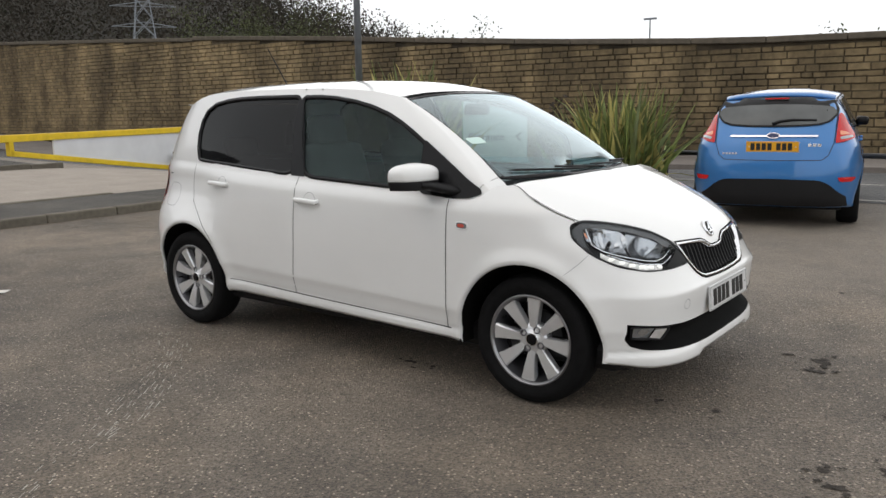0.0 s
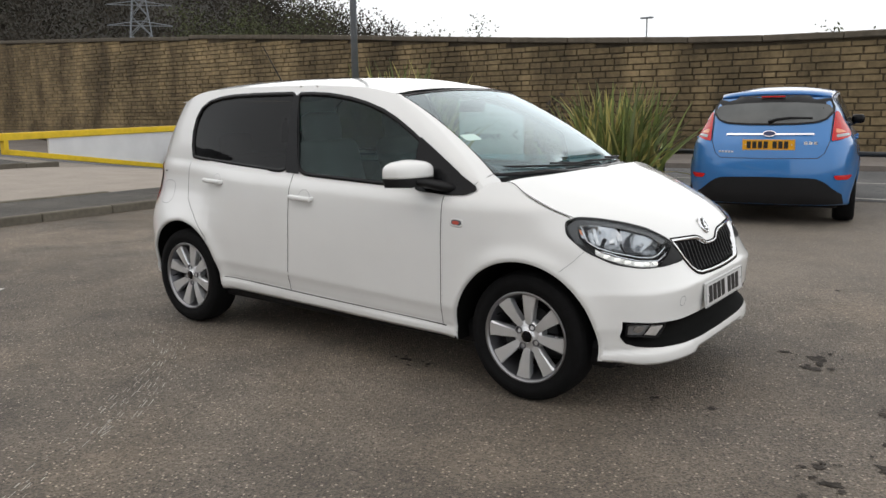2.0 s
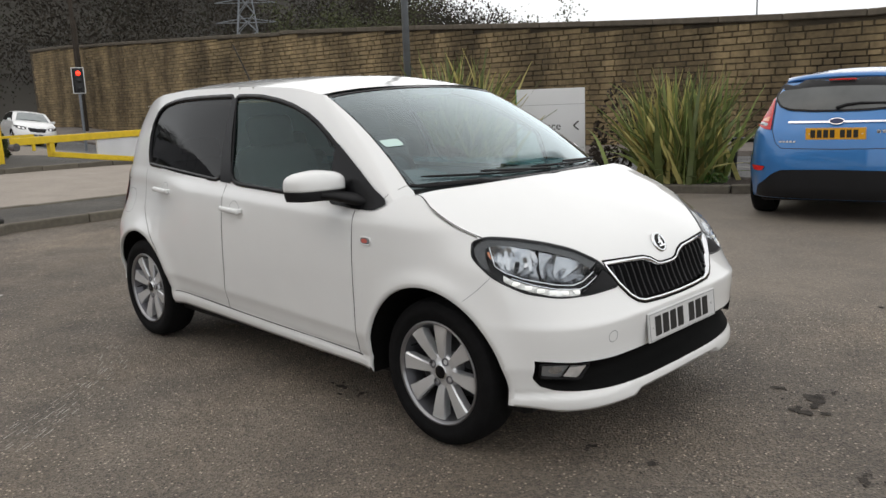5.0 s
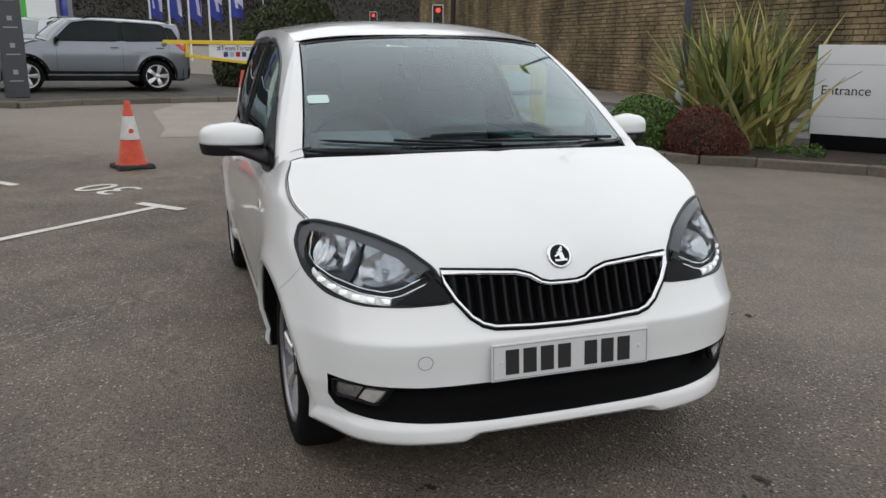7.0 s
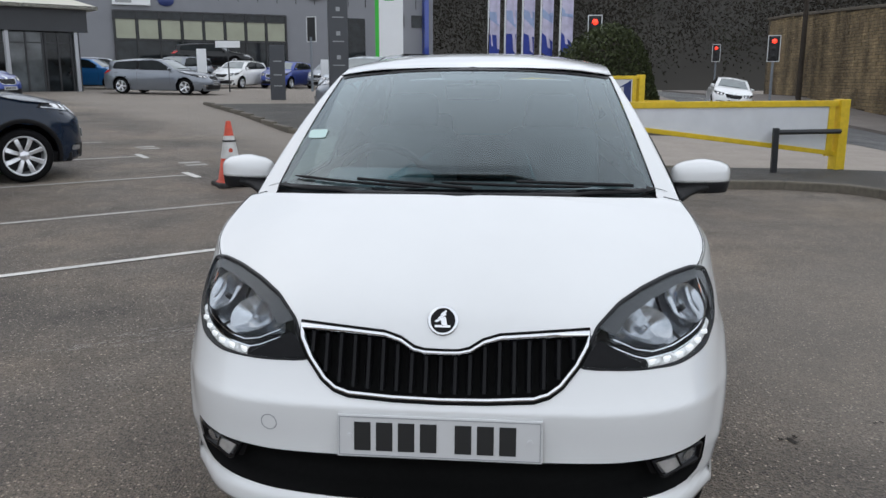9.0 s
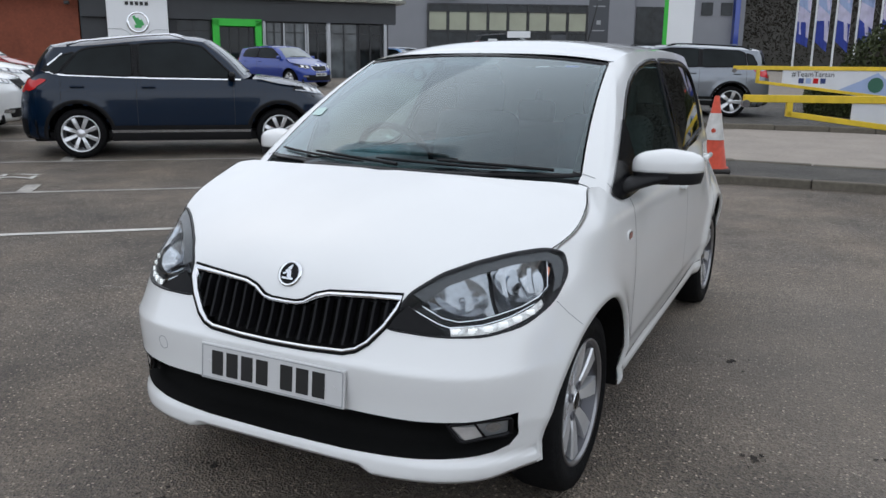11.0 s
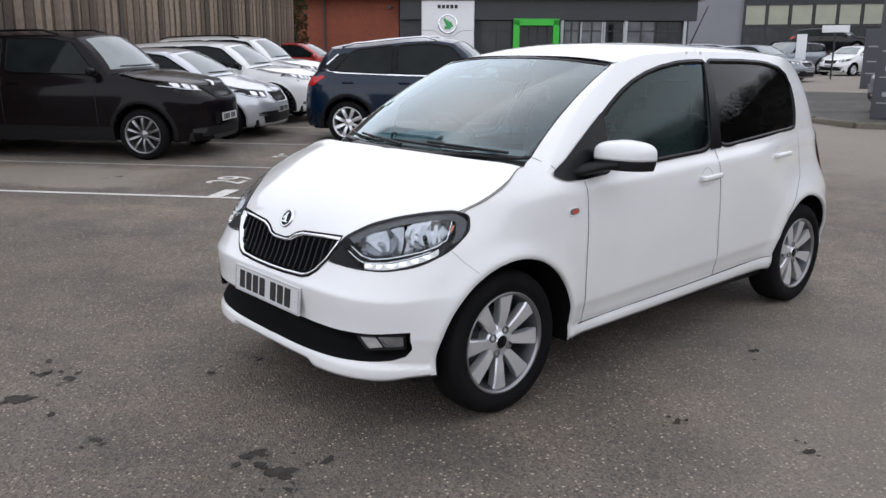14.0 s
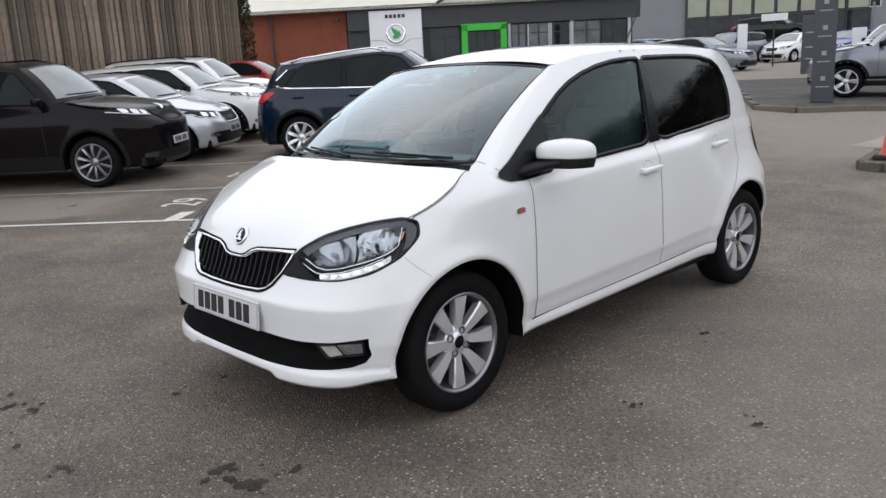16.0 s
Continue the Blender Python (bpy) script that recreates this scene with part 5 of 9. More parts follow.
    both = n.new("ShaderNodeMath")
    both.operation = "MULTIPLY"
    l.new(rare.outputs[0], both.inputs[0])
    l.new(small.outputs[0], both.inputs[1])
    c6 = n.new("ShaderNodeMixRGB")
    c6.inputs[2].default_value = rgb(tuple(v * 2.2 for v in light))
    l.new(both.outputs[0], c6.inputs[0])
    l.new(c5.outputs[0], c6.inputs[1])
    # small dark pits where chippings have gone
    pits = n.new("ShaderNodeTexVoronoi")
    pits.inputs["Scale"].default_value = 74
    l.new(co.outputs["Object"], pits.inputs["Vector"])
    pit_bw = n.new("ShaderNodeRGBToBW")
    l.new(pits.outputs["Color"], pit_bw.inputs[0])
    lost = n.new("ShaderNodeMapRange")
    lost.inputs[1].default_value, lost.inputs[2].default_value, lost.inputs[4].default_value = 0.56, 0.66, 0.8
    l.new(pit_bw.outputs[0], lost.inputs[0])
    near = n.new("ShaderNodeMapRange")
    near.inputs[1].default_value, near.inputs[2].default_value, near.inputs[3].default_value, near.inputs[4].default_value = 0.22, 0.42, 1.0, 0.0
    l.new(pits.outputs["Distance"], near.inputs[0])
    hole = n.new("ShaderNodeMath")
    hole.operation = "MULTIPLY"
    l.new(lost.outputs[0], hole.inputs[0])
    l.new(near.outputs[0], hole.inputs[1])
    c7 = n.new("ShaderNodeMixRGB")
    c7.inputs[2].default_value = rgb(dark)
    l.new(hole.outputs[0], c7.inputs[0])
    l.new(c6.outputs[0], c7.inputs[1])
    # greyer and browner areas
    tint_noise = n.new("ShaderNodeTexNoise")
    tint_noise.inputs["Scale"].default_value, tint_noise.inputs["Detail"].default_value = 0.9, 4
    l.new(co.outputs["Object"], tint_noise.inputs["Vector"])
    hue = n.new("ShaderNodeHueSaturation")
    sat = n.new("ShaderNodeMapRange")
    sat.inputs[1].default_value, sat.inputs[2].default_value, sat.inputs[3].default_value, sat.inputs[4].default_value = 0.35, 0.65, 0.88, 1.1
    l.new(tint_noise.outputs[0], sat.inputs[0])
    l.new(sat.outputs[0], hue.inputs["Saturation"])
    l.new(c7.outputs[0], hue.inputs["Color"])
    last = hue.outputs[0]
    if worn:
        # dusty pale ground along the drive lane and inside one bay, paler left of the car, darker ahead of it, measured
        # along and across the bays
        flat_xy = n.new("ShaderNodeVectorMath")
        flat_xy.operation = "SUBTRACT"
        flat_xy.inputs[1].default_value = (-0.19, -4.79, 0.0)
        l.new(co.outputs["Object"], flat_xy.inputs[0])
        axis = []
        for way in ((-0.7507, -0.6606, 0.0), (-0.6606, 0.7507, 0.0)):
            dot = n.new("ShaderNodeVectorMath")
            dot.operation = "DOT_PRODUCT"
            dot.inputs[1].default_value = way
            l.new(flat_xy.outputs[0], dot.inputs[0])
            wob = n.new("ShaderNodeMath")
            wob.operation = "MULTIPLY_ADD"
            wob.inputs[1].default_value = 1.6
            l.new(broad.outputs[0], wob.inputs[0])
            l.new(dot.outputs["Value"], wob.inputs[2])
            axis.append(wob.outputs[0])
        for amount, limits in worn + ((darker,) if darker else ()):
            mask = None
            for source, lo, hi in limits:
                step = n.new("ShaderNodeMapRange")
                step.interpolation_type = "SMOOTHSTEP"
                step.inputs[1].default_value, step.inputs[2].default_value = min(lo, hi) + 0.8, max(lo, hi) + 0.8
                step.inputs[3].default_value, step.inputs[4].default_value = (0.0, 1.0) if lo < hi else (1.0, 0.0)
                l.new(axis[source], step.inputs[0])
                if mask is None:
                    mask = step.outputs[0]
                else:
                    times = n.new("ShaderNodeMath")
                    times.operation = "MULTIPLY"
                    l.new(mask, times.inputs[0])
                    l.new(step.outputs[0], times.inputs[1])
                    mask = times.outputs[0]
            part_of = n.new("ShaderNodeMath")
            part_of.operation = "MULTIPLY"
            part_of.inputs[1].default_value = amount
            l.new(mask, part_of.inputs[0])
            dust = n.new("ShaderNodeMixRGB")
            dust.inputs[2].default_value = (0.29, 0.252, 0.212, 1) if (amount, limits) != darker else (0.05, 0.039, 0.031, 1)
            l.new(part_of.outputs[0], dust.inputs[0])
            l.new(last, dust.inputs[1])
            last = dust.outputs[0]
    l.new(last, p.inputs["Base Color"])
    p.inputs["Roughness"].default_value = 0.72 - wet
    bump = n.new("ShaderNodeBump")
    bump.inputs["Strength"].default_value, bump.inputs["Distance"].default_value = 0.9, 0.012
    l.new(stones.outputs["Distance"], bump.inputs["Height"])
    l.new(bump.outputs[0], p.inputs["Normal"])
    return m


asphalt(ASPHALT, (0.285, 0.236, 0.186), (0.039, 0.033, 0.0265), worn=((0.8, ((1, 5.6, 8.2), (0, 1.0, 3.6))), (0.8, ((0, 0.2, 0.5), (0, 2.2, 1.9), (1, -0.9, -1.5))), (0.38, ((1, 3.5, 4.6), (0, -1.5, -4.0)))), darker=(0.19, ((1, 3.2, 2.2), (0, -2.2, -3.4))))
TARMAC_DARK = bpy.data.materials.new("dark_tarmac")
TARMAC_DARK.use_nodes = True
asphalt(TARMAC_DARK, (0.10, 0.092, 0.08), (0.045, 0.041, 0.036))
ROAD_TAR = bpy.data.materials.new("road_tarmac")
ROAD_TAR.use_nodes = True
asphalt(ROAD_TAR, (0.15, 0.15, 0.148), (0.07, 0.07, 0.07))
CONCRETE = material("pinkish_concrete", (0.30, 0.262, 0.225), 0.85, noise_scale=18, vary=0.14, bump=0.3, bump_scale=60)
KERB = material("stone_kerb", (0.125, 0.11, 0.086), 0.85, noise_scale=14, vary=0.28, bump=0.5, bump_scale=50, per_object=0.14)
PAVING = material("pavement_grey", (0.16, 0.14, 0.125), 0.85, noise_scale=10, vary=0.2, bump=0.3, bump_scale=40)
SOIL = material("bark_soil", (0.045, 0.032, 0.024), 0.95, noise_scale=45, vary=0.6, bump=0.9, bump_scale=60, bump_dist=0.03)
LINE_WHITE = material("worn_white_line", (0.62, 0.60, 0.56), 0.75, noise_scale=22, vary=0.22, bump=0.3, bump_scale=150)
LINE_FADED = material("faded_white_line", (0.36, 0.34, 0.31), 0.8, noise_scale=24, vary=0.4)
STAIN = material("oil_stain", (0.042, 0.036, 0.031), 0.85, noise_scale=120, vary=0.6, spec=0.2, bump=0.5, bump_scale=150)

xs = sorted({round(v, 3) for v in np.r_[np.linspace(-12, 8, 41), np.linspace(-60, -12, 49), np.linspace(8, 40, 17), np.array([-900, -500, -300, -200, -140, -100, -80, 60, 100, 200, 400, 900])]})
ys = sorted({round(v, 3) for v in np.r_[np.linspace(-14, 20, 69), np.linspace(-60, -14, 36), np.linspace(20, 40, 9), np.array([-900, -500, -300, -200, -120, -80, 60, 100, 200, 400, 900])]})
verts = [(x, y, ground_z(x, y)) for x in xs for y in ys]
k = len(ys)
faces = [(i * k + j, (i + 1) * k + j, (i + 1) * k + j + 1, i * k + j + 1) for i in range(len(xs) - 1) for j in range(k - 1)]
ground = put_mesh("ground", verts, faces, ASPHALT)
tagged(ground, "worn grey-brown asphalt car park with stains", "car park", kind="structure")


def sheet(name, outline, mat, height, label, category, step=0.7, skirt=0.0, kind="structure"):
    """A flat piece of the setting that follows the ground at a height above it."""
    p = np.array(outline, float)
    lo, hi = p.min(0), p.max(0)
    bm = bmesh.new()
    f = bm.faces.new([bm.verts.new((x, y, 0)) for x, y in outline])
    for axis in (0, 1):
        c = lo[axis] + step
        while c < hi[axis]:
            co, no = [0, 0, 0], [0, 0, 0]
            co[axis], no[axis] = c, 1
            bmesh.ops.bisect_plane(bm, geom=bm.verts[:] + bm.edges[:] + bm.faces[:], plane_co=co, plane_no=no)
            c += step
    for v in bm.verts:
        v.co.z = ground_z(v.co.x, v.co.y) + height
    if skirt:
        rim = [e for e in bm.edges if e.is_boundary]
        out = bmesh.ops.extrude_edge_only(bm, edges=rim)["geom"]
        for v in out:
            if isinstance(v, bmesh.types.BMVert):
                v.co.z -= skirt
    bmesh.ops.recalc_face_normals(bm, faces=bm.faces)
    ob = part(name, bm, mat)
    return tagged(ob, label, category, kind=kind)


def line_strip(points, width, mat, name, label, height=0.006, thing_of=None):
    """A painted line along points on the ground."""
    fine = []
    for a, b in zip(points, points[1:]):
        a, b = np.array(a, float), np.array(b, float)
        k = max(1, int(np.linalg.norm(b - a) / 0.5))
        fine += [a + (b - a) * i / k for i in range(k)]
    fine.append(np.array(points[-1], float))
    t = np.gradient(np.array(fine), axis=0)
    t /= np.linalg.norm(t, axis=1)[:, None]
    s = np.stack([-t[:, 1], t[:, 0]], 1) * width / 2
    verts = []
    for q, e in zip(fine, s):
        for w in (q + e, q - e):
            verts.append((w[0], w[1], ground_z(*w) + height))
    faces = [(2 * i, 2 * i + 1, 2 * i + 3, 2 * i + 2) for i in range(len(fine) - 1)]
    ob = put_mesh(name, verts, faces, mat, None, False)
    return tagged(ob, label, "road marking", kind="structure")


# parking bays: s runs across the bays, f towards the drive
ORIGIN, S_DIR, F_DIR = np.array([-0.19, -4.79]), np.array([-0.7507, -0.6606]), np.array([-0.6606, 0.7507])


def bay(s, f):
    p = ORIGIN + S_DIR * s + F_DIR * f
    return float(p[0]), float(p[1])


for s in (0, 2.3, 4.6, 6.9, 9.2):
    line_strip([bay(s, -4.9), bay(s, 4.75)], 0.085, LINE_WHITE if s < 2 else LINE_FADED, "bay_line", "worn white parking bay line painted on asphalt")
    if s < 9:
        line_strip([bay(s - 0.28, 4.79), bay(s + 0.26, 4.79)], 0.10, LINE_WHITE, "bay_mark", "short white cross mark at a bay line's end", 0.008)
        line_strip([bay(s - 0.02, 0.0), bay(s + 0.5, 0.0)], 0.16, LINE_WHITE if s < 2 else LINE_FADED, "bay_mark", "short white cross mark on a bay line", 0.008)
for text, s, f in (("29", 1.2, -0.28), ("27", 3.45, -0.28), ("30", 1.1, 5.15)):
    x, y = bay(s, f)
    turn = math.degrees(math.atan2(S_DIR[1], S_DIR[0])) + (180 if f > 0 else 180)
    ob = letters("bay_number", text, 0.62, LINE_WHITE, pose(x, y, ground_z(x, y) + 0.006, 0, 0, turn + 180), None, 0.001)
    tagged(ob, "white bay number %s painted on the asphalt" % text, "road marking", kind="structure")
for s, f in ((3.4, 5.2), (5.7, 5.2), (8.0, 5.2)):
    for ds in (-0.14, 0.14):
        x, y = bay(s + ds, f)
        line_strip([bay(s + ds, f - 0.16), bay(s + ds, f + 0.16)], 0.16, LINE_FADED, "bay_number_bar", "worn white painted bay number, not legible", 0.006)

# oil stains and scuffs
rs = random.Random(5)
OIL = ((2.65, -0.62, 0.075), (2.49, -0.84, 0.045), (2.42, -0.72, 0.035), (2.14, 0.43, 0.055), (2.13, 0.60, 0.065), (1.97, 0.64, 0.035), (1.92, -0.38, 0.03), (2.53, -0.04, 0.03), (1.36, -0.08, 0.03), (0.40, -0.59, 0.04), (0.54, -0.59, 0.025),
       (-0.23, 1.04, 0.035), (0.75, 1.25, 0.03), (0.6, 1.7, 0.03), (2.6, 1.75, 0.04), (1.9, 2.3, 0.03), (2.17, 0.72, 0.02), (1.67, -0.39, 0.025), (0.0, -6.9, 0.07))
for x, y, r in OIL:
    for n_ in range(6):
        k, ph = 12, rs.random() * 6
        cx, cy, rr = x + rs.gauss(0, 1.3) * r * (n_ > 0), y + rs.gauss(0, 1.3) * r * (n_ > 0), r * (0.75 if n_ == 0 else rs.uniform(0.12, 0.4))
        rad = [rr * (1 + 0.3 * math.sin(2 * a + ph) + 0.25 * math.sin(5 * a + 2 * ph) + rs.uniform(-0.2, 0.2)) for a in np.linspace(0, 2 * math.pi, k, endpoint=False)]
        pts = [(cx + q * math.cos(a), cy + 0.8 * q * math.sin(a)) for q, a in zip(rad, np.linspace(0, 2 * math.pi, k, endpoint=False))]
        ob = put_mesh("oil_stain", [(a, b, ground_z(a, b) + 0.0030 + 0.0006 * n_) for a, b in pts], [tuple(range(k))], STAIN, None, False)
        tagged(ob, "dark irregular oil stain on the asphalt", "stain", kind="structure")
SCUFF = material("tyre_scuff_dust", (0.46, 0.43, 0.38), 0.9, noise_scale=90, vary=0.35)
# two tyre tracks that swing out from under the car's tail, each a broken bundle of hairlines
for sweep, length in ((curve([(-2.55, 0.26), (-2.33, 0.10), (-2.15, -0.02), (-1.93, -0.19), (-1.74, -0.34), (-1.48, -0.57), (-1.21, -0.83), (-1.0, -1.15)]), (-2.6, -1.0)),
                      (curve([(-2.1, 0.02), (-1.93, -0.06), (-1.77, -0.19), (-1.53, -0.41), (-1.28, -0.66), (-1.06, -0.91)]), (-2.1, -1.06))):
    for off in (-0.05, -0.03, -0.012, 0.004, 0.02, 0.038):
        y = length[0] + rs.uniform(0, 0.08)
        while y < length[1]:
            run = rs.uniform(0.015, 0.07)
            if rs.random() < 0.6:
                w = rs.uniform(0.002, 0.005)
                o = off + rs.uniform(-0.008, 0.008)
                verts = [(sweep(a) + o + e, a + o * 0.6 + e * 0.6, ground_z(0, 0) + 0.003) for a in np.linspace(y, y + run, 4) for e in (0, w)]
                q = put_mesh("tyre_scuff", verts, [(2 * i, 2 * i + 1, 2 * i + 3, 2 * i + 2) for i in range(3)], SCUFF, None, False)
                tagged(q, "faint pale tyre scuff on the asphalt", "stain", kind="structure")
            y += run + rs.uniform(0.02, 0.10)

# concrete drive, road, far pavement
sheet("concrete_drive", [(-8.5, -1.2), (-8.55, 4.3), (-7.8, 6.4), (-6.2, 8.3), (-15.5, 8.3), (-15.0, 4.0), (-14.2, -0.6), (-12.2, -1.3), (-9.4, -1.1)], CONCRETE, 0.005, "pale pinkish concrete entrance drive", "drive")
sheet("road", [(-70, 7.9), (30, 7.9), (30, 12.8), (-70, 12.8)], ROAD_TAR, 0.008, "grey tarmac public road beyond the entrance", "road", 2.0)
sheet("pavement", [(-70, 12.8), (30, 12.8), (30, 16.3), (-70, 16.3)], PAVING, 0.11, "narrow grey pavement below the stone wall", "pavement", 2.0, 0.12)
for i in range(-12, 5):
    line_strip([(i * 4.0, 10.35), (i * 4.0 + 2.0, 10.35)], 0.1, LINE_FADED, "road_line", "white dashed line on the road", 0.014)
line_strip([(-6.0, 8.15), (28, 8.15)], 0.12, LINE_FADED, "road_edge_line", "faded white edge line on the road", 0.014)


def kerb_line(points, label, inward=0.13, height=0.11, unit=0.92):
    """Kerb stones laid end to end along a line; each is a stone of its own."""
    root = thing("kerb", label, "kerb", kind="structure")
    path = [np.array(p, float) for p in points]
    for a, b in zip(path, path[1:]):
        length = float(np.linalg.norm(b - a))
        k = max(1, round(length / unit))
        ang = math.degrees(math.atan2(b[1] - a[1], b[0] - a[0]))
        key = round(length / k, 3)
        if key not in KERB_MESH:
            bm = bmesh.new()
            box(bm, (key - 0.012, inward, height + 0.1), pose(0, 0, -0.05), 0.018, 2)
            me = bpy.data.meshes.new("kerb_stone")
            bm.to_mesh(me)
            bm.free()
            me.materials.append(KERB)
            KERB_MESH[key] = me
        for i in range(k):
            c = a + (b - a) * (i + 0.5) / k
            st = new("kerb_stone", KERB_MESH[key])
            st.parent = root
            st.matrix_basis = pose(c[0], c[1], ground_z(*c) + height / 2 + rs.uniform(-0.004, 0.004), 0, 0, ang + rs.uniform(-0.5, 0.5))
    return root


KERB_MESH = {}
ISLAND = [(-6.68, 0.15), (-6.72, 2.0), (-6.74, 3.55), (-6.5, 4.15), (-6.05, 4.45), (-5.3, 4.6), (-4.6, 4.72), (-4.25, 4.95), (-3.85, 5.45), (-3.0, 6.25), (-2.3, 6.6), (-1.2, 6.95), (-0.6, 7.3)]
kerb_line([(-8.45, 3.0), (-8.35, 0.0), (-8.1, -0.45), (-7.6, -0.52), (-6.55, -0.35), (-6.45, -0.1)] + ISLAND, "worn grey stone kerb round the entrance island and bed")
sheet("entrance_footway", [(-8.4, 3.0), (-8.3, 0.0), (-8.05, -0.4), (-7.6, -0.46), (-6.6, -0.3), (-6.52, -0.1), (-6.74, 0.15), (-6.78, 2.0), (-6.8, 3.55), (-6.6, 4.2), (-6.1, 4.55), (-6.4, 5.6), (-6.9, 7.2), (-8.0, 6.2), (-8.4, 4.4)], TARMAC_DARK, 0.095, "dark tarmac footway on the entrance island", "footway", 0.7, 0.12)
sheet("plant_bed", [(-6.05, 4.5), (-5.3, 4.65), (-4.6, 4.77), (-4.25, 5.0), (-3.85, 5.5), (-3.0, 6.3), (-2.3, 6.65), (-1.2, 7.0), (-0.6, 7.35), (-1.0, 8.0), (-3.0, 8.25), (-6.0, 7.9), (-6.5, 6.4), (-6.2, 5.2)], SOIL, 0.09, "dark bark-covered planting bed beside the entrance", "planting bed", 0.4, 0.12)
kerb_line([(-12.6, -3.6), (-13.3, -2.6), (-13.9, -1.0), (-14.5, 1.0), (-15.2, 3.5), (-15.6, 6.0)], "stone kerb along the far side of the drive")
kerb_line([(-12.6, -3.6), (-13.0, -4.6), (-14.2, -5.3), (-17.5, -7.2), (-22, -10.0)], "stone kerb of the display island", unit=1.2)
sheet("display_island", [(-12.7, -3.6), (-13.4, -2.6), (-14.0, -1.0), (-14.6, 1.0), (-15.3, 3.5), (-15.7, 6.0), (-19, 6.0), (-26, -2), (-22, -9.9), (-17.5, -7.1), (-14.3, -5.2), (-13.1, -4.5)], TARMAC_DARK, 0.03, "dark tarmac island with a parked display car", "footway", 1.0, 0.12)

# the long stone wall beyond the road
STONE = material("weathered_sandstone", (0.178, 0.132, 0.071), 0.92, noise_scale=9, vary=0.35, bump=0.6, bump_scale=30, per_object=0.18, bump_dist=0.02)
STONE_REST = material("weathered_sandstone_far", (0.178, 0.132, 0.071), 0.92, noise_scale=9, vary=0.35, bump=0.6, bump_scale=30, per_island=0.18, bump_dist=0.02)
MORTAR = material("sooty_mortar", (0.062, 0.048, 0.030), 0.95, noise_scale=5, vary=0.45)


def soot(m, wide=0.16, tall=0.045):
    """Soot that has run down the wall in broad streaks, and a tone that pales towards the west."""
    n, l = m.node_tree.nodes, m.node_tree.links
    p = n["Principled BSDF"]
    old = p.inputs["Base Color"].links[0].from_socket
    co, mp, tex, rng, mul = (n.new(k) for k in ("ShaderNodeTexCoord", "ShaderNodeMapping", "ShaderNodeTexNoise", "ShaderNodeMapRange", "ShaderNodeMixRGB"))
    mp.inputs["Scale"].default_value = (1, 1, 0.28)
    tex.inputs["Scale"].default_value, tex.inputs["Detail"].default_value = 0.75, 5
    rng.inputs[1].default_value, rng.inputs[2].default_value, rng.inputs[3].default_value, rng.inputs[4].default_value = 0.36, 0.62, 0.42, 1.15
    mul.blend_type = "MULTIPLY"
    mul.inputs[0].default_value = 1
    l.new(co.outputs["Object"], mp.inputs[0])
    l.new(mp.outputs[0], tex.inputs["Vector"])
    l.new(tex.outputs[0], rng.inputs[0])
    l.new(old, mul.inputs[1])
    l.new(rng.outputs[0], mul.inputs[2])
    # the stone's colour runs from darker in the east to paler in the west
    parts, west, west_tone = n.new("ShaderNodeSeparateXYZ"), n.new("ShaderNodeMapRange"), n.new("ShaderNodeMixRGB")
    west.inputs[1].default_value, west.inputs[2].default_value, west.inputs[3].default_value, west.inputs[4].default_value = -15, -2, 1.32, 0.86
    west_tone.blend_type = "MULTIPLY"
    west_tone.inputs[0].default_value = 1
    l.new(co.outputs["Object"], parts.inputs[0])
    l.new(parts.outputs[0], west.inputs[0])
    l.new(mul.outputs[0], west_tone.inputs[1])
    l.new(west.outputs[0], west_tone.inputs[2])
    l.new(west_tone.outputs[0], p.inputs["Base Color"])


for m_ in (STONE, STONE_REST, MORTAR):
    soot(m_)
COPING = material("dark_coping_stone", (0.105, 0.088, 0.066), 0.9, noise_scale=4, vary=0.4, bump=0.5, bump_scale=20)
WALL_TOP = curve([(-60, 5.5), (-45, 5.15), (-32, 4.6), (-25, 4.25), (-17, 3.76), (-12, 3.4), (-7, 3.07), (-2, 2.84), (30, 2.6)])
WY = 16.3
wall = thing("wall_north", "long sooty coursed sandstone wall with a flat dark coping", "stone wall", kind="structure")
verts, faces = [], []
wx = np.linspace(-52, 28, 81)
for x in wx:
    zb, zt = ground_z(x, WY) - 0.3, WALL_TOP(x) - 0.14
    verts += [(x, WY, zb), (x, WY, zt), (x, WY + 0.6, zt), (x, WY + 0.6, zb)]
for i in range(80):
    faces += [(i * 4 + j, i * 4 + (j + 1) % 4, i * 4 + 4 + (j + 1) % 4, i * 4 + 4 + j) for j in range(4)]
faces += [(0, 1, 2, 3)[::-1], tuple(80 * 4 + j for j in range(4))]
put_mesh("wall_core", verts, faces, MORTAR, wall, False)
x = -52.0
while x < 27:
    w = rs.uniform(0.9, 1.3) * (1 if x < -25 else 1.5)
    bm = bmesh.new()
    zt, zt2 = WALL_TOP(x), WALL_TOP(x + w)
    step = 0.06 if -45 < x < -25.3 else 0.0
    box(bm, (w - 0.01, 0.78, 0.15), pose(0, 0, 0), 0.02, 1)
    st = part("coping_stone", bm, COPING, wall)
    st.matrix_basis = pose(x + w / 2, WY + 0.28, (zt + zt2) / 2 - 0.07 - step, 0, -math.degrees(math.atan2(zt2 - zt, w)), 0)
    x += w


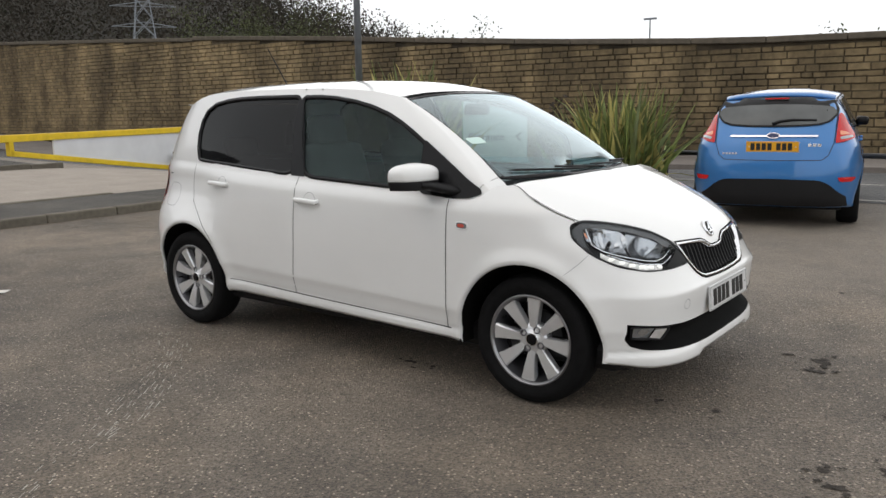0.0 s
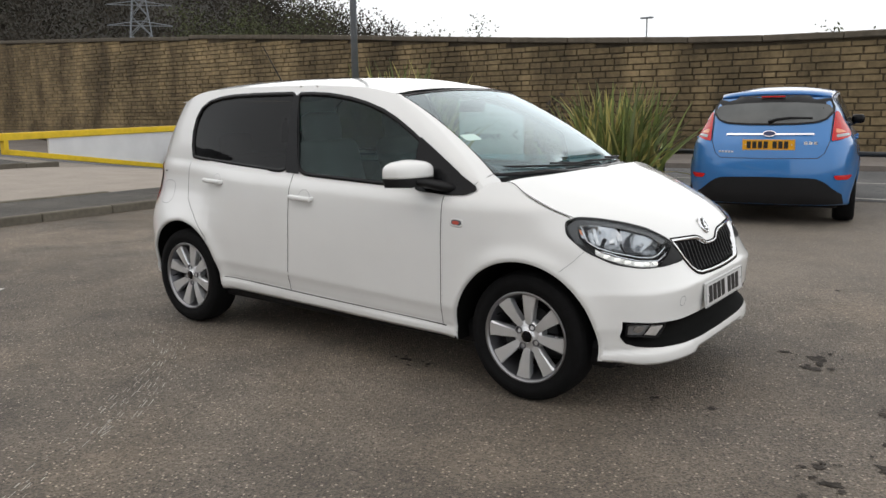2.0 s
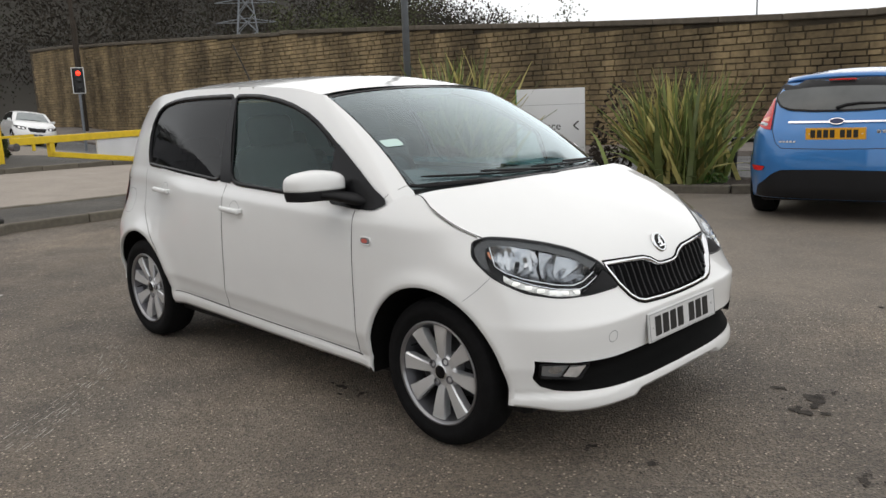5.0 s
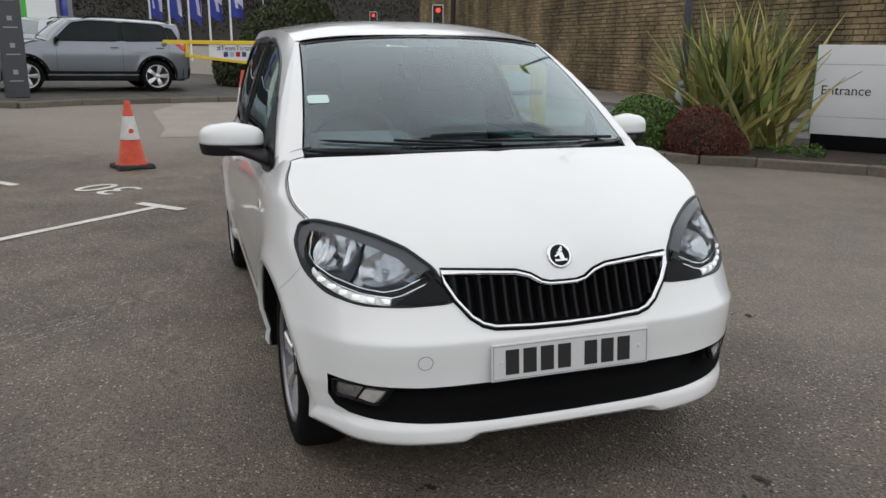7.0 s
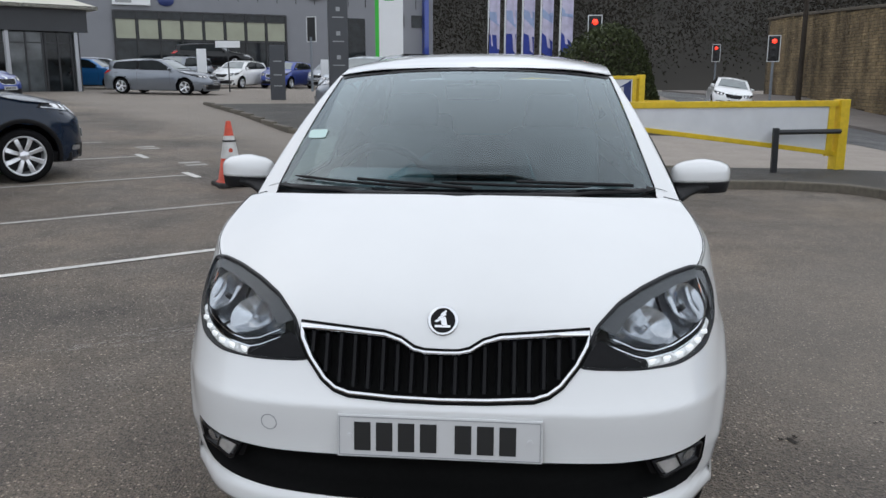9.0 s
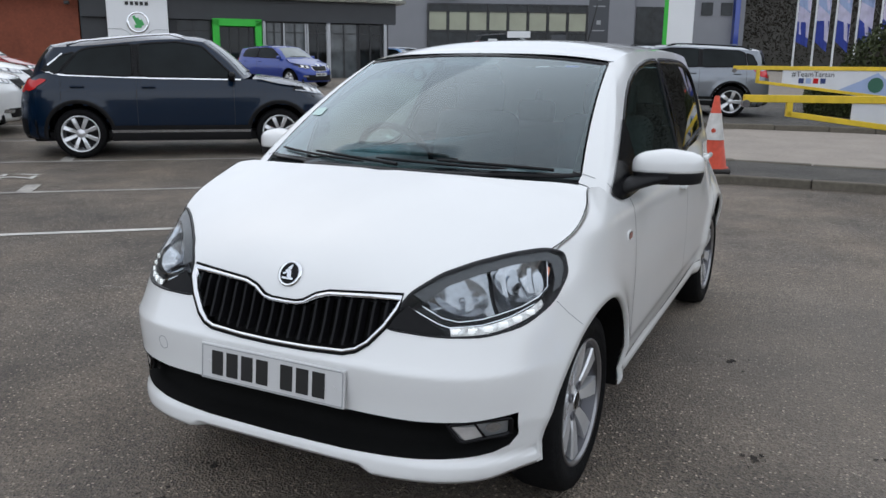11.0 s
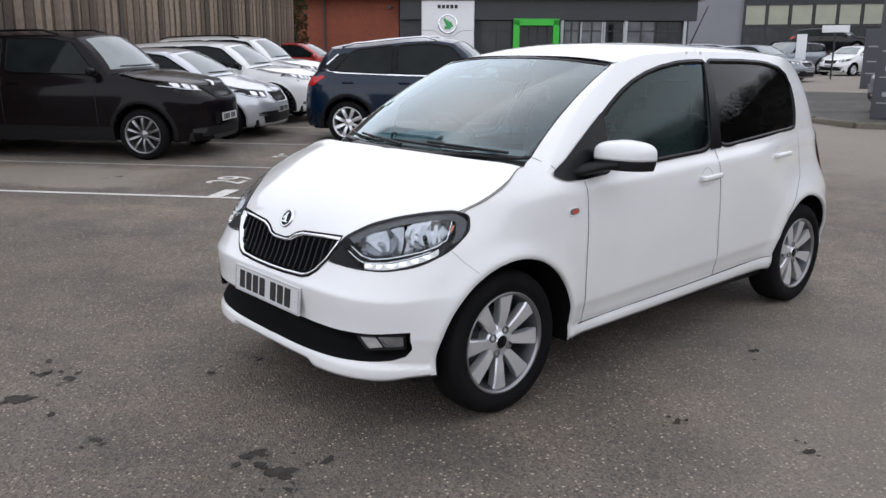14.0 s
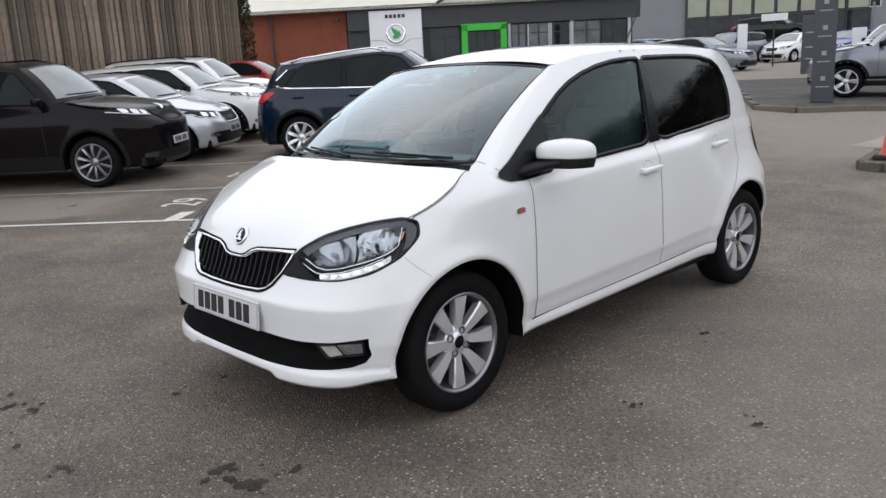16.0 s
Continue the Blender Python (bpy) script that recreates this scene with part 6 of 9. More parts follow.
def stones(x0, x1, singles):
    """Coursed stones on the face of the wall between x0 and x1."""
    out_v, out_f = [], []
    z = -0.75
    row = 0
    while z < 5.4:
        h = (0.155, 0.13, 0.17, 0.145)[row % 4] * (1.0 if row % 5 else 1.12)
        x = x0 + rs.uniform(-0.3, 0)
        while x < x1:
            w = rs.uniform(0.24, 0.62)
            cx = x + w / 2
            if z + h * 0.4 > ground_z(cx, WY) + 0.1 and z + h < WALL_TOP(cx) - 0.13:
                d = rs.uniform(0.012, 0.05)
                b = 0.014
                a0, a1, c0, c1 = x + 0.008, x + w - 0.008, z + 0.006, z + h - 0.006
                v = [(a0, WY + 0.01, c0), (a1, WY + 0.01, c0), (a1, WY + 0.01, c1), (a0, WY + 0.01, c1),
                     (a0 + b, WY - d, c0 + b), (a1 - b, WY - d, c0 + b), (a1 - b, WY - d * rs.uniform(0.6, 1.2), c1 - b), (a0 + b, WY - d * rs.uniform(0.6, 1.2), c1 - b)]
                f = [(4, 5, 6, 7), (0, 1, 5, 4), (1, 2, 6, 5), (2, 3, 7, 6), (3, 0, 4, 7)]
                if singles and len(wall.children) < 420 and -19 < x < -6.0 and z > 0.9:
                    put_mesh("stone", v, f, STONE, wall, False)
                else:
                    n = len(out_v)
                    out_v += v
                    out_f += [tuple(i + n for i in q) for q in f]
            x += w
        z += h
        row += 1
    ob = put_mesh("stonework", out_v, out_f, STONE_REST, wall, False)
    ob["kind"] = "stuff"


stones(-51.5, 27.0, True)


# ---- the other cars ----
def make_spec(nose, tail, axle, r, W, H, belt, hood_f, cowl, rtop, rrear, hatch, clear=0.22, cell=0.05, belt_rear=0.05, rear_lean=0.12, roof_drop=0.07, arch=None, flare=0.02, round_=(3.4, 3.0), ye=0.70):
    (hx, hz), (cx, cz) = hood_f, cowl
    zr = H - 0.012
    arch = arch or r + 0.07
    return dict(
        axle=axle, wheel=r, arch=arch, arch_low=(clear + 0.02,) * 4, width_max=W, cell=cell, flare=flare, round=round_, front_from=axle - 0.3, rear_from=-axle + 0.25,
        nose=[(clear - 0.03, nose - 0.09), (clear + 0.04, nose - 0.015), (clear + 0.2, nose), (hz - 0.22, nose - 0.02), (hz - 0.06, hx + 0.035), (hz + 0.06, hx - 0.08), (belt + 0.2, cx)],
        tail=[(clear - 0.03, tail + 0.1), (clear + 0.08, tail + 0.01), (clear + 0.3, tail), (belt - 0.15, tail + 0.04), (belt + 0.1, tail + rear_lean)],
        width=[(clear - 0.03, W * 0.93), (clear + 0.06, W * 0.955), (clear + 0.12, W * 0.96), (clear + 0.25, W * 0.985), (belt - 0.3, W), (belt - 0.14, W * 0.985), (belt - 0.04, W * 0.93), (belt + 0.06, W * 0.87), (belt + 0.2, W * 0.75)],
        plan=[(tail, 0.985), (0, 1.0), (nose, 1.0)],
        top_edge=[(tail - 0.1, belt + belt_rear), (-axle, belt + belt_rear * 0.8), (cx - 0.35, belt), (cx - 0.1, belt + 0.02), (cx + 0.05, cz - 0.03), (axle, (cz + hz) / 2 - 0.005), (hx - 0.12, hz + 0.005), (hx + 0.05, hz - 0.05)],
        bottom=[(tail, clear + 0.03), (-0.9, clear), (0.9, clear), (nose, clear)],
        hood=[(cx - 0.25, cz + 0.03), (cx + 0.05, cz), (axle, (cz + hz) / 2 + 0.055), (hx - 0.14, hz + 0.04), (hx, hz), (hx + 0.06, hz - 0.05)],
        hood_rear=(cx + 0.05, cx - 0.03), rim_y=W * 0.8,
        screen_base=(cx, cz + 0.005), screen_top=(rtop + 0.05, H - 0.07), pillar_base=cx - 0.14, corner_top=rtop - 0.03,
        roof=[(hatch - 0.05, H - roof_drop - 0.07), (rrear, H - roof_drop), ((rrear + rtop) / 2 + 0.1, zr), (rtop - 0.15, H - 0.032), (rtop + 0.05, H - 0.07)],
        roof_edge_y=[(hatch, W * ye * 0.95), (0, W * ye), (rtop, W * ye)],
        roof_edge_z=[(hatch, H - roof_drop - 0.09), (rrear + 0.3, H - roof_drop - 0.045), (0, H - 0.065), (rtop - 0.03, H - 0.10)],
        hatch_corner=(tail + 0.28, hatch + 0.14), hatch_top=hatch,
    )


def build_car(name, spec, paint, m, label, group="", wheels=(ALLOY, 5, (0.03, 0.045)), suv=False, plate_front=PLATE_WHITE, plate_rear=PLATE_YELLOW, chrome_line=False, full=False, rails=False, dark_trim=False):
    sh = Shape(spec)
    ob = thing(name, label, "car", m, group)
    s, W = spec, spec["width_max"]
    nose, tail = max(v for _, v in s["nose"]), min(v for _, v in s["tail"])
    (cx, cz) = s["screen_base"]
    belt = sh.ztop(0.0)
    H = max(v for _, v in s["roof"])
    fr, rear = sh.view(0), sh.view(2)

    def region(tag, x, y, z):
        if in_arch(s, x, y, z) and z < s["wheel"] + s["arch"] + 0.02:
            return None
        if tag == "hood":
            return "bonnet"
        if tag == "roof":
            return "roof"
        return "body"

    sh.panels(region, paint, ob)
    rt = s["corner_top"]
    he = s["hatch_corner"]
    top = lambda x: sh.ze(min(max(x, he[1]), rt)) - 0.05
    xa = cx - 0.22
    xm = (xa + he[0]) / 2 - 0.02
    for side in (1, -1):
        v = sh.view(side)
        z0 = belt + 0.035
        zc = lambda x: sh.ztop(x) + 0.035
        wins = [[(xm + 0.05, zc(xm)), (xa - 0.02, zc(xa) + 0.0), (xa - 0.12, zc(xa) + 0.07), (rt - 0.02, top(rt) - 0.02), (rt - 0.35, top(rt - 0.35)), (xm + 0.05, top(xm))],
                [(he[0] + 0.36, zc(he[0]) + 0.005), (xm - 0.05, zc(xm)), (xm - 0.05, top(xm)), (he[1] + 0.42, top(he[1] + 0.42)), (he[1] + 0.30, top(he[1] + 0.3) - 0.04)],
                ]
        if suv:
            wins.append([(he[0] + 0.12, zc(he[0]) + 0.05), (he[0] + 0.30, zc(he[0]) + 0.005), (he[1] + 0.25, top(he[1] + 0.2) - 0.04), (he[1] + 0.12, top(he[1]) - 0.06)])
        # the pillars between the windows are black
        xs_ = np.linspace(rt - 0.06, he[1] + 0.34, 15)
        xb_ = np.linspace(xa - 0.06, he[0] + 0.40, 15)
        sh.strip("pillar_trim", [(a, top(a) + 0.012) for a in xs_], [(a, zc(a) - 0.012) for a in xb_], v, BLACK_TRIM, ob, 0.001, 10)
        for w in wins:
            o = rounded(w, 3, 0.10)
            sh.patch("side_window", o, v, GLASS_FAR, ob, 0.012, (1, 0.85, 0.65, 0.4, 0.2))
            sh.ring("window_seal", grown(o, 0.022), grown(o, -0.004), v, BLACK_TRIM, ob, 0.013, 0.014)
        if chrome_line:
            sh.seam("chrome_strip", [(xa + 0.05, zc(xa) - 0.03), (xm, zc(xm) - 0.028), (he[0] + 0.36, zc(he[0]) - 0.022), (he[0] + 0.1, zc(he[0]) + 0.03), (he[1] + 0.10, top(he[1]) - 0.03)], v, ob, 0.02, CHROME, False, 0.007)
        for x in (xa - 0.05, xm, he[0] + 0.34):
            sh.seam("door_gap", [(x, belt - 0.02), (x, s["wheel"] + 0.05 if abs(abs(x) - s["axle"]) > s["arch"] + 0.05 else belt - 0.3)], v, ob, 0.006)
        for x in (xm + 0.16, he[0] + 0.55):
            bm = bmesh.new()
            box(bm, (0.18, 0.03, 0.03), Matrix.Translation(sh.on(v, x, belt - 0.10, 0.015)), 0.01)
            part("door_handle", bm, paint, ob)
        for ax in (s["axle"], -s["axle"]):
            arch_trim(sh, ax, side, BLACK_PLASTIC if suv else paint, ob, 0.055 if suv else 0.03, 0.006)
            wheel(ob, ax, side * (W - 0.115), s["wheel"], s["wheel"], 0.21, side, wheels[2], wheels[0], s["wheel"] * (0.72 if suv else 0.68), wheels[1], False)
        if suv:
            sh.strip("sill_cladding", [(a, s["wheel"] + 0.11) for a in np.linspace(s["axle"] - s["arch"], -s["axle"] + s["arch"], 16)], [(a, sh.zbot(a) + 0.005) for a in np.linspace(s["axle"] - s["arch"], -s["axle"] + s["arch"], 16)], v, BLACK_PLASTIC, ob, 0.006, 5)
            if not dark_trim:
                sh.seam("sill_strip", [(s["axle"] - s["arch"], s["wheel"] + 0.03), (-s["axle"] + s["arch"], s["wheel"] + 0.03)], v, ob, 0.035, REFLECTOR, False, 0.010)
        if rails:
            pts = [(x, side * sh.ye(min(max(x, he[1]), rt)) * 0.97, sh.ze(min(max(x, he[1]), rt)) + 0.065 - (0.05 if i in (0, 8) else 0)) for i, x in enumerate(np.linspace(rt - 0.25, he[1] + 0.15, 9))]
            v_, f_ = swept(pts, 0.016, 6)
            put_mesh("roof_rail", v_, f_, CHROME if chrome_line else BLACK_TRIM, ob)
        # mirror
        bm = bmesh.new()
        p = sh.on(v, cx - 0.30, belt + 0.04, 0.085)
        box(bm, (0.10, 0.15, 0.115), Matrix.Translation(p), 0.04, 3)
        box(bm, (0.06, 0.14, 0.05), Matrix.Translation(p + Vector((0.02, -side * 0.1, -0.05))), 0.01)
        part("door_mirror", bm, BLACK_TRIM if suv or full else paint, ob, smooth=True)
        # lamps
        (hx, hz) = s["hood"][-2]
        if suv:
            lamp = [(0.45, -0.030), (0.70, 0.012), (0.95, 0.046), (0.985, 0.030), (0.93, -0.022), (0.72, -0.075), (0.47, -0.100)]
            cells = (((0.55, -0.052), 0.050), ((0.67, -0.030), 0.050), ((0.79, -0.008), 0.042))
        else:
            lamp = [(0.46, -0.012), (0.70, 0.018), (0.90, 0.030), (0.95, 0.0), (0.86, -0.085), (0.66, -0.125), (0.50, -0.115)]
            cells = (((0.59, -0.062), 0.055), ((0.745, -0.040), 0.052))
        lamp = rounded([(side * W * a, hz + b) for a, b in lamp], 3, 0.12)
        lp = sh.patch("headlamp", lamp, fr, LAMP_BLACK, ob, 0.006, (1, 0.7, 0.35))
        for (ca, cb), cr in cells:
            sh.patch("lamp_reflector", rounded([(side * W * (ca - cr * 0.95), hz + cb + cr * 0.45), (side * W * (ca + cr * 0.95), hz + cb + cr * 0.8), (side * W * (ca + cr * 0.85), hz + cb - cr * 0.55), (side * W * (ca - cr * 0.85), hz + cb - cr * 0.8)], 3, 0.2), fr, FOG_FACET, lp, 0.010, (1, 0.5))
        low = [(side * W * a, hz + b) for a, b in (((0.49, -0.093), (0.72, -0.066), (0.92, -0.014)) if suv else ((0.53, -0.110), (0.68, -0.112), (0.86, -0.070)))]
        sh.seam("light_line", low, fr, lp, 0.012, REFLECTOR, False, 0.011)
        tz = belt - 0.02
        sh.patch("tail_lamp", rounded([(side * W * 0.62, tz), (side * W * 0.86, tz + 0.02), (side * W * 0.88, tz - 0.13), (side * W * 0.66, tz - 0.17)], 3, 0.2), rear, LAMP_RED, ob, 0.006, (1, 0.6))
        sv = sh.patch("tail_lamp", rounded([(tail + 0.14, tz + 0.02), (tail + 0.34, tz - 0.01), (tail + 0.27, tz - 0.10), (tail + 0.13, tz - 0.14)], 3, 0.2), v, LAMP_RED, ob, 0.006, (1, 0.6))
        sh.patch("fog_lamp", rounded([(side * W * 0.6, 0.42), (side * W * 0.78, 0.43), (side * W * 0.78, 0.37), (side * W * 0.62, 0.36)], 3, 0.2), fr, DARK_PLASTIC if dark_trim else REFLECTOR, ob, 0.008, (1, 0.6))
    # screens
    k = np.linspace(-1, 1, 15)
    y0, y1 = sh.belt[0][1], s["roof_edge_y"][-1][1]
    sh.strip("windscreen", [(a * W * 0.58, s["screen_top"][1] - 0.02 - 0.03 * a * a) for a in k], [(a * W * 0.74, cz + 0.03 - 0.015 * a * a) for a in k], fr, GLASS_SCREEN_SKY, ob, 0.003, 8)
    wiper_line = [sh.on(fr, a * W * 0.6, cz + 0.05, 0.012) for a in (-0.9, -0.4, 0.1, 0.6)]
    v_, f_ = swept(wiper_line, [0.006, 0.009, 0.009, 0.006], 6)
    put_mesh("wiper", v_, f_, BLACK_PLASTIC, ob)
    sh.patch("bonnet_badge", [(0.05 * math.cos(q), s["hood"][-2][1] - 0.005 + 0.05 * math.sin(q)) for q in np.linspace(0, 2 * math.pi, 14, endpoint=False)], fr, CHROME, ob, 0.012, (1, 0.5))
    zt = sh.roof(s["hatch_top"]) - 0.03
    sh.strip("rear_screen", [(a * W * 0.60, zt - 0.03 * a * a) for a in k], [(a * W * 0.70, belt + 0.10) for a in k], rear, GLASS_FAR, ob, 0.004, 8)
    # nose
    (hx, hz) = s["hood"][-2]
    g = rounded([(-W * 0.42, hz - 0.03), (0, hz - 0.045), (W * 0.42, hz - 0.03), (W * 0.36, hz - 0.15), (W * 0.30, hz - 0.20), (0, hz - 0.21), (-W * 0.30, hz - 0.20), (-W * 0.36, hz - 0.15)], 3, 0.15)
    sh.patch("grille", g, fr, BLACK_TRIM, ob, 0.004, (1, 0.6, 0.25))
    sh.ring("grille_frame", grown(g, 0.010), grown(g, -0.004), fr, BLACK_TRIM if dark_trim else CHROME, ob, 0.012, 0.014)
    for i in range(-8, 9):
        yb = W * 0.042 * i
        zs = [b for b in np.linspace(hz - 0.21, hz - 0.02, 30) if inside(grown(g, -0.008), yb, b)]
        if len(zs) > 3:
            v_, f_ = swept([sh.on(fr, yb, zs[0], 0.008), sh.on(fr, yb, zs[-1], 0.008)], 0.005, 4)
            put_mesh("grille_slat", v_, f_, DARK_PLASTIC, ob)
    clear = s["bottom"][1][1]
    sh.strip("lower_intake", [(a * W * 0.72, 0.44) for a in k], [(a * W * 0.66, clear + 0.06) for a in k], fr, BLACK_PLASTIC, ob, 0.005, 4)
    if suv:
        sh.strip("skid_plate", [(a * W * 0.5, clear + 0.07) for a in k], [(a * W * 0.44, clear + 0.01) for a in k], fr, DARK_PLASTIC if dark_trim else REFLECTOR, ob, 0.012, 2)
        sh.strip("rear_cladding", [(a * W * 0.9, 0.52) for a in k], [(a * W * 0.86, clear + 0.03) for a in k], rear, BLACK_PLASTIC, ob, 0.006, 4)
    p = sh.on(fr, 0, 0.46, 0.012)
    number_plate(ob, pose(p.x, 0, 0.46 if not suv else 0.55, 0, -4, 0), plate_front)
    p = sh.on(rear, 0, belt - 0.18, 0.012)
    number_plate(ob, pose(p.x, 0, belt - 0.18, 0, 0, 180), plate_rear)
    bm = bmesh.new()
    box(bm, ((nose - tail) * 0.9, W * 1.6, 0.14), pose((nose + tail) / 2, 0, clear + 0.06), 0.03)
    part("underbody", bm, BLACK_PLASTIC, ob)
    return ob, sh


SUV = make_spec(2.24, -2.30, 1.375, 0.355, 0.925, 1.65, 1.08, (2.02, 0.98), (1.02, 1.14), 0.42, -1.75, -2.05, 0.25, roof_drop=0.06, rear_lean=0.16, ye=0.72)
CROSS = make_spec(2.10, -2.13, 1.325, 0.335, 0.895, 1.55, 1.02, (1.92, 0.92), (0.98, 1.07), 0.35, -1.6, -1.9, 0.23, roof_drop=0.06, rear_lean=0.14, ye=0.71)
BIG = make_spec(2.26, -2.32, 1.385, 0.35, 0.93, 1.735, 1.12, (2.02, 1.02), (1.02, 1.19), 0.42, -1.75, -2.05, 0.25, roof_drop=0.06, rear_lean=0.16, ye=0.72)
TALL = make_spec(2.12, -2.15, 1.325, 0.335, 0.9, 1.665, 1.05, (1.92, 0.94), (0.98, 1.10), 0.35, -1.45, -1.74, 0.23, roof_drop=0.12, rear_lean=0.22, ye=0.72)
HATCH = make_spec(1.98, -2.0, 1.235, 0.30, 0.865, 1.467, 0.96, (1.82, 0.78), (0.98, 1.0), 0.28, -1.35, -1.72, 0.19, roof_drop=0.075, rear_lean=0.2)
ESTATE = make_spec(2.38, -2.46, 1.42, 0.325, 0.93, 1.475, 0.96, (2.18, 0.80), (1.05, 1.0), 0.30, -1.9, -2.2, 0.17, roof_drop=0.10, rear_lean=0.3)


def at(x, y, heading, lift=0.0):
    """A car's pose on the sloping ground; heading in degrees from +x."""
    h = radians(heading)
    fx, fy = math.cos(h), math.sin(h)
    zf, zb = ground_z(x + fx * 1.3, y + fy * 1.3), ground_z(x - fx * 1.3, y - fy * 1.3)
    zl, zr_ = ground_z(x - fy * 0.75, y + fx * 0.75), ground_z(x + fy * 0.75, y - fx * 0.75)
    return pose(x, y, (zf + zb) / 2 + lift, math.degrees(math.atan2(zl - zr_, 1.5)), -math.degrees(math.atan2(zf - zb, 2.6)), heading)


F_HEAD = math.degrees(math.atan2(F_DIR[1], F_DIR[0]))


def parked(s, f_centre, heading):
    x, y = bay(s, f_centre)
    return at(x, y, heading)


ALLOY5 = (ALLOY, 5, (0.03, 0.05))
build_car("parked_suv", BIG, PAINT_BROWNBLACK, parked(3.62, -1.3 - 2.24, F_HEAD), "brown-black family SUV with dark alloy wheels, parked in a bay", "parked cars", (ALLOY_MACHINED, 10, (0.010, 0.022)), True, rails=True, dark_trim=True)
build_car("parked_hatchback", HATCH, PAINT_SILVER, parked(5.95, -1.25 - 1.98, F_HEAD), "silver hatchback parked nose-out between larger cars", "parked cars")
build_car("parked_crossover", CROSS, PAINT_WHITE, parked(8.3, -1.2 - 2.1, F_HEAD), "white crossover with swept-back headlamps, parked in a row", "parked cars", ALLOY5, True)
build_car("parked_suv", SUV, PAINT_WHITE, parked(10.7, -1.5 - 2.24, F_HEAD), "white SUV with roof rails, parked beside the board fence", "parked cars", ALLOY5, True, rails=True)
build_car("parked_hatchback", HATCH, PAINT_RED, parked(19.0, -5.0, F_HEAD), "red hatchback parked in front of the brick wall", "parked cars")
build_car("parked_crossover", TALL, PAINT_NAVY, parked(5.75, 1.5, F_HEAD), "dark blue crossover with a chrome window line, parked in a bay", "parked cars", (ALLOY, 8, (0.022, 0.03)), True, chrome_line=True, rails=True)
build_car("display_suv", SUV, PAINT_GREY, at(-16.95, -2.75, -75, 0.03), "steel-grey SUV displayed on the tarmac island", "parked cars", ALLOY5, True, rails=True)


# ---- the blue hatchback beyond the white car ----
BLUE_SPEC = make_spec(1.99, -1.96, 1.245, 0.305, 0.862, 1.495, 0.985, (1.80, 0.80), (1.0, 1.0), 0.25, -1.2, -1.60, 0.2, 0.028, rear_lean=0.16, roof_drop=0.075, ye=0.68, belt_rear=0.10)
blue, bsh = build_car("blue_hatchback", BLUE_SPEC, PAINT_BLUE, Matrix.Identity(4), "bright blue hatchback seen from behind, parked beside the planting bed", "", ALLOY5, full=True)
for o in list(blue.children):
    if o.name.startswith(("tail_lamp", "rear_screen", "number_plate")):
        for c in list(o.children):
            bpy.data.objects.remove(c)
        bpy.data.objects.remove(o)
rv = bsh.view(2)
# a wide dark band of glass under a body-coloured spoiler
RW = rounded([(-0.55, 1.345), (-0.28, 1.365), (0, 1.37), (0.28, 1.365), (0.55, 1.345), (0.605, 1.24), (0.60, 1.185), (0.54, 1.11), (0.44, 1.075), (0.25, 1.062), (0, 1.058), (-0.25, 1.062), (-0.44, 1.075), (-0.54, 1.11), (-0.60, 1.185), (-0.605, 1.24)], 3, 0.25)
bsh.patch("rear_screen", RW, rv, BLACK_PLASTIC, blue, 0.010)
RG = rounded([(-0.55, 1.262), (-0.3, 1.285), (0, 1.292), (0.3, 1.285), (0.55, 1.262), (0.585, 1.20), (0.52, 1.118), (0.42, 1.090), (0.2, 1.078), (0, 1.075), (-0.2, 1.078), (-0.42, 1.090), (-0.52, 1.118), (-0.585, 1.20)], 3, 0.25)
bsh.patch("rear_glass", RG, rv, GLASS_REAR_SKY, blue, 0.013)
verts, faces = [], []
for a in np.linspace(-1, 1, 21):
    root = bsh.on(rv, a * 0.56, 1.385 - 0.03 * abs(a) ** 3, 0.0)
    z = 1.405 - 0.035 * abs(a) ** 2.6
    verts += [(root.x + 0.16, a * 0.55, z + 0.03), (root.x + 0.02, a * 0.57, z + 0.024), (root.x - 0.085, a * 0.56, z - 0.004), (root.x - 0.085, a * 0.56, z - 0.022), (root.x + 0.03, a * 0.57, z - 0.04)]
for i in range(20):
    faces += [(i * 5 + j, i * 5 + j + 1, i * 5 + 6 + j, i * 5 + 5 + j) for j in range(4)]
spoiler = put_mesh("roof_spoiler", verts, faces, PAINT_BLUE, blue)
bm = bmesh.new()
box(bm, (0.02, 0.24, 0.016), Matrix.Translation(bsh.on(rv, 0, 1.345, 0.02)), 0.004)
part("brake_light", bm, LAMP_RED, spoiler)
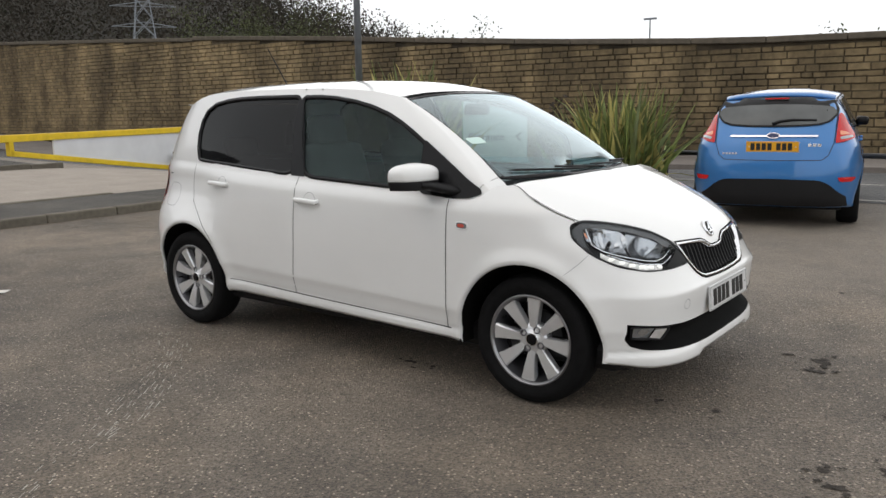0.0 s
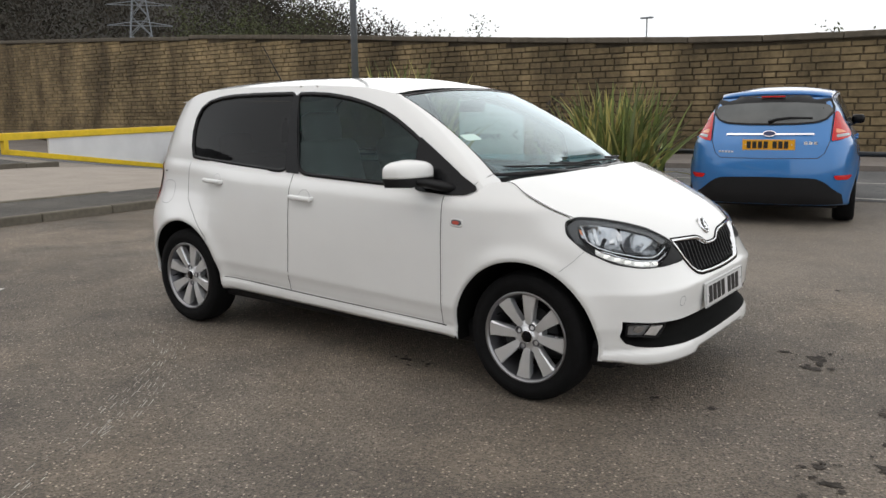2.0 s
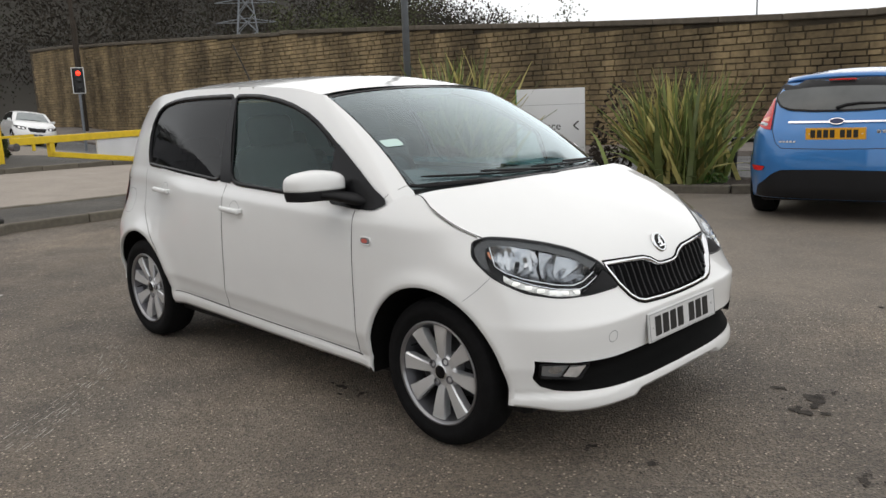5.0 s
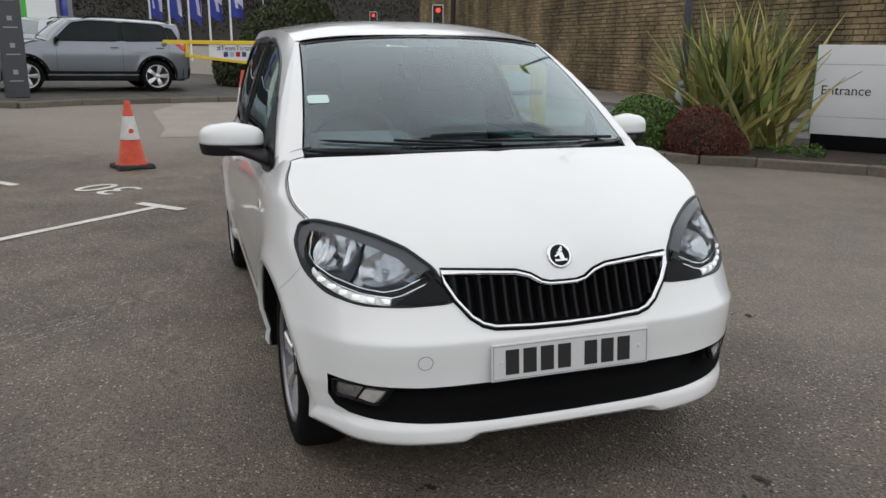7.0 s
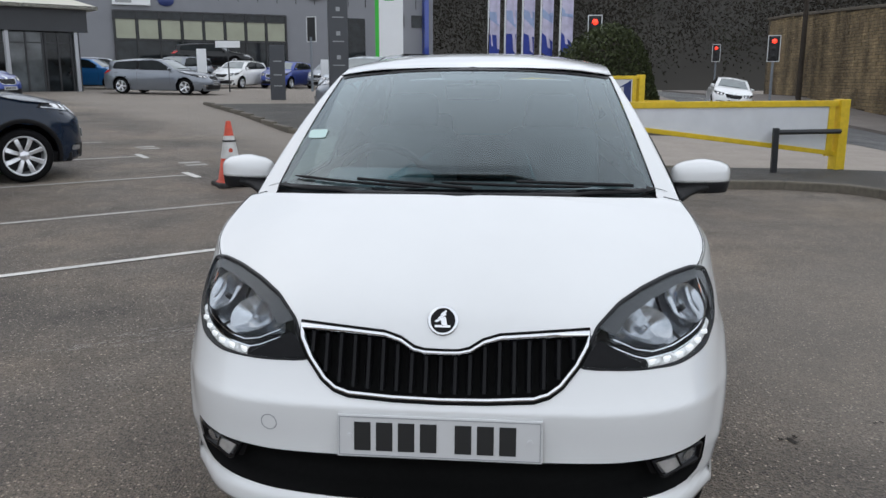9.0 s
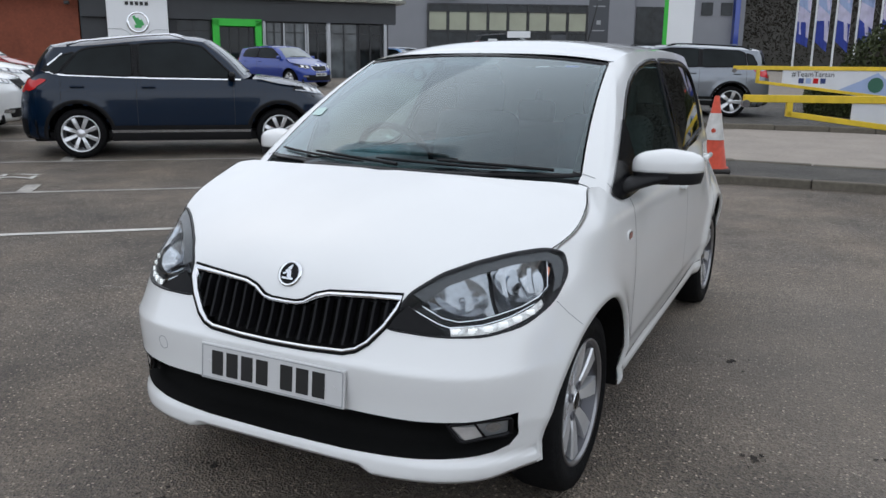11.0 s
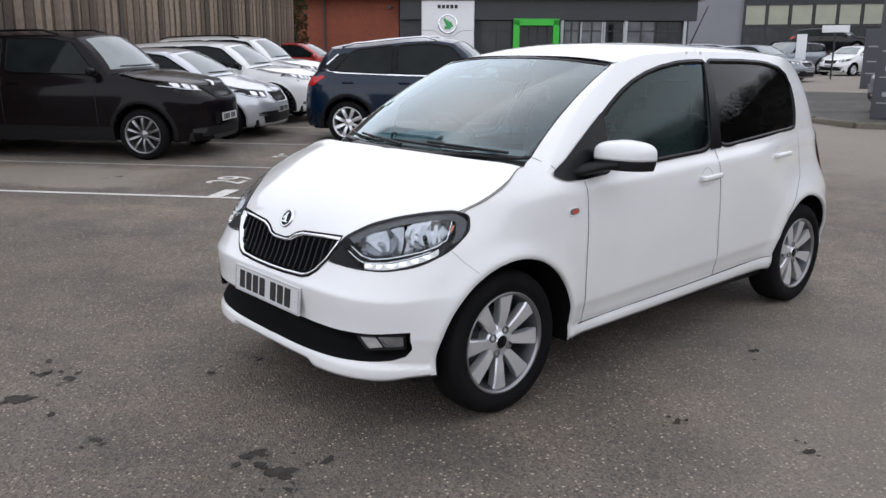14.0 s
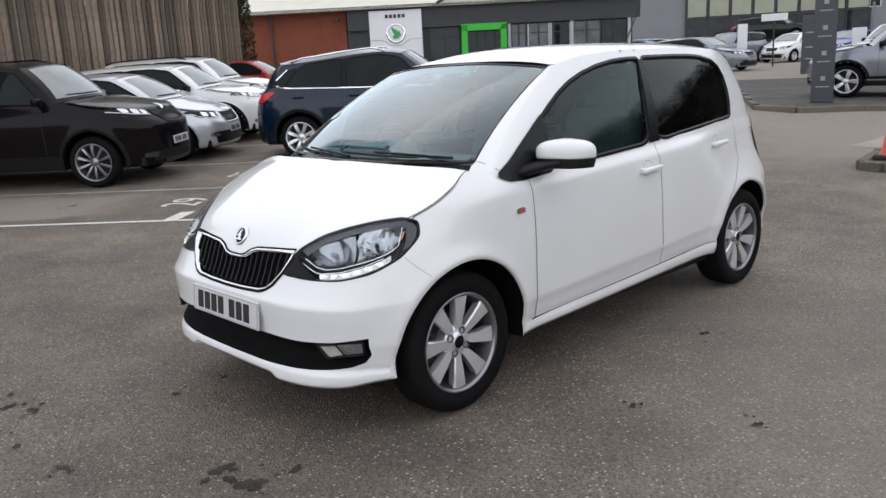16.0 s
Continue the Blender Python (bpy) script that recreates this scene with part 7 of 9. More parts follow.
for side in (1, -1):
    lamp_o = rounded([(side * 0.605, 1.20), (side * 0.640, 1.19), (side * 0.70, 1.08), (side * 0.768, 0.97), (side * 0.765, 0.935), (side * 0.68, 0.905), (side * 0.593, 0.893), (side * 0.596, 0.97)], 3, 0.2)
    lamp_part = bsh.patch("tail_lamp", lamp_o, rv, LAMP_RED, blue, 0.010)
    bsh.patch("indicator_lens", rounded([(side * 0.625, 1.02), (side * 0.69, 1.00), (side * 0.72, 0.98), (side * 0.63, 0.97)], 3, 0.25), rv, LAMP_ORANGE, lamp_part, 0.0125)
    bsh.patch("reversing_lamp", rounded([(side * 0.63, 0.955), (side * 0.735, 0.97), (side * 0.755, 0.945), (side * 0.64, 0.925)], 3, 0.25), rv, LAMP_CLEAR, lamp_part, 0.013)
    bsh.patch("bumper_reflector", rounded([(side * 0.63, 0.545), (side * 0.80, 0.545), (side * 0.79, 0.515), (side * 0.76, 0.495), (side * 0.66, 0.497)], 3, 0.25), rv, LAMP_RED, blue, 0.010)
    bsh.seam("bumper_fold", [(side * 0.80, 0.62), (side * 0.66, 0.605), (side * 0.57, 0.58), (side * 0.50, 0.548)], rv, blue, 0.010, PAINT_BLUE, False, 0.006)
    for i in range(5 if side > 0 else 3):
        bm = bmesh.new()
        y = side * (0.36 + (0.032 if side > 0 else 0.045) * i)
        box(bm, (0.006, 0.022 if side > 0 else 0.034, 0.018 if side > 0 else 0.03), Matrix.Translation(bsh.on(rv, y, 0.785 if side > 0 else 0.875, 0.006)), 0.001)
        part("plain_bar", bm, CHROME, blue)
arch_line = curve([(0.0, 0.525), (0.45, 0.515), (0.56, 0.47), (0.64, 0.40), (0.74, 0.33)])
bsh.strip("bumper_insert", [(a, arch_line(abs(a))) for a in np.linspace(-0.72, 0.72, 31)], [(a, 0.24) for a in np.linspace(-0.74, 0.74, 31)], rv, BLACK_PLASTIC, blue, 0.008, 5)
bsh.seam("tailgate_gap", [(-0.60, 1.22), (-0.585, 0.9), (-0.54, 0.77), (-0.48, 0.722), (0, 0.715), (0.48, 0.722), (0.54, 0.77), (0.585, 0.9), (0.60, 1.22)], rv, blue, 0.007)
bsh.strip("chrome_handle_bar", [(a * 0.43, 0.972) for a in np.linspace(-1, 1, 11)], [(a * 0.43, 0.955) for a in np.linspace(-1, 1, 11)], rv, CHROME, blue, 0.016, 2)
bsh.patch("tailgate_badge", [(0.062 * math.cos(a), 0.966 + 0.026 * math.sin(a)) for a in np.linspace(0, 2 * math.pi, 20, endpoint=False)], rv, GATE_NAVY, blue, 0.020, (1, 0.5))
bsh.seam("badge_ring", [(0.064 * math.cos(a), 0.966 + 0.027 * math.sin(a)) for a in np.linspace(0, 2 * math.pi, 24, endpoint=False)], rv, blue, 0.006, CHROME, True, 0.022)
p = bsh.on(rv, 0, 0.86, 0.012)
number_plate(blue, pose(p.x, 0, 0.86, 0, 3, 180), PLATE_YELLOW)
v_, f_ = swept([bsh.on(rv, a, b, 0.02) for a, b in ((0.02, 1.085), (-0.06, 1.115), (-0.18, 1.128), (-0.40, 1.122))], [0.018, 0.015, 0.014, 0.010])
put_mesh("rear_wiper", v_, f_, BLACK_PLASTIC, blue)
blue.matrix_basis = at(0.28, 7.1, 100)


# ---- traffic cones ----
CONE_ORANGE = material("faded_orange_plastic", (0.52, 0.062, 0.028), 0.6, noise_scale=18, vary=0.22)
CONE_SLEEVE = material("dirty_reflective_sleeve", (0.6, 0.59, 0.57), 0.45, noise_scale=16, vary=0.18)
CONE_BASE = material("black_rubber_base", (0.03, 0.028, 0.026), 0.85, noise_scale=20, vary=0.4)


def cone(x, y, z, h, label, turn=0.0, band=False):
    ob = thing("traffic_cone", label, "traffic cone", pose(x, y, z, 0, 0, turn), "traffic cones")
    base = 0.175 * h / 0.9 + 0.05
    bm = bmesh.new()
    box(bm, (base * 2, base * 2, 0.05), pose(0, 0, 0.03), 0.02, 2)
    for a in (-1, 1):
        for b in (-1, 1):
            box(bm, (0.12, 0.12, 0.03), pose(a * base * 0.7, b * base * 0.7, 0.015), 0.006)
    part("rubber_base", bm, CONE_BASE, ob)
    r0, r1 = base * 0.78, 0.03

    def rad(q):
        return r0 + (r1 - r0) * q

    for nm, mat, q0, q1, grow in (("cone_body", CONE_ORANGE, 0.0, 1.0, 0.0), ("reflective_sleeve", CONE_SLEEVE, 0.40, 0.77, 0.004)):
        prof = [(rad(q0) + grow, 0.05 + (h - 0.05) * q0), (rad(q1) + grow, 0.05 + (h - 0.05) * q1)]
        if not grow:
            prof = [(r0 + 0.03, 0.052), (r0 + 0.012, 0.07)] + prof + [(r1 - 0.004, h + 0.008), (0.012, h + 0.01)]
        v, f = lathe(prof, 28, "z")
        put_mesh(nm, v, f, mat, ob)
    bm = bmesh.new()
    tube(bm, (rad(0.52) + 0.002, -0.01, 0.05 + h * 0.5), (rad(0.52) + 0.006, -0.01, 0.05 + h * 0.5), 0.03, 0.026, 7)
    part("sleeve_sticker", bm, CONE_ORANGE, ob)
    if band:
        v, f = lathe([(rad(0.66) + 0.012, 0.05 + h * 0.63), (rad(0.66) + 0.014, 0.05 + h * 0.645), (rad(0.66) + 0.006, 0.05 + h * 0.655)], 24, "z")
        put_mesh("rubber_band", v, f, CONE_BASE, ob)
    return ob


cone(-5.8, -1.48, ground_z(-5.8, -1.48), 0.74, "faded orange traffic cone with a white sleeve on asphalt", 20)
cone(-6.08, -3.41, ground_z(-6.08, -3.41), 0.8, "faded orange traffic cone with a dark band, standing on asphalt", 35, True)
cone(-6.95, -0.1, ground_z(-6.95, -0.1) + 0.1, 0.93, "tall orange and white traffic cone on the kerbed island", 8)

# ---- height gates ----
YELLOW = material("chipped_yellow_paint", (0.72, 0.5, 0.02), 0.45, noise_scale=12, vary=0.14, bump=0.15, bump_scale=60)
GATE_WHITE = material("white_sheet_metal", (0.66, 0.67, 0.69), 0.5, noise_scale=2.5, vary=0.10)
POST_DARK = material("dark_steel_post", (0.02, 0.021, 0.024), 0.5, noise_scale=15, vary=0.3)
GATE_BLUE = material("banner_navy", (0.02, 0.035, 0.14), 0.5, noise_scale=3, vary=0.1)
GATE_PALE = material("banner_pale_blue", (0.32, 0.4, 0.6), 0.5, noise_scale=3, vary=0.1)
GREEN_DARK = material("banner_green", (0.03, 0.12, 0.075), 0.5)


def gate(name, label, hinge, tip, base_z, top, low_hinge, low_tip, white_from, post_to):
    """A tapering barrier gate: frame of yellow box section round white sheet, hung on a post."""
    ob = thing(name, label, "barrier gate")
    h, t = Vector((*hinge, base_z)), Vector((*tip, base_z))
    d = (t - h)
    length = d.length
    d.normalize()
    ob.matrix_basis = Matrix.Translation(h) @ Matrix.Rotation(math.atan2(d.y, d.x), 4, "Z")

    def low(x):
        return low_hinge + (low_tip - low_hinge) * x / length

    bm = bmesh.new()
    box(bm, (length + 0.55, 0.07, 0.085), pose(length / 2 + 0.22, 0, top - 0.04), 0.006)
    part("top_rail", bm, YELLOW, ob)
    a = math.degrees(math.atan2(low_tip - low_hinge, length))
    bm = bmesh.new()
    box(bm, (length / math.cos(radians(a)), 0.06, 0.065), pose(length / 2, 0, (low_hinge + low_tip) / 2 + 0.03, 0, -a, 0), 0.006)
    part("bottom_rail", bm, YELLOW, ob)
    bm = bmesh.new()
    box(bm, (0.07, 0.06, top - low_tip), pose(length - 0.03, 0, (top + low_tip) / 2), 0.006)
    part("end_stile", bm, YELLOW, ob)
    bm = bmesh.new()
    box(bm, (0.16, 0.16, post_to), pose(-0.06, 0, post_to / 2), 0.008)
    part("hinge_post", bm, YELLOW, ob)
    bm = bmesh.new()
    box(bm, (0.10, 0.06, top - low_hinge), pose(0.12, 0, (top + low_hinge) / 2), 0.006)
    part("hinge_stile", bm, YELLOW, ob)
    verts = []
    x1 = white_from * length
    for x, zs in ((0.17, (low(0.17) + 0.05, top - 0.08)), (x1, (low(x1) + 0.05, top - 0.08))):
        for y in (-0.012, 0.012):
            verts += [(x, y, zs[0]), (x, y, zs[1])]
    faces = [(0, 1, 5, 4), (2, 6, 7, 3), (4, 5, 7, 6), (0, 2, 3, 1), (1, 3, 7, 5), (0, 4, 6, 2)]
    put_mesh("white_panel", verts, faces, GATE_WHITE, ob, False)
    bm = bmesh.new()
    tube(bm, (length + 0.47, -0.04, top - 0.10), (length + 0.47, 0.04, top - 0.10), 0.045, 0.045, 14)
    part("end_roller", bm, BRAKE, ob)
    return ob, length, low


g1, len1, low1 = gate("entrance_gate", "yellow-framed white barrier gate standing open across the island", (-8.35, 4.72), (-6.68, 0.72), ground_z(-8.3, 4.7) + 0.09, 0.98, 0.20, 0.74, 0.83, 1.0)
g2, len2, low2 = gate("banner_gate", "yellow barrier gate carrying a white and blue banner, standing open", (-16.7, 3.1), (-15.35, -0.55), ground_z(-16, 1.5) + 0.05, 1.22, 0.42, 0.86, 0.86, 1.25)
# plain shapes for the banner's print
up_face = 0.016


def flat(name, pts, mat, parent, y):
    """A flat printed shape on a gate's panel."""
    ob = put_mesh(name, [(x, y, z) for x, z in pts], [tuple(range(len(pts)))], mat, parent, False)
    return ob


for y in (-0.016, 0.016):
    flat("print_shape", [(0.2, 0.46), (0.2, 1.12), (1.3, 0.52)] if y > 0 else [(0.2, 1.12), (0.2, 0.46), (1.3, 0.52)], GATE_BLUE, g2, y)
    flat("print_shape", [(1.2, 0.95), (0.8, 0.86), (0.5, 0.98), (0.9, 0.62), (1.6, 0.58), (2.3, 0.68), (1.75, 0.92), (1.4, 1.1)], GATE_PALE, g2, y * 1.05)
    flat("print_disc", [(1.42 + 0.16 * math.cos(a), 0.84 + 0.16 * math.sin(a)) for a in np.linspace(0, 2 * math.pi, 20, endpoint=False)], GREEN_DARK, g2, y * 1.2)
    for i, c in enumerate((GATE_BLUE, GATE_PALE, LAMP_RED, GATE_BLUE)):
        x = 2.9 - 0.15 * i
        flat("print_square", [(x, 0.86), (x + 0.11, 0.86), (x + 0.11, 0.97), (x, 0.97)], c, g2, y * 1.1)
    for i in range(6):
        x = 0.4 + 0.13 * i
        flat("plain_bar", [(x, 0.82), (x + 0.09, 0.82), (x + 0.09, 0.95), (x, 0.95)], PLATE_WHITE, g2, y * 1.3)
letters("banner_words", "#TeamTartan", 0.16, INK, Matrix.Translation((2.72, 0.018, 1.05)) @ pose(0, 0, 0, 90, 0, 180), g2, 0.001)
bm = bmesh.new()
box(bm, (0.95, 0.05, 0.06), pose(-0.55, 0, 0.60), 0.006)
box(bm, (0.07, 0.05, 0.36), pose(-1.0, 0, 0.42), 0.006)
part("latch_arm", bm, YELLOW, g2)


def bollard(x, y, h, label, rail=None):
    z = ground_z(x, y) + 0.09
    ob = thing("steel_post", label, "bollard", pose(x, y, z), "dark steel posts")
    bm = bmesh.new()
    box(bm, (0.075, 0.075, h), pose(0, 0, h / 2, 2, 3, 0), 0.006)
    part("post", bm, POST_DARK, ob)
    if rail:
        bm = bmesh.new()
        d = Vector((*rail, 0)) - Vector((x, y, 0))
        tube(bm, (0, 0, h - 0.06), (d.x, d.y, h - 0.06), 0.035, 0.035, 8)
        part("latch_rail", bm, POST_DARK, ob)
    return ob


bollard(-7.78, 3.72, 0.62, "dark square steel post with a latch rail to the gate", (-8.14, 4.70))
bollard(-7.0, 4.95, 0.5, "short dark square steel post on the footway")

# ---- entrance sign ----
SIGN_WHITE = material("white_sign_panel", (0.72, 0.73, 0.74), 0.35, noise_scale=2, vary=0.04)
SIGN_GREEN = material("green_edge", (0.02, 0.3, 0.06), 0.4)
tl, tr = Vector((-4.66, 6.95, 0)), Vector((-3.82, 7.55, 0))
mid = (tl + tr) / 2
wide = (tr - tl).length
sign = thing("entrance_sign", "white entrance sign with a dark base in the planting bed", "sign", Matrix.Translation((mid.x, mid.y, ground_z(mid.x, mid.y) + 0.07)) @ Matrix.Rotation(math.atan2(tr.y - tl.y, tr.x - tl.x), 4, "Z"))
bm = bmesh.new()
box(bm, (wide * 0.97, 0.10, 0.24), pose(0, 0, 0.10), 0.004)
part("sign_base", bm, BLACK_TRIM, sign)
z0 = 0.22
for i, (a, b) in enumerate(((0.0, 0.225), (0.23, 0.885), (0.89, 1.13))):
    bm = bmesh.new()
    box(bm, (wide, 0.14, b - a), pose(0, 0, z0 + (a + b) / 2), 0.004)
    part("sign_panel", bm, SIGN_WHITE, sign)
bm = bmesh.new()
box(bm, (wide - 0.02, 0.13, 1.10), pose(0, 0, z0 + 0.56))
part("sign_core", bm, INK_GREY, sign)
bm = bmesh.new()
box(bm, (0.012, 0.146, 1.13), pose(-wide / 2 - 0.004, 0, z0 + 0.565))
part("sign_edge", bm, SIGN_GREEN, sign)
letters("sign_words", "Entrance", 0.165, INK, Matrix.Translation((-0.14, -0.0725, z0 + 0.56)) @ pose(0, 0, 0, 90, 0, 0), sign)
bm = bmesh.new()
for s_ in (1, -1):
    box(bm, (0.10, 0.004, 0.022), pose(0.38, -0.0725, z0 + 0.565 + s_ * 0.033, 0, -s_ * 42, 0))
part("arrow", bm, INK, sign)

# ---- lamp post ----
STEEL = material("galvanised_steel", (0.19, 0.21, 0.235), 0.5, 0.4, noise_scale=6, vary=0.15)
lx, ly = -5.7, 5.65
post = thing("lamp_post", "tall grey galvanised lamp post in the planting bed", "lamp post", pose(lx, ly, ground_z(lx, ly) + 0.08))
bm = bmesh.new()
tube(bm, (0, 0, 0), (0, 0, 0.75), 0.085, 0.085, 16)
tube(bm, (0, 0, 0.75), (0, 0, 0.85), 0.085, 0.055, 16)
part("post_base", bm, STEEL, post, smooth=True)
bm = bmesh.new()
tube(bm, (0, 0, 0.8), (0, 0, 7.5), 0.055, 0.042, 16)
part("post_shaft", bm, STEEL, post, smooth=True)
bm = bmesh.new()
box(bm, (0.6, 0.22, 0.1), pose(0.2, 0, 7.52), 0.03)
part("lamp_head", bm, STEEL, post)

# ---- low rail between the car park and the road ----
rail = thing("knee_rail", "low black steel tube rail along the roadside edge", "rail", kind="structure")
for z_ in (0.61,):
    v_, f_ = swept([(x, 8.0, ground_z(x, 8.0) + z_) for x in np.linspace(-1.7, 9.0, 12)], 0.035, 8)
    put_mesh("rail_tube", v_, f_, POST_DARK, rail)
for x in np.linspace(-1.65, 8.9, 7):
    bm = bmesh.new()
    tube(bm, (x, 8.0, ground_z(x, 8.0) - 0.1), (x, 8.0, ground_z(x, 8.0) + 0.62), 0.04, 0.04, 8)
    part("rail_post", bm, POST_DARK, rail)


# ---- plants ----
LEAF_FLAX = material("flax_leaf", (0.15, 0.19, 0.055), 0.5, noise_scale=6, vary=0.3, per_island=0.45)
LEAF_FLAX_DRY = material("yellow_flax_leaf", (0.40, 0.35, 0.12), 0.55, noise_scale=6, vary=0.25, per_island=0.3)
LEAF_HEDGE = material("box_hedge_leaf", (0.07, 0.14, 0.018), 0.55, noise_scale=8, vary=0.3, per_island=0.5)
LEAF_RUST = material("russet_heather", (0.11, 0.036, 0.022), 0.85, noise_scale=8, vary=0.3, per_island=0.45)
LEAF_WOOD = material("winter_woodland", (0.028, 0.023, 0.016), 0.95, noise_scale=0.25, vary=0.35, per_island=0.16)
LEAF_GREEN = material("evergreen_woodland", (0.024, 0.026, 0.014), 0.95, noise_scale=0.25, vary=0.35, per_island=0.16)
LEAF_SHRUB = material("roadside_shrub_leaf", (0.05, 0.062, 0.022), 0.8, noise_scale=5, vary=0.3, per_island=0.5)
LEAF_SCRUB = material("scrub_leaf", (0.05, 0.057, 0.02), 0.8, noise_scale=5, vary=0.3, per_island=0.5)
BARK = material("dark_bark", (0.035, 0.027, 0.02), 0.95, noise_scale=12, vary=0.4)


def flax(x, y, h, spread, n, seed, label):
    """A clump of stiff sword leaves that arch outwards, some of them yellow or bent."""
    r = random.Random(seed)
    ob = thing("flax_plant", label, "plant", pose(x, y, ground_z(x, y) + 0.08), "flax plants")
    for nm, mat, share in (("leaves", LEAF_FLAX, 0.6), ("pale_leaves", LEAF_FLAX_DRY, 0.4)):
        verts, faces = [], []
        for _ in range(int(n * share)):
            a = r.uniform(0, 2 * math.pi)
            lean = abs(r.gauss(0.0, 0.54))
            L = h * r.uniform(0.65, 1.12) * (1 - 0.15 * lean)
            droop = r.uniform(0.05, 0.35) + (0.7 if r.random() < 0.12 else 0)
            w = r.uniform(0.028, 0.056)
            bx, by = spread * 0.25 * r.gauss(0, 1), spread * 0.25 * r.gauss(0, 1)
            dx, dy = math.cos(a), math.sin(a)
            twist = r.uniform(0, math.pi)
            k = 7
            base = len(verts)
            px, py, pz, ang = bx, by, 0.0, lean
            for i in range(k + 1):
                q = i / k
                ww = w * (1 - q**2.2) + 0.001
                sx, sy = math.cos(twist), math.sin(twist)
                verts += [(px - sx * ww, py - sy * ww, pz), (px + dx * 0.004, py + dy * 0.004, pz - 0.006), (px + sx * ww, py + sy * ww, pz)]
                ang += droop / k * (0.4 + 2.2 * q * q)
                px += dx * math.sin(ang) * L / k
                py += dy * math.sin(ang) * L / k
                pz = max(0.02, pz + math.cos(ang) * L / k)
            for i in range(k):
                for j in range(2):
                    faces.append((base + i * 3 + j, base + i * 3 + j + 1, base + i * 3 + 4 + j, base + i * 3 + 3 + j))
        put_mesh(nm, verts, faces, mat, ob, True)["kind"] = "stuff"
    return ob


flax(-5.38, 6.3, 1.85, 0.95, 470, 1, "large green and yellow flax plant with arching sword leaves")
flax(-2.12, 7.36, 1.48, 0.95, 470, 2, "large flax plant with stiff yellow-tipped leaves beside the sign")


def leaf_mound(name, label, x, y, rx, ry, h, n, leaf, mat, seed, group="", z=None, rough=0.12, core=True):
    """A clipped or wild shrub: a dark core under thousands of small leaves, with an uneven outline."""
    r = random.Random(seed)
    ob = thing(name, label, "shrub", pose(x, y, (ground_z(x, y) + 0.06) if z is None else z), group)
    bumps = [(r.uniform(0, 2 * math.pi), r.uniform(0, 1.4), r.uniform(0.5, 1.0)) for _ in range(14)]

    def radius(a, e):
        return 1 + rough * sum(w * math.exp(-((math.cos(a - b) * math.cos(e) * math.cos(c) + math.sin(e) * math.sin(c) - 1) * -6)) for b, c, w in bumps) - rough * 2.0

    if core:
        verts, faces = [], []
        for i in range(9):
            e = math.pi / 2 * i / 8
            for j in range(20):
                a = 2 * math.pi * j / 20
                q = radius(a, e) * 0.88
                verts.append((rx * q * math.cos(e) * math.cos(a), ry * q * math.cos(e) * math.sin(a), h * q * math.sin(e)))
        for i in range(8):
            faces += [(i * 20 + j, i * 20 + (j + 1) % 20, i * 20 + 20 + (j + 1) % 20, i * 20 + 20 + j) for j in range(20)]
        put_mesh("branch_core", verts, faces, BARK, ob)
    verts, faces = [], []
    for _ in range(n):
        a, e = r.uniform(0, 2 * math.pi), math.asin(r.uniform(0, 1))
        q = radius(a, e) * r.uniform(0.86, 1.04)
        c = Vector((rx * q * math.cos(e) * math.cos(a), ry * q * math.cos(e) * math.sin(a), h * q * math.sin(e)))
        u = Vector((r.gauss(0, 1), r.gauss(0, 1), r.gauss(0, 1))).normalized()
        v = u.orthogonal().normalized()
        s = leaf * r.uniform(0.6, 1.3)
        b = len(verts)
        verts += [c - u * s, c + v * s * 0.5, c + u * s, c - v * s * 0.5]
        faces.append((b, b + 1, b + 2, b + 3))
    put_mesh("leaves", verts, faces, mat, ob, False)["kind"] = "stuff"
    return ob


leaf_mound("clipped_shrub", "clipped bright green box shrub at the bed's corner", -5.62, 5.0, 0.78, 0.55, 0.54, 11000, 0.022, LEAF_HEDGE, 3)
leaf_mound("russet_shrub", "smooth reddish-brown heather mound in the planting bed", -4.7, 5.3, 0.72, 0.5, 0.56, 13000, 0.016, LEAF_RUST, 4)
leaf_mound("twiggy_shrub", "bare twiggy brown shrub beside the entrance sign", -3.25, 7.35, 0.42, 0.4, 0.8, 700, 0.045, BARK, 5, core=False, rough=0.3)
for i, (x, y) in enumerate(((-4.3, 6.25), (-3.9, 6.3), (-3.1, 6.75), (-2.9, 6.9), (-1.6, 7.25), (-5.0, 5.8))):
    leaf_mound("low_plant", "low straggly yellow-green plant on bark soil", x, y, 0.2, 0.18, 0.14, 350, 0.022, LEAF_HEDGE, 10 + i, "low bed plants", rough=0.3, core=False)
leaf_mound("roadside_hedge", "dark unclipped evergreen hedge behind the banner gate", -19.3, 2.9, 1.9, 1.6, 2.1, 15000, 0.06, LEAF_SHRUB, 6, rough=0.2)
leaf_mound("roadside_hedge", "dark unclipped evergreen hedge beside the island", -18.9, 1.0, 1.1, 0.9, 1.25, 8000, 0.055, LEAF_SHRUB, 7, rough=0.2)

# ---- hillside behind everything ----
SLOPE = material("wooded_hillside_ground", (0.02, 0.017, 0.012), 0.95, noise_scale=0.05, vary=0.4)


def hill_height(bearing):
    """Height of the ridge by bearing in degrees."""
    return HILL(bearing)


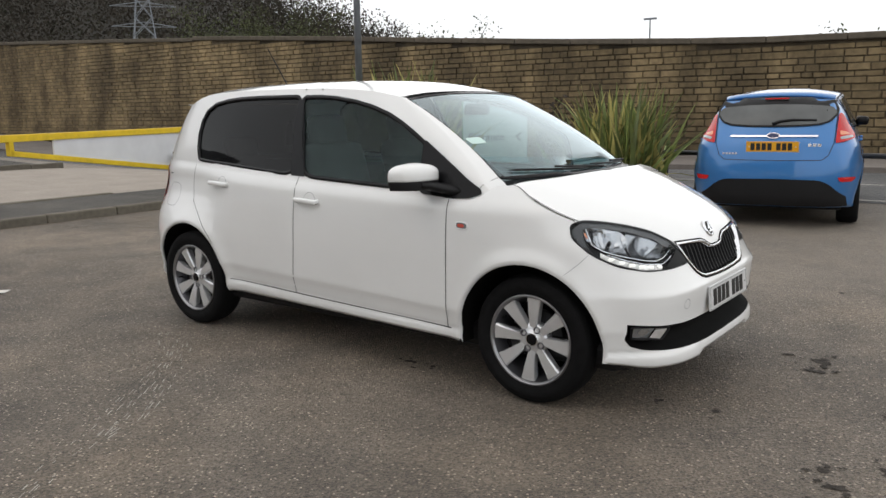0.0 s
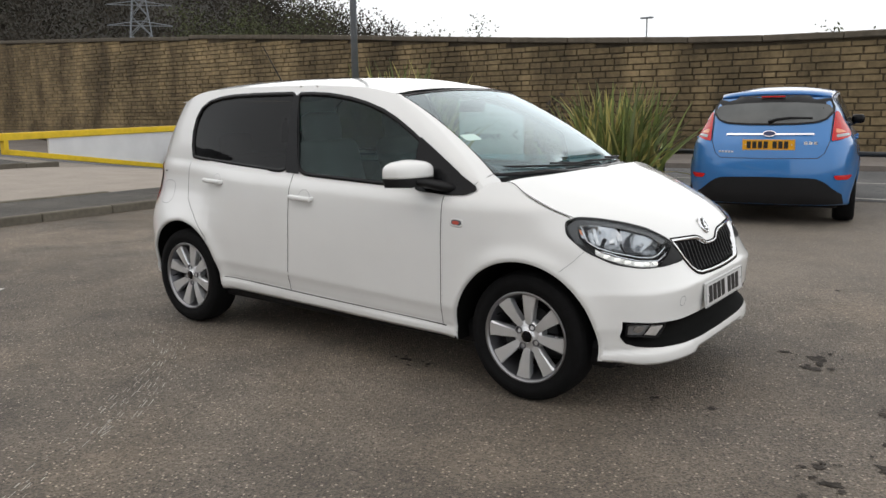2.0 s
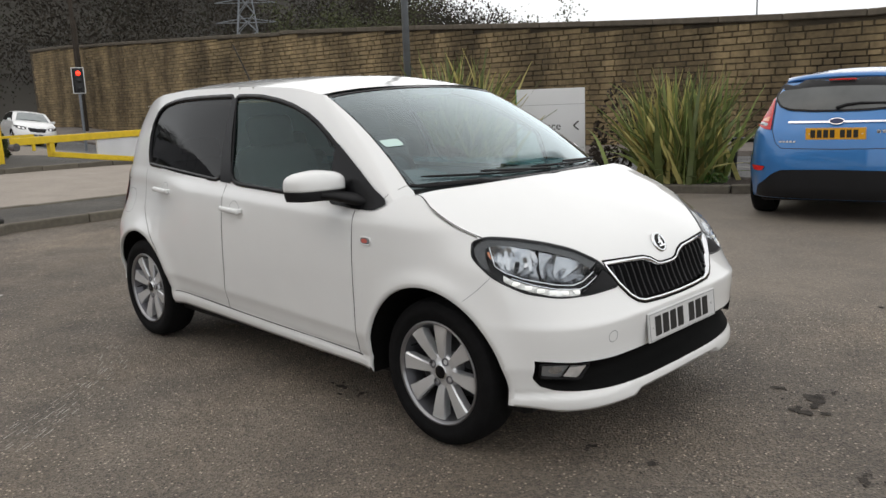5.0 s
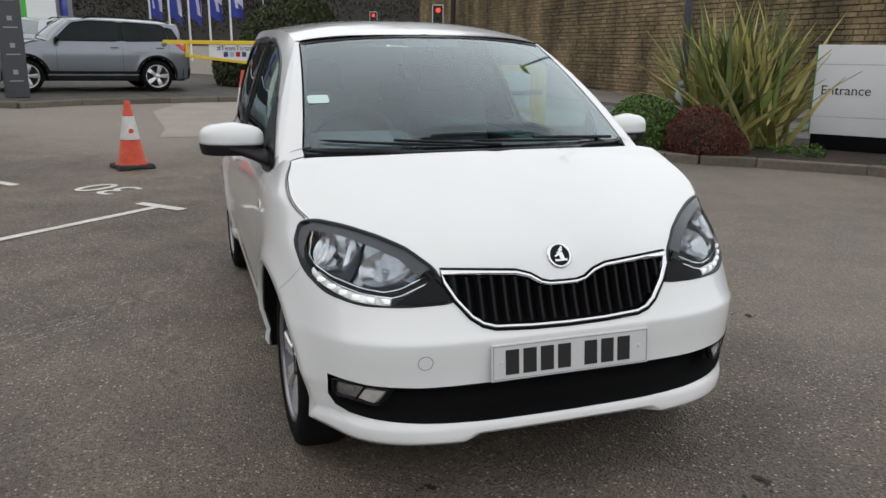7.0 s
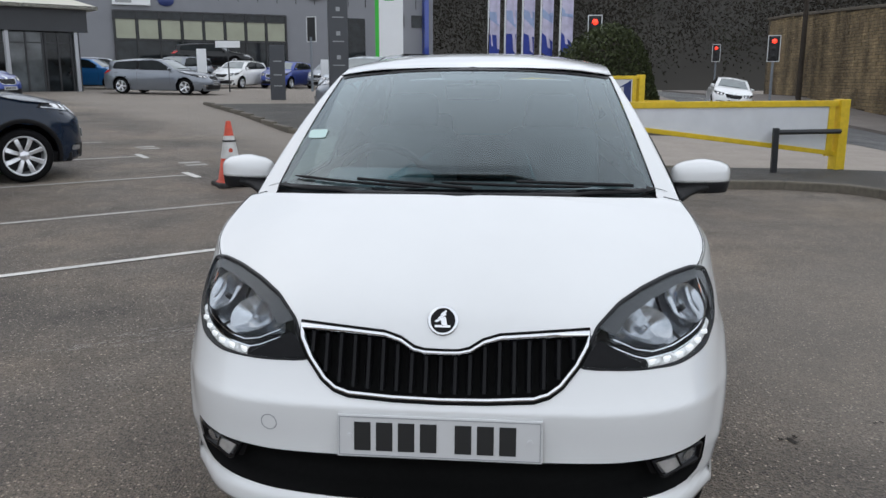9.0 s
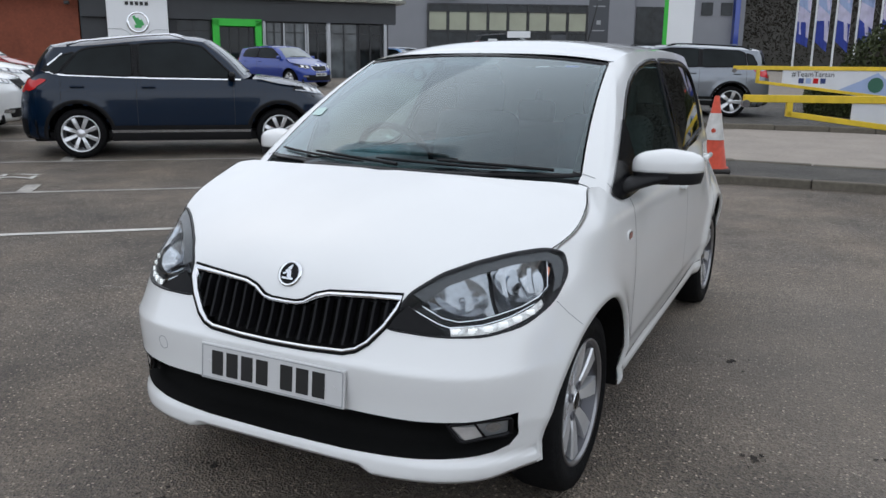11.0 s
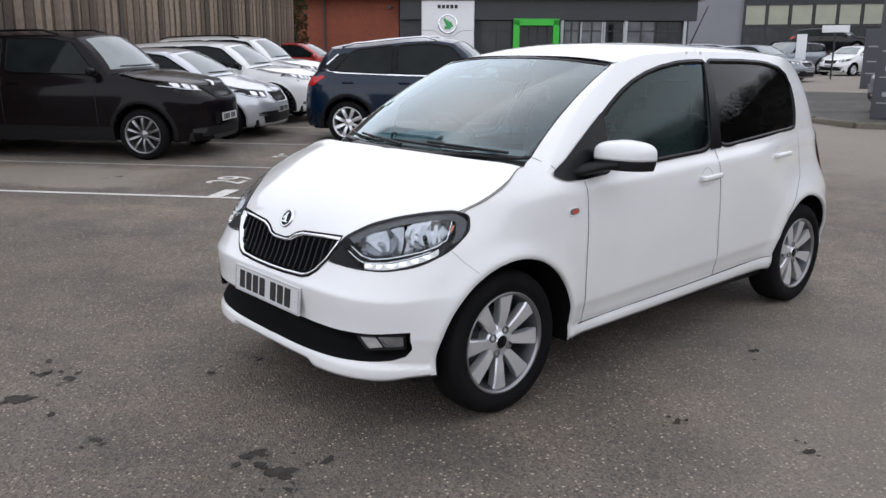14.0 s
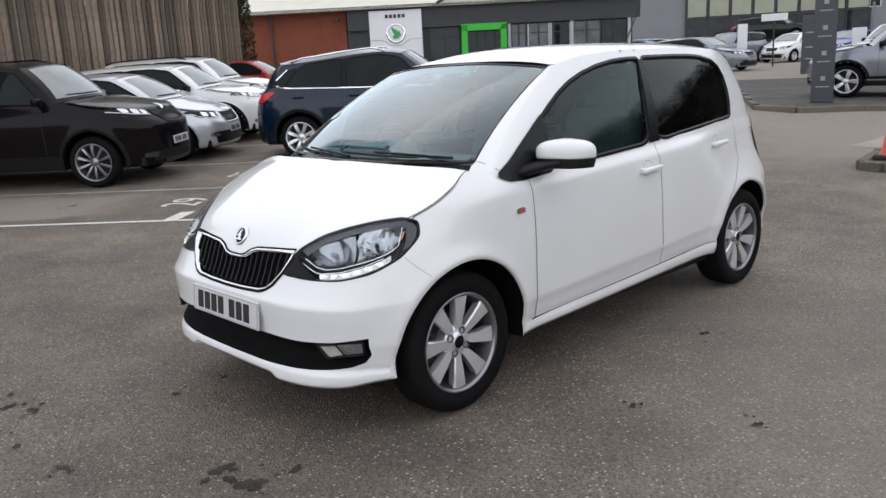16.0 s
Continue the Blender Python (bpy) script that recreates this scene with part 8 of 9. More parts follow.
HILL = curve([(60, 4), (100, 6), (118, 3), (126, 5), (129.5, 10), (133, 17), (137, 24), (142, 40), (150, 60), (160, 70), (175, 64), (185, 60), (195, 44), (205, 26), (220, 14), (250, 8)])
verts, faces = [], []
bs = np.linspace(60, 250, 96)
for b in bs:
    for r_, q in ((70, 0.0), (90, 0.10), (120, 0.36), (160, 0.68), (210, 0.92), (270, 1.0), (400, 0.7)):
        a = radians(b)
        z = hill_height(b) * q * (1 + 0.06 * noise.noise(Vector((b * 0.2, r_ * 0.02, 0)))) * (r_ / 270 + 0.15 if q > 0 else 1)
        verts.append((r_ * math.cos(a), r_ * math.sin(a), z - 2.2 if q == 0 else z))
for i in range(len(bs) - 1):
    faces += [(i * 7 + j, i * 7 + j + 1, i * 7 + 8 + j, i * 7 + 7 + j) for j in range(6)]
hill = put_mesh("hillside", verts, faces, SLOPE)
tagged(hill, "steep dark wooded hillside beyond the road", "hillside", kind="structure")
rh = random.Random(8)


def hill_point(b, r_):
    q = float(np.interp(r_, [70, 90, 120, 160, 210, 270], [0, 0.10, 0.36, 0.68, 0.92, 1.0]))
    return hill_height(b) * q * (r_ / 270 + 0.15)


def woods(name, label, mat, n, b0, b1, r0, r1, size, leaves, seed):
    r = random.Random(seed)
    verts, faces = [], []
    for _ in range(n):
        b, rr = r.uniform(b0, b1), r.uniform(r0, r1)
        if hill_height(b) < 6 and r.random() < 0.8:
            continue
        z = hill_point(b, rr)
        c = Vector((rr * math.cos(radians(b)), rr * math.sin(radians(b)), z))
        s = size * r.uniform(0.6, 1.35) * (0.6 + rr / 250)
        for _ in range(leaves):
            u = Vector((r.gauss(0, 1), r.gauss(0, 1), r.gauss(0, 1)))
            u = u.normalized() * r.random() ** 0.4
            p = c + Vector((u.x * s * 0.75, u.y * s * 0.75, s * 0.75 + u.z * s))
            w = s * r.uniform(0.02, 0.05)
            d = Vector((r.gauss(0, 1), r.gauss(0, 1), r.gauss(0, 1.4))).normalized()
            e = d.orthogonal().normalized()
            k = len(verts)
            verts += [p - d * w, p + e * w * 0.6, p + d * w, p - e * w * 0.6]
            faces.append((k, k + 1, k + 2, k + 3))
    ob = put_mesh(name, verts, faces, mat, None, False)
    return tagged(ob, label, "woodland", kind="stuff")


woods("bare_woodland", "dark leafless woodland covering the hillside", LEAF_WOOD, 1900, 118, 222, 85, 265, 4.6, 170, 21)
woods("evergreen_woodland", "dark evergreen trees and scrub on the hillside", LEAF_GREEN, 900, 118, 222, 78, 250, 3.6, 170, 22)


def small_tree(x, y, z, h, n, seed, mat, label):
    """A tree of tapered trunk, limbs and many small leaves."""
    r = random.Random(seed)
    ob = thing("small_tree", label, "tree", pose(x, y, z), "trees behind the wall")
    bm = bmesh.new()
    tube(bm, (0, 0, 0), (0, 0, h * 0.5), 0.09, 0.05, 8)
    tips = []
    for _ in range(16):
        a, e = r.uniform(0, 2 * math.pi), r.uniform(0.3, 1.3)
        L = h * r.uniform(0.35, 0.6)
        s = Vector((0, 0, h * r.uniform(0.25, 0.5)))
        t = s + Vector((math.cos(a) * math.cos(e) * L * 1.3, math.sin(a) * math.cos(e) * L * 1.3, math.sin(e) * L))
        tube(bm, s, t, 0.035, 0.01, 5)
        tips += [s.lerp(t, q) for q in (0.5, 0.75, 0.95)]
    part("trunk", bm, BARK, ob)
    verts, faces = [], []
    for _ in range(n):
        c = r.choice(tips) + Vector((r.gauss(0, 0.2), r.gauss(0, 0.2), r.gauss(0, 0.18))) * h * 0.35
        u = Vector((r.gauss(0, 1), r.gauss(0, 1), r.gauss(0, 1))).normalized()
        v = u.orthogonal().normalized()
        s = 0.07 * r.uniform(0.5, 1.2)
        b = len(verts)
        verts += [c - u * s, c + v * s * 0.5, c + u * s, c - v * s * 0.5]
        faces.append((b, b + 1, b + 2, b + 3))
    put_mesh("crown", verts, faces, mat, ob, False)["kind"] = "stuff"
    return ob


def by_bearing(b, dist, eye=(2.97, -3.7)):
    return eye[0] + dist * math.cos(radians(b)), eye[1] + dist * math.sin(radians(b))


for i, (b, dist, h, n) in enumerate(((127.6, 27, 4.0, 1500), (126.0, 28, 4.3, 1700), (124.4, 27, 3.6, 1100), (152.6, 34, 4.9, 2600), (138.6, 33, 6.3, 7000), (141.2, 34, 6.0, 7000), (143.6, 36, 5.2, 5000), (146.0, 37, 4.7, 3000), (135.5, 35, 4.7, 2600), (99.3, 27, 3.4, 900))):
    x, y = by_bearing(b, max(dist, 25.4 / math.sin(radians(b))))
    small_tree(x, y, 0.3, h, n, 40 + i, LEAF_SCRUB if 137 < b < 153 else LEAF_SHRUB, "scrubby small tree showing above the stone wall")


# ---- board fence behind the parked row ----
BOARD = material("weathered_fence_board", (0.15, 0.115, 0.086), 0.9, noise_scale=7, vary=0.4, bump=0.5, bump_scale=30, per_object=0.6)
fence = thing("wall_south", "tall weathered vertical-board timber fence behind parked cars", "fence", kind="structure")
FENCE_LEN = 20.0
fx, fy = 3.4, -8.9
n_board = 143
board_meshes = []
for k_ in range(4):
    bm = bmesh.new()
    box(bm, (0.172, 0.022, 4.3), pose(0, 0, 2.15), 0.004, 1)
    me = bpy.data.meshes.new("board")
    bm.to_mesh(me)
    bm.free()
    me.materials.append(BOARD)
    board_meshes.append(me)
for i in range(n_board):
    q = i * 0.14
    x, y = fx + S_DIR[0] * q, fy + S_DIR[1] * q
    o = new("board", board_meshes[i % 4])
    o.parent = fence
    o.matrix_basis = pose(x, y, ground_z(x, y) - 0.03 + rs.uniform(-0.05, 0.03), 0, rs.uniform(-0.3, 0.3), math.degrees(math.atan2(S_DIR[1], S_DIR[0])) + rs.uniform(-2, 2)) @ Matrix.Translation((0, 0.026 * (i % 2), 0))
for z in (0.5, 2.0, 3.6):
    bm = bmesh.new()
    box(bm, (FENCE_LEN, 0.06, 0.1))
    o = part("fence_rail", bm, BOARD, fence)
    x, y = fx + S_DIR[0] * 10 + F_DIR[0] * -0.07, fy + S_DIR[1] * 10 + F_DIR[1] * -0.07
    o.matrix_basis = pose(x, y, ground_z(x, y) + z, 0, 0, math.degrees(math.atan2(S_DIR[1], S_DIR[0])))

leaf_mound("ivy", "dark ivy climbing the end of the board fence", fx + S_DIR[0] * 19.9, fy + S_DIR[1] * 19.9, 0.34, 0.34, 4.4, 4500, 0.06, LEAF_SHRUB, 61, rough=0.3, core=False)

# ---- the dark low showroom with the pale roof ----
CLAD_DARK = material("anthracite_cladding", (0.028, 0.03, 0.034), 0.45, noise_scale=2, vary=0.12)
CLAD_BRICK = material("red_brown_brick", (0.19, 0.052, 0.026), 0.85, noise_scale=10, vary=0.2)
ROOF_PALE = material("pale_standing_roof", (0.6, 0.58, 0.49), 0.6, noise_scale=1.2, vary=0.08)
SIGN_FACE = material("illuminated_sign_face", (0.75, 0.76, 0.77), 0.3, noise_scale=1, vary=0.03)
GREEN_FRAME = material("vivid_green_frame", (0.035, 0.45, 0.03), 0.4)
BADGE_GREEN = material("badge_green", (0.06, 0.36, 0.10), 0.4)
CLAD_GREY = material("pale_grey_metal_cladding", (0.21, 0.215, 0.235), 0.55, noise_scale=0.6, vary=0.06)
SHOP_GLASS = material("showroom_glass", (0.014, 0.017, 0.019), 0.04, spec=0.32, noise_scale=1.6, vary=0.8)
FRAME = material("dark_window_frame", (0.02, 0.021, 0.023), 0.45)
A0, DIR = Vector((-21.46, -28.4, 0)), Vector((-0.7047, 0.7096, 0))
base_z = 1.0
show = thing("showroom", "low dark car showroom with pale pitched roof and green portal", "building",
             Matrix.Translation((A0.x, A0.y, base_z)) @ Matrix.Rotation(math.atan2(DIR.y, DIR.x), 4, "Z"))


def slab(name, x0, x1, y0, y1, z0, z1, mat, parent, bevel=0.0, label=""):
    bm = bmesh.new()
    box(bm, (x1 - x0, y1 - y0, z1 - z0), pose((x0 + x1) / 2, (y0 + y1) / 2, (z0 + z1) / 2), bevel, 1)
    return part(name, bm, mat, parent, label)


# local x along the front, the building lies towards +y
slab("wall", -0.35, 13.3, 0.15, 12, -0.8, 3.35, CLAD_DARK, show)
slab("brick_wall", -14.0, -0.4, 0.15, 12, -0.8, 3.30, CLAD_BRICK, show, label="red-brown brick side wall")
slab("fascia", -0.3, 13.6, -0.15, 0.3, 2.36, 3.32, CLAD_DARK, show)
slab("gutter", -14.2, 14.0, -0.5, -0.3, 3.3, 3.44, CLAD_DARK, show)
verts = [(-14.2, -0.5, 3.42), (14.0, -0.5, 3.42), (14.0, 12.5, 3.42), (-14.2, 12.5, 3.42), (-9, 5.5, 5.5), (9.5, 5.5, 5.5),
         (-14.2, -0.5, 3.30), (14.0, -0.5, 3.30), (14.0, 12.5, 3.30), (-14.2, 12.5, 3.30)]
put_mesh("roof", verts, [(0, 1, 5, 4), (1, 2, 5), (2, 3, 4, 5), (3, 0, 4), (6, 9, 8, 7), (0, 6, 7, 1), (1, 7, 8, 2), (2, 8, 9, 3), (3, 9, 6, 0)], ROOF_PALE, show, False)
verts = [(4.0, -0.55, 3.40), (8.6, -0.55, 3.40), (6.3, -0.55, 4.6), (4.0, 4.5, 3.40), (8.6, 4.5, 3.40), (6.3, 4.5, 4.6)]
put_mesh("gable", verts, [(0, 1, 2), (0, 2, 5, 3), (1, 4, 5, 2)], ROOF_PALE, show, False)
for a, b in (((4.0, 3.42), (6.3, 4.62)), ((8.6, 3.42), (6.3, 4.62))):
    bm = bmesh.new()
    tube(bm, (a[0], -0.58, a[1]), (b[0], -0.58, b[1]), 0.07, 0.07, 6)
    part("barge_board", bm, CLAD_DARK, show)
panel = slab("sign_panel", 0.75, 3.25, -0.35, 0.15, -0.5, 3.22, SIGN_FACE, show, 0.03)
v_, f_ = lathe([(0.0, 0.03), (0.36, 0.03), (0.40, 0.05), (0.46, 0.04), (0.47, 0.0)], 32, "z")
o = put_mesh("badge_ring", v_, f_, CHROME, show)
o.matrix_basis = Matrix.Translation((2.0, -0.35, 2.15)) @ pose(0, 0, 0, 90, 0, 0)
v_, f_ = lathe([(0.0, 0.045), (0.37, 0.042)], 28, "z")
o = put_mesh("badge_disc", v_, f_, SIGN_FACE, show)
o.matrix_basis = Matrix.Translation((2.0, -0.35, 2.15)) @ pose(0, 0, 0, 90, 0, 0)
bm = bmesh.new()
for i in range(3):
    box(bm, (0.12, 0.02, 0.42 - 0.08 * i), pose(1.92 + 0.12 * i, -0.40, 2.22 - 0.04 * i, 0, -25, 0), 0.01)
box(bm, (0.3, 0.02, 0.14), pose(2.0, -0.40, 1.98), 0.01)
part("badge_shape", bm, BADGE_GREEN, show)
for i in range(5):
    slab("plain_bar", 1.52 + 0.2 * i, 1.66 + 0.2 * i, -0.37, -0.34, 2.86, 3.02, INK, show)
for x0, x1, z0, z1 in ((5.1, 5.4, -0.5, 2.36), (6.95, 7.25, -0.5, 2.36), (5.1, 7.25, 2.08, 2.40)):
    slab("portal_frame", x0, x1, -0.6, 0.15, z0, z1, GREEN_FRAME, show, 0.02)
slab("portal_glass", 5.4, 6.95, -0.1, 0.0, -0.5, 2.08, SHOP_GLASS, show)
for x in (5.85, 6.26, 6.7):
    slab("door_frame", x - 0.03, x + 0.03, -0.16, -0.1, -0.5, 2.08, FRAME, show)
WINDOW_PALE = material("pale_aluminium_frame", (0.42, 0.43, 0.45), 0.4, 0.3)
# these panes carry reflected sky as a paler base colour
GLASS_SKY_PANE = material("sky_toned_showroom_glass", (0.10, 0.11, 0.115), 0.05, spec=0.5, noise_scale=1.3, vary=0.7)
for x0, x1, glass_mat, frame_mat in ((3.6, 5.0, SHOP_GLASS, FRAME), (7.5, 8.2, GLASS_SKY_PANE, FRAME), (8.3, 9.3, GLASS_SKY_PANE, WINDOW_PALE), (9.4, 10.3, SHOP_GLASS, WINDOW_PALE), (10.45, 11.75, GLASS_SKY_PANE, FRAME), (11.85, 12.9, SHOP_GLASS, FRAME)):
    pane = slab("shop_window", x0, x1, 0.02, 0.12, -0.3, 2.30, glass_mat, show)
    for x in (x0, (x0 + x1) / 2, x1):
        slab("window_mullion", x - 0.035, x + 0.035, -0.02, 0.04, -0.3, 2.30, frame_mat if x != (x0 + x1) / 2 else FRAME, pane)
    slab("window_transom", x0, x1, -0.015, 0.035, 1.86, 1.91, FRAME, pane)
for x in (7.4, 10.38, 13.1):
    slab("pilaster", x - 0.07, x + 0.07, -0.1, 0.2, -0.5, 2.36, WINDOW_PALE, show)
bm = bmesh.new()
line = [(0.78, 1.86), (1.30, 1.86), (1.52, 1.76), (1.72, 1.60), (2.28, 1.60), (2.48, 1.76), (2.70, 1.86), (3.22, 1.86)]
for (xa, za), (xb, zb) in zip(line, line[1:]):
    tube(bm, (xa, -0.352, za), (xb, -0.352, zb), 0.012, 0.012, 6)
part("panel_line", bm, INK_GREY, show)
bm = bmesh.new()
for x in (-5.9, -4.0):
    tube(bm, (x, 0.05, -0.5), (x, 0.05, 3.3), 0.05, 0.05, 8)
part("downpipe", bm, CLAD_DARK, show)
slab("cctv_camera", -0.9, -0.72, -0.25, 0.15, 2.85, 2.97, CLAD_DARK, show)

# ---- the tall grey showroom behind it ----
G0, GD = Vector((-52.28, -31.64, 0)), Vector((-0.5008, 0.8656, 0))
tall = thing("grey_showroom", "tall grey metal-clad car showroom with broad glazing", "building",
             Matrix.Translation((G0.x, G0.y, 1.3)) @ Matrix.Rotation(math.atan2(GD.y, GD.x), 4, "Z"))
slab("wall", -16, 19.4, 0.2, 26, -1.5, 10.5, CLAD_GREY, tall)
slab("wall", 19.4, 28.6, 0.8, 26, -1.5, 10.5, CLAD_GREY, tall)
for x in np.arange(-15, 28, 1.5):
    slab("cladding_joint", x - 0.03, x + 0.03, 0.17 if x < 19.4 else 0.77, 0.22 if x < 19.4 else 0.82, 5.9, 10.5, FRAME, tall)
slab("glazing", 3.0, 15.6, 0.06, 0.2, -0.6, 4.95, SHOP_GLASS, tall)
for x in np.linspace(3.0, 15.6, 9):
    slab("window_mullion", x - 0.06, x + 0.06, -0.02, 0.08, -0.6, 4.95, FRAME, tall)
for z in (2.9, 4.4, 4.95):
    slab("window_transom", 3.0, 15.6, -0.02, 0.08, z - 0.05, z + 0.05, FRAME, tall)
BLIND = material("pale_interior_blind", (0.34, 0.35, 0.27), 0.8, noise_scale=0.8, vary=0.15)
for x in np.linspace(3.0, 15.6, 9)[:-1]:
    slab("roller_blind", x + 0.12, x + 1.45, 0.02, 0.05, 3.0, 4.35, BLIND, tall)
slab("fascia_sign", 3.0, 5.6, -0.1, 0.2, 5.35, 5.85, SIGN_FACE, tall)
slab("plain_bar", 3.2, 4.3, -0.13, -0.1, 5.5, 5.7, INK_GREY, tall)
v_, f_ = lathe([(0.0, 0.05), (0.42, 0.04), (0.45, 0.0)], 24, "z")
for x, z, sx, mat in ((6.7, 5.75, 1.3, GATE_BLUE), (18.0, 6.6, 2.2, CLAD_GREY)):
    o = put_mesh("oval_badge", v_, f_, mat, tall)
    o.matrix_basis = Matrix.Translation((x, 0.1, z)) @ pose(0, 0, 0, 90, 0, 0) @ Matrix.Diagonal((sx, 0.9, 1, 1))
slab("dark_recess", 19.7, 22.4, 0.7, 0.82, -0.6, 5.0, SHOP_GLASS, tall)
slab("blue_column", 27.6, 28.0, 0.3, 0.8, -0.6, 7.2, PAINT_ROYAL, tall)
slab("floodlight", -1.8, -1.0, -0.3, 0.2, 6.0, 6.35, FRAME, tall)
for x in (23.4, 25.0, 26.6):
    slab("window", x, x + 0.9, 0.7, 0.82, 4.4, 5.4, SHOP_GLASS, tall)
bm = bmesh.new()
for x in np.linspace(22.8, 27.4, 8):
    tube(bm, (x, -0.9, 1.0), (x, -0.9, 2.1), 0.04, 0.04, 6)
tube(bm, (22.8, -0.9, 2.1), (27.4, -0.9, 2.1), 0.04, 0.04, 6)
tube(bm, (22.8, -0.9, 2.1), (21.6, -0.9, 1.0), 0.04, 0.04, 6)
slab("stair_landing", 22.6, 27.4, -1.0, 0.8, 0.7, 0.95, FRAME, tall)
part("stair_rail", bm, STEEL, tall)

# ---- totems, flags, signals ----
TOTEM = material("totem_graphite", (0.05, 0.054, 0.062), 0.4, noise_scale=2, vary=0.08)


def totem(x, y, z, w, h, turn, label, mat, bars, bar_mat, stripe=None):
    ob = thing("totem_sign", label, "sign", pose(x, y, z, 0, 0, turn))
    slab("totem_board", -0.045, 0.09, -w / 2, w / 2, 0, h, mat, ob, 0.01)
    if stripe:
        slab("totem_stripe", -0.1, 0.1, -w / 2 - 0.0, -w / 2 + 0.16, 0, h, stripe, ob)
    for zz, ww, hh in bars:
        slab("plain_bar", 0.09, 0.096, -ww / 2, ww / 2, zz, zz + hh, bar_mat, ob)
    return ob


bars = [(0.32 + 0.52 * i, 0.26, 0.022) for i in range(6)] + [(0.46 + 0.52 * i, 0.09, 0.09) for i in range(6)] + [(3.45, 0.36, 0.06), (3.56, 0.30, 0.06), (3.67, 0.3, 0.06)]
totem(-14.54, -3.88, ground_z(-14.54, -3.88) + 0.03, 0.44, 3.95, 20, "tall graphite information totem with pale icons at the kerb", TOTEM, bars, INK_GREY)
totem(-30.2, -5.2, ground_z(-30.2, -5.2), 1.15, 6.5, 8, "white and green brand totem among parked cars", SIGN_FACE, [(4.4, 0.5, 0.5), (3.9, 0.4, 0.06)], BADGE_GREEN, GREEN_FRAME)
totem(-26.2, -8.8, ground_z(-26, -8.8), 0.55, 2.0, 20, "small graphite sign among the parked cars", TOTEM, [(0.5, 0.3, 0.04), (0.9, 0.3, 0.04), (1.4, 0.3, 0.04)], INK_GREY)

FLAG = material("printed_flag_cloth", (0.55, 0.52, 0.66), 0.8, noise_scale=3, vary=0.2)
FLAG_BLUE = material("flag_print_blue", (0.03, 0.05, 0.28), 0.8, noise_scale=2, vary=0.2)
for i in range(5):
    x, y = -38.0 + 0.9 * i, -1.4 + 0.85 * i
    z = ground_z(x, y)
    ob = thing("flag", "white and blue advertising flag hanging limp on a pole", "flag", pose(x, y, z), "advertising flags")
    bm = bmesh.new()
    tube(bm, (0, 0, 0), (0, 0, 7.2), 0.05, 0.03, 8)
    part("flag_pole", bm, SIGN_WHITE, ob)
    for nm, mat, z0, z1, off in (("flag_cloth", FLAG, 2.4, 7.0, 0.0), ("flag_print", FLAG_BLUE, 2.0, 2.9, 0.012), ("flag_print", GATE_PALE, 3.6, 4.0, 0.012)):
        verts, faces = [], []
        for a in range(9):
            for b in range(11):
                u, v = a / 8, b / 10
                verts.append((0.04 + 0.10 * math.sin(u * 9 + v * 3 + i) * u + off * 2, 0.05 + u * (0.52 if nm == "flag_cloth" else 0.5), z0 + (z1 - z0) * v - 0.25 * u * (1 + math.sin(v * 4 + i))))
        for a in range(8):
            faces += [(a * 11 + b, a * 11 + b + 1, a * 11 + 12 + b, a * 11 + 11 + b) for b in range(10)]
        o = put_mesh(nm, verts, faces, mat, ob)

SIGNAL_BOX = material("signal_black", (0.012, 0.012, 0.013), 0.6)
RED_LIT = material("red_signal_lit", (0.8, 0.05, 0.02), 0.4, emission=(1.0, 0.03, 0.012), power=2.6)


def signal(x, y, z, turn, label, lit=True, h=2.5):
    """A three-lamp traffic signal with a white-edged backing board."""
    ob = thing("traffic_light", label, "traffic light", pose(x, y, z, 0, 0, turn), "traffic lights")
    bm = bmesh.new()
    tube(bm, (0, 0, 0), (0, 0, h + 0.2), 0.06, 0.06, 10)
    part("signal_pole", bm, STEEL, ob)
    slab("backing_board", 0.05, 0.08, -0.25, 0.25, h, h + 1.15, SIGNAL_BOX, ob)
    bm = bmesh.new()
    for yy in (-0.26, 0.26):
        box(bm, (0.034, 0.035, 1.2), pose(0.066, yy, h + 0.575))
    for zz in (h - 0.01, h + 1.16):
        box(bm, (0.034, 0.55, 0.035), pose(0.066, 0, zz))
    part("board_edge", bm, SIGN_WHITE, ob)
    slab("signal_case", 0.08, 0.26, -0.15, 0.15, h + 0.06, h + 1.08, SIGNAL_BOX, ob, 0.02)
    for i in range(3):
        v, f = lathe([(0.0, 0.03), (0.10, 0.02), (0.105, 0.0)], 18, "z")
        o = put_mesh("signal_lens", v, f, RED_LIT if lit and i == 2 else SIGNAL_BOX, ob)
        o.matrix_basis = Matrix.Translation((0.265, 0, h + 0.22 + 0.34 * i)) @ pose(0, 0, 0, 0, 90, 0)
    return ob


first = signal(-28.0, 9.6, ground_z(-28, 9.6), -15, "traffic light showing red beside the road", h=2.75)
first.matrix_basis = first.matrix_basis @ Matrix.Scale(0.8, 4)
signal(-56.0, 14.0, ground_z(-56, 14), -12, "distant traffic light showing red", h=2.3)
signal(-29.2, 3.1, ground_z(-29.2, 3.1), -5, "traffic light showing red beyond the hedge", h=2.2)
signal(-36.0, -10.0, ground_z(-36, -10), 160, "traffic light seen from behind near the showroom", False, 2.4)

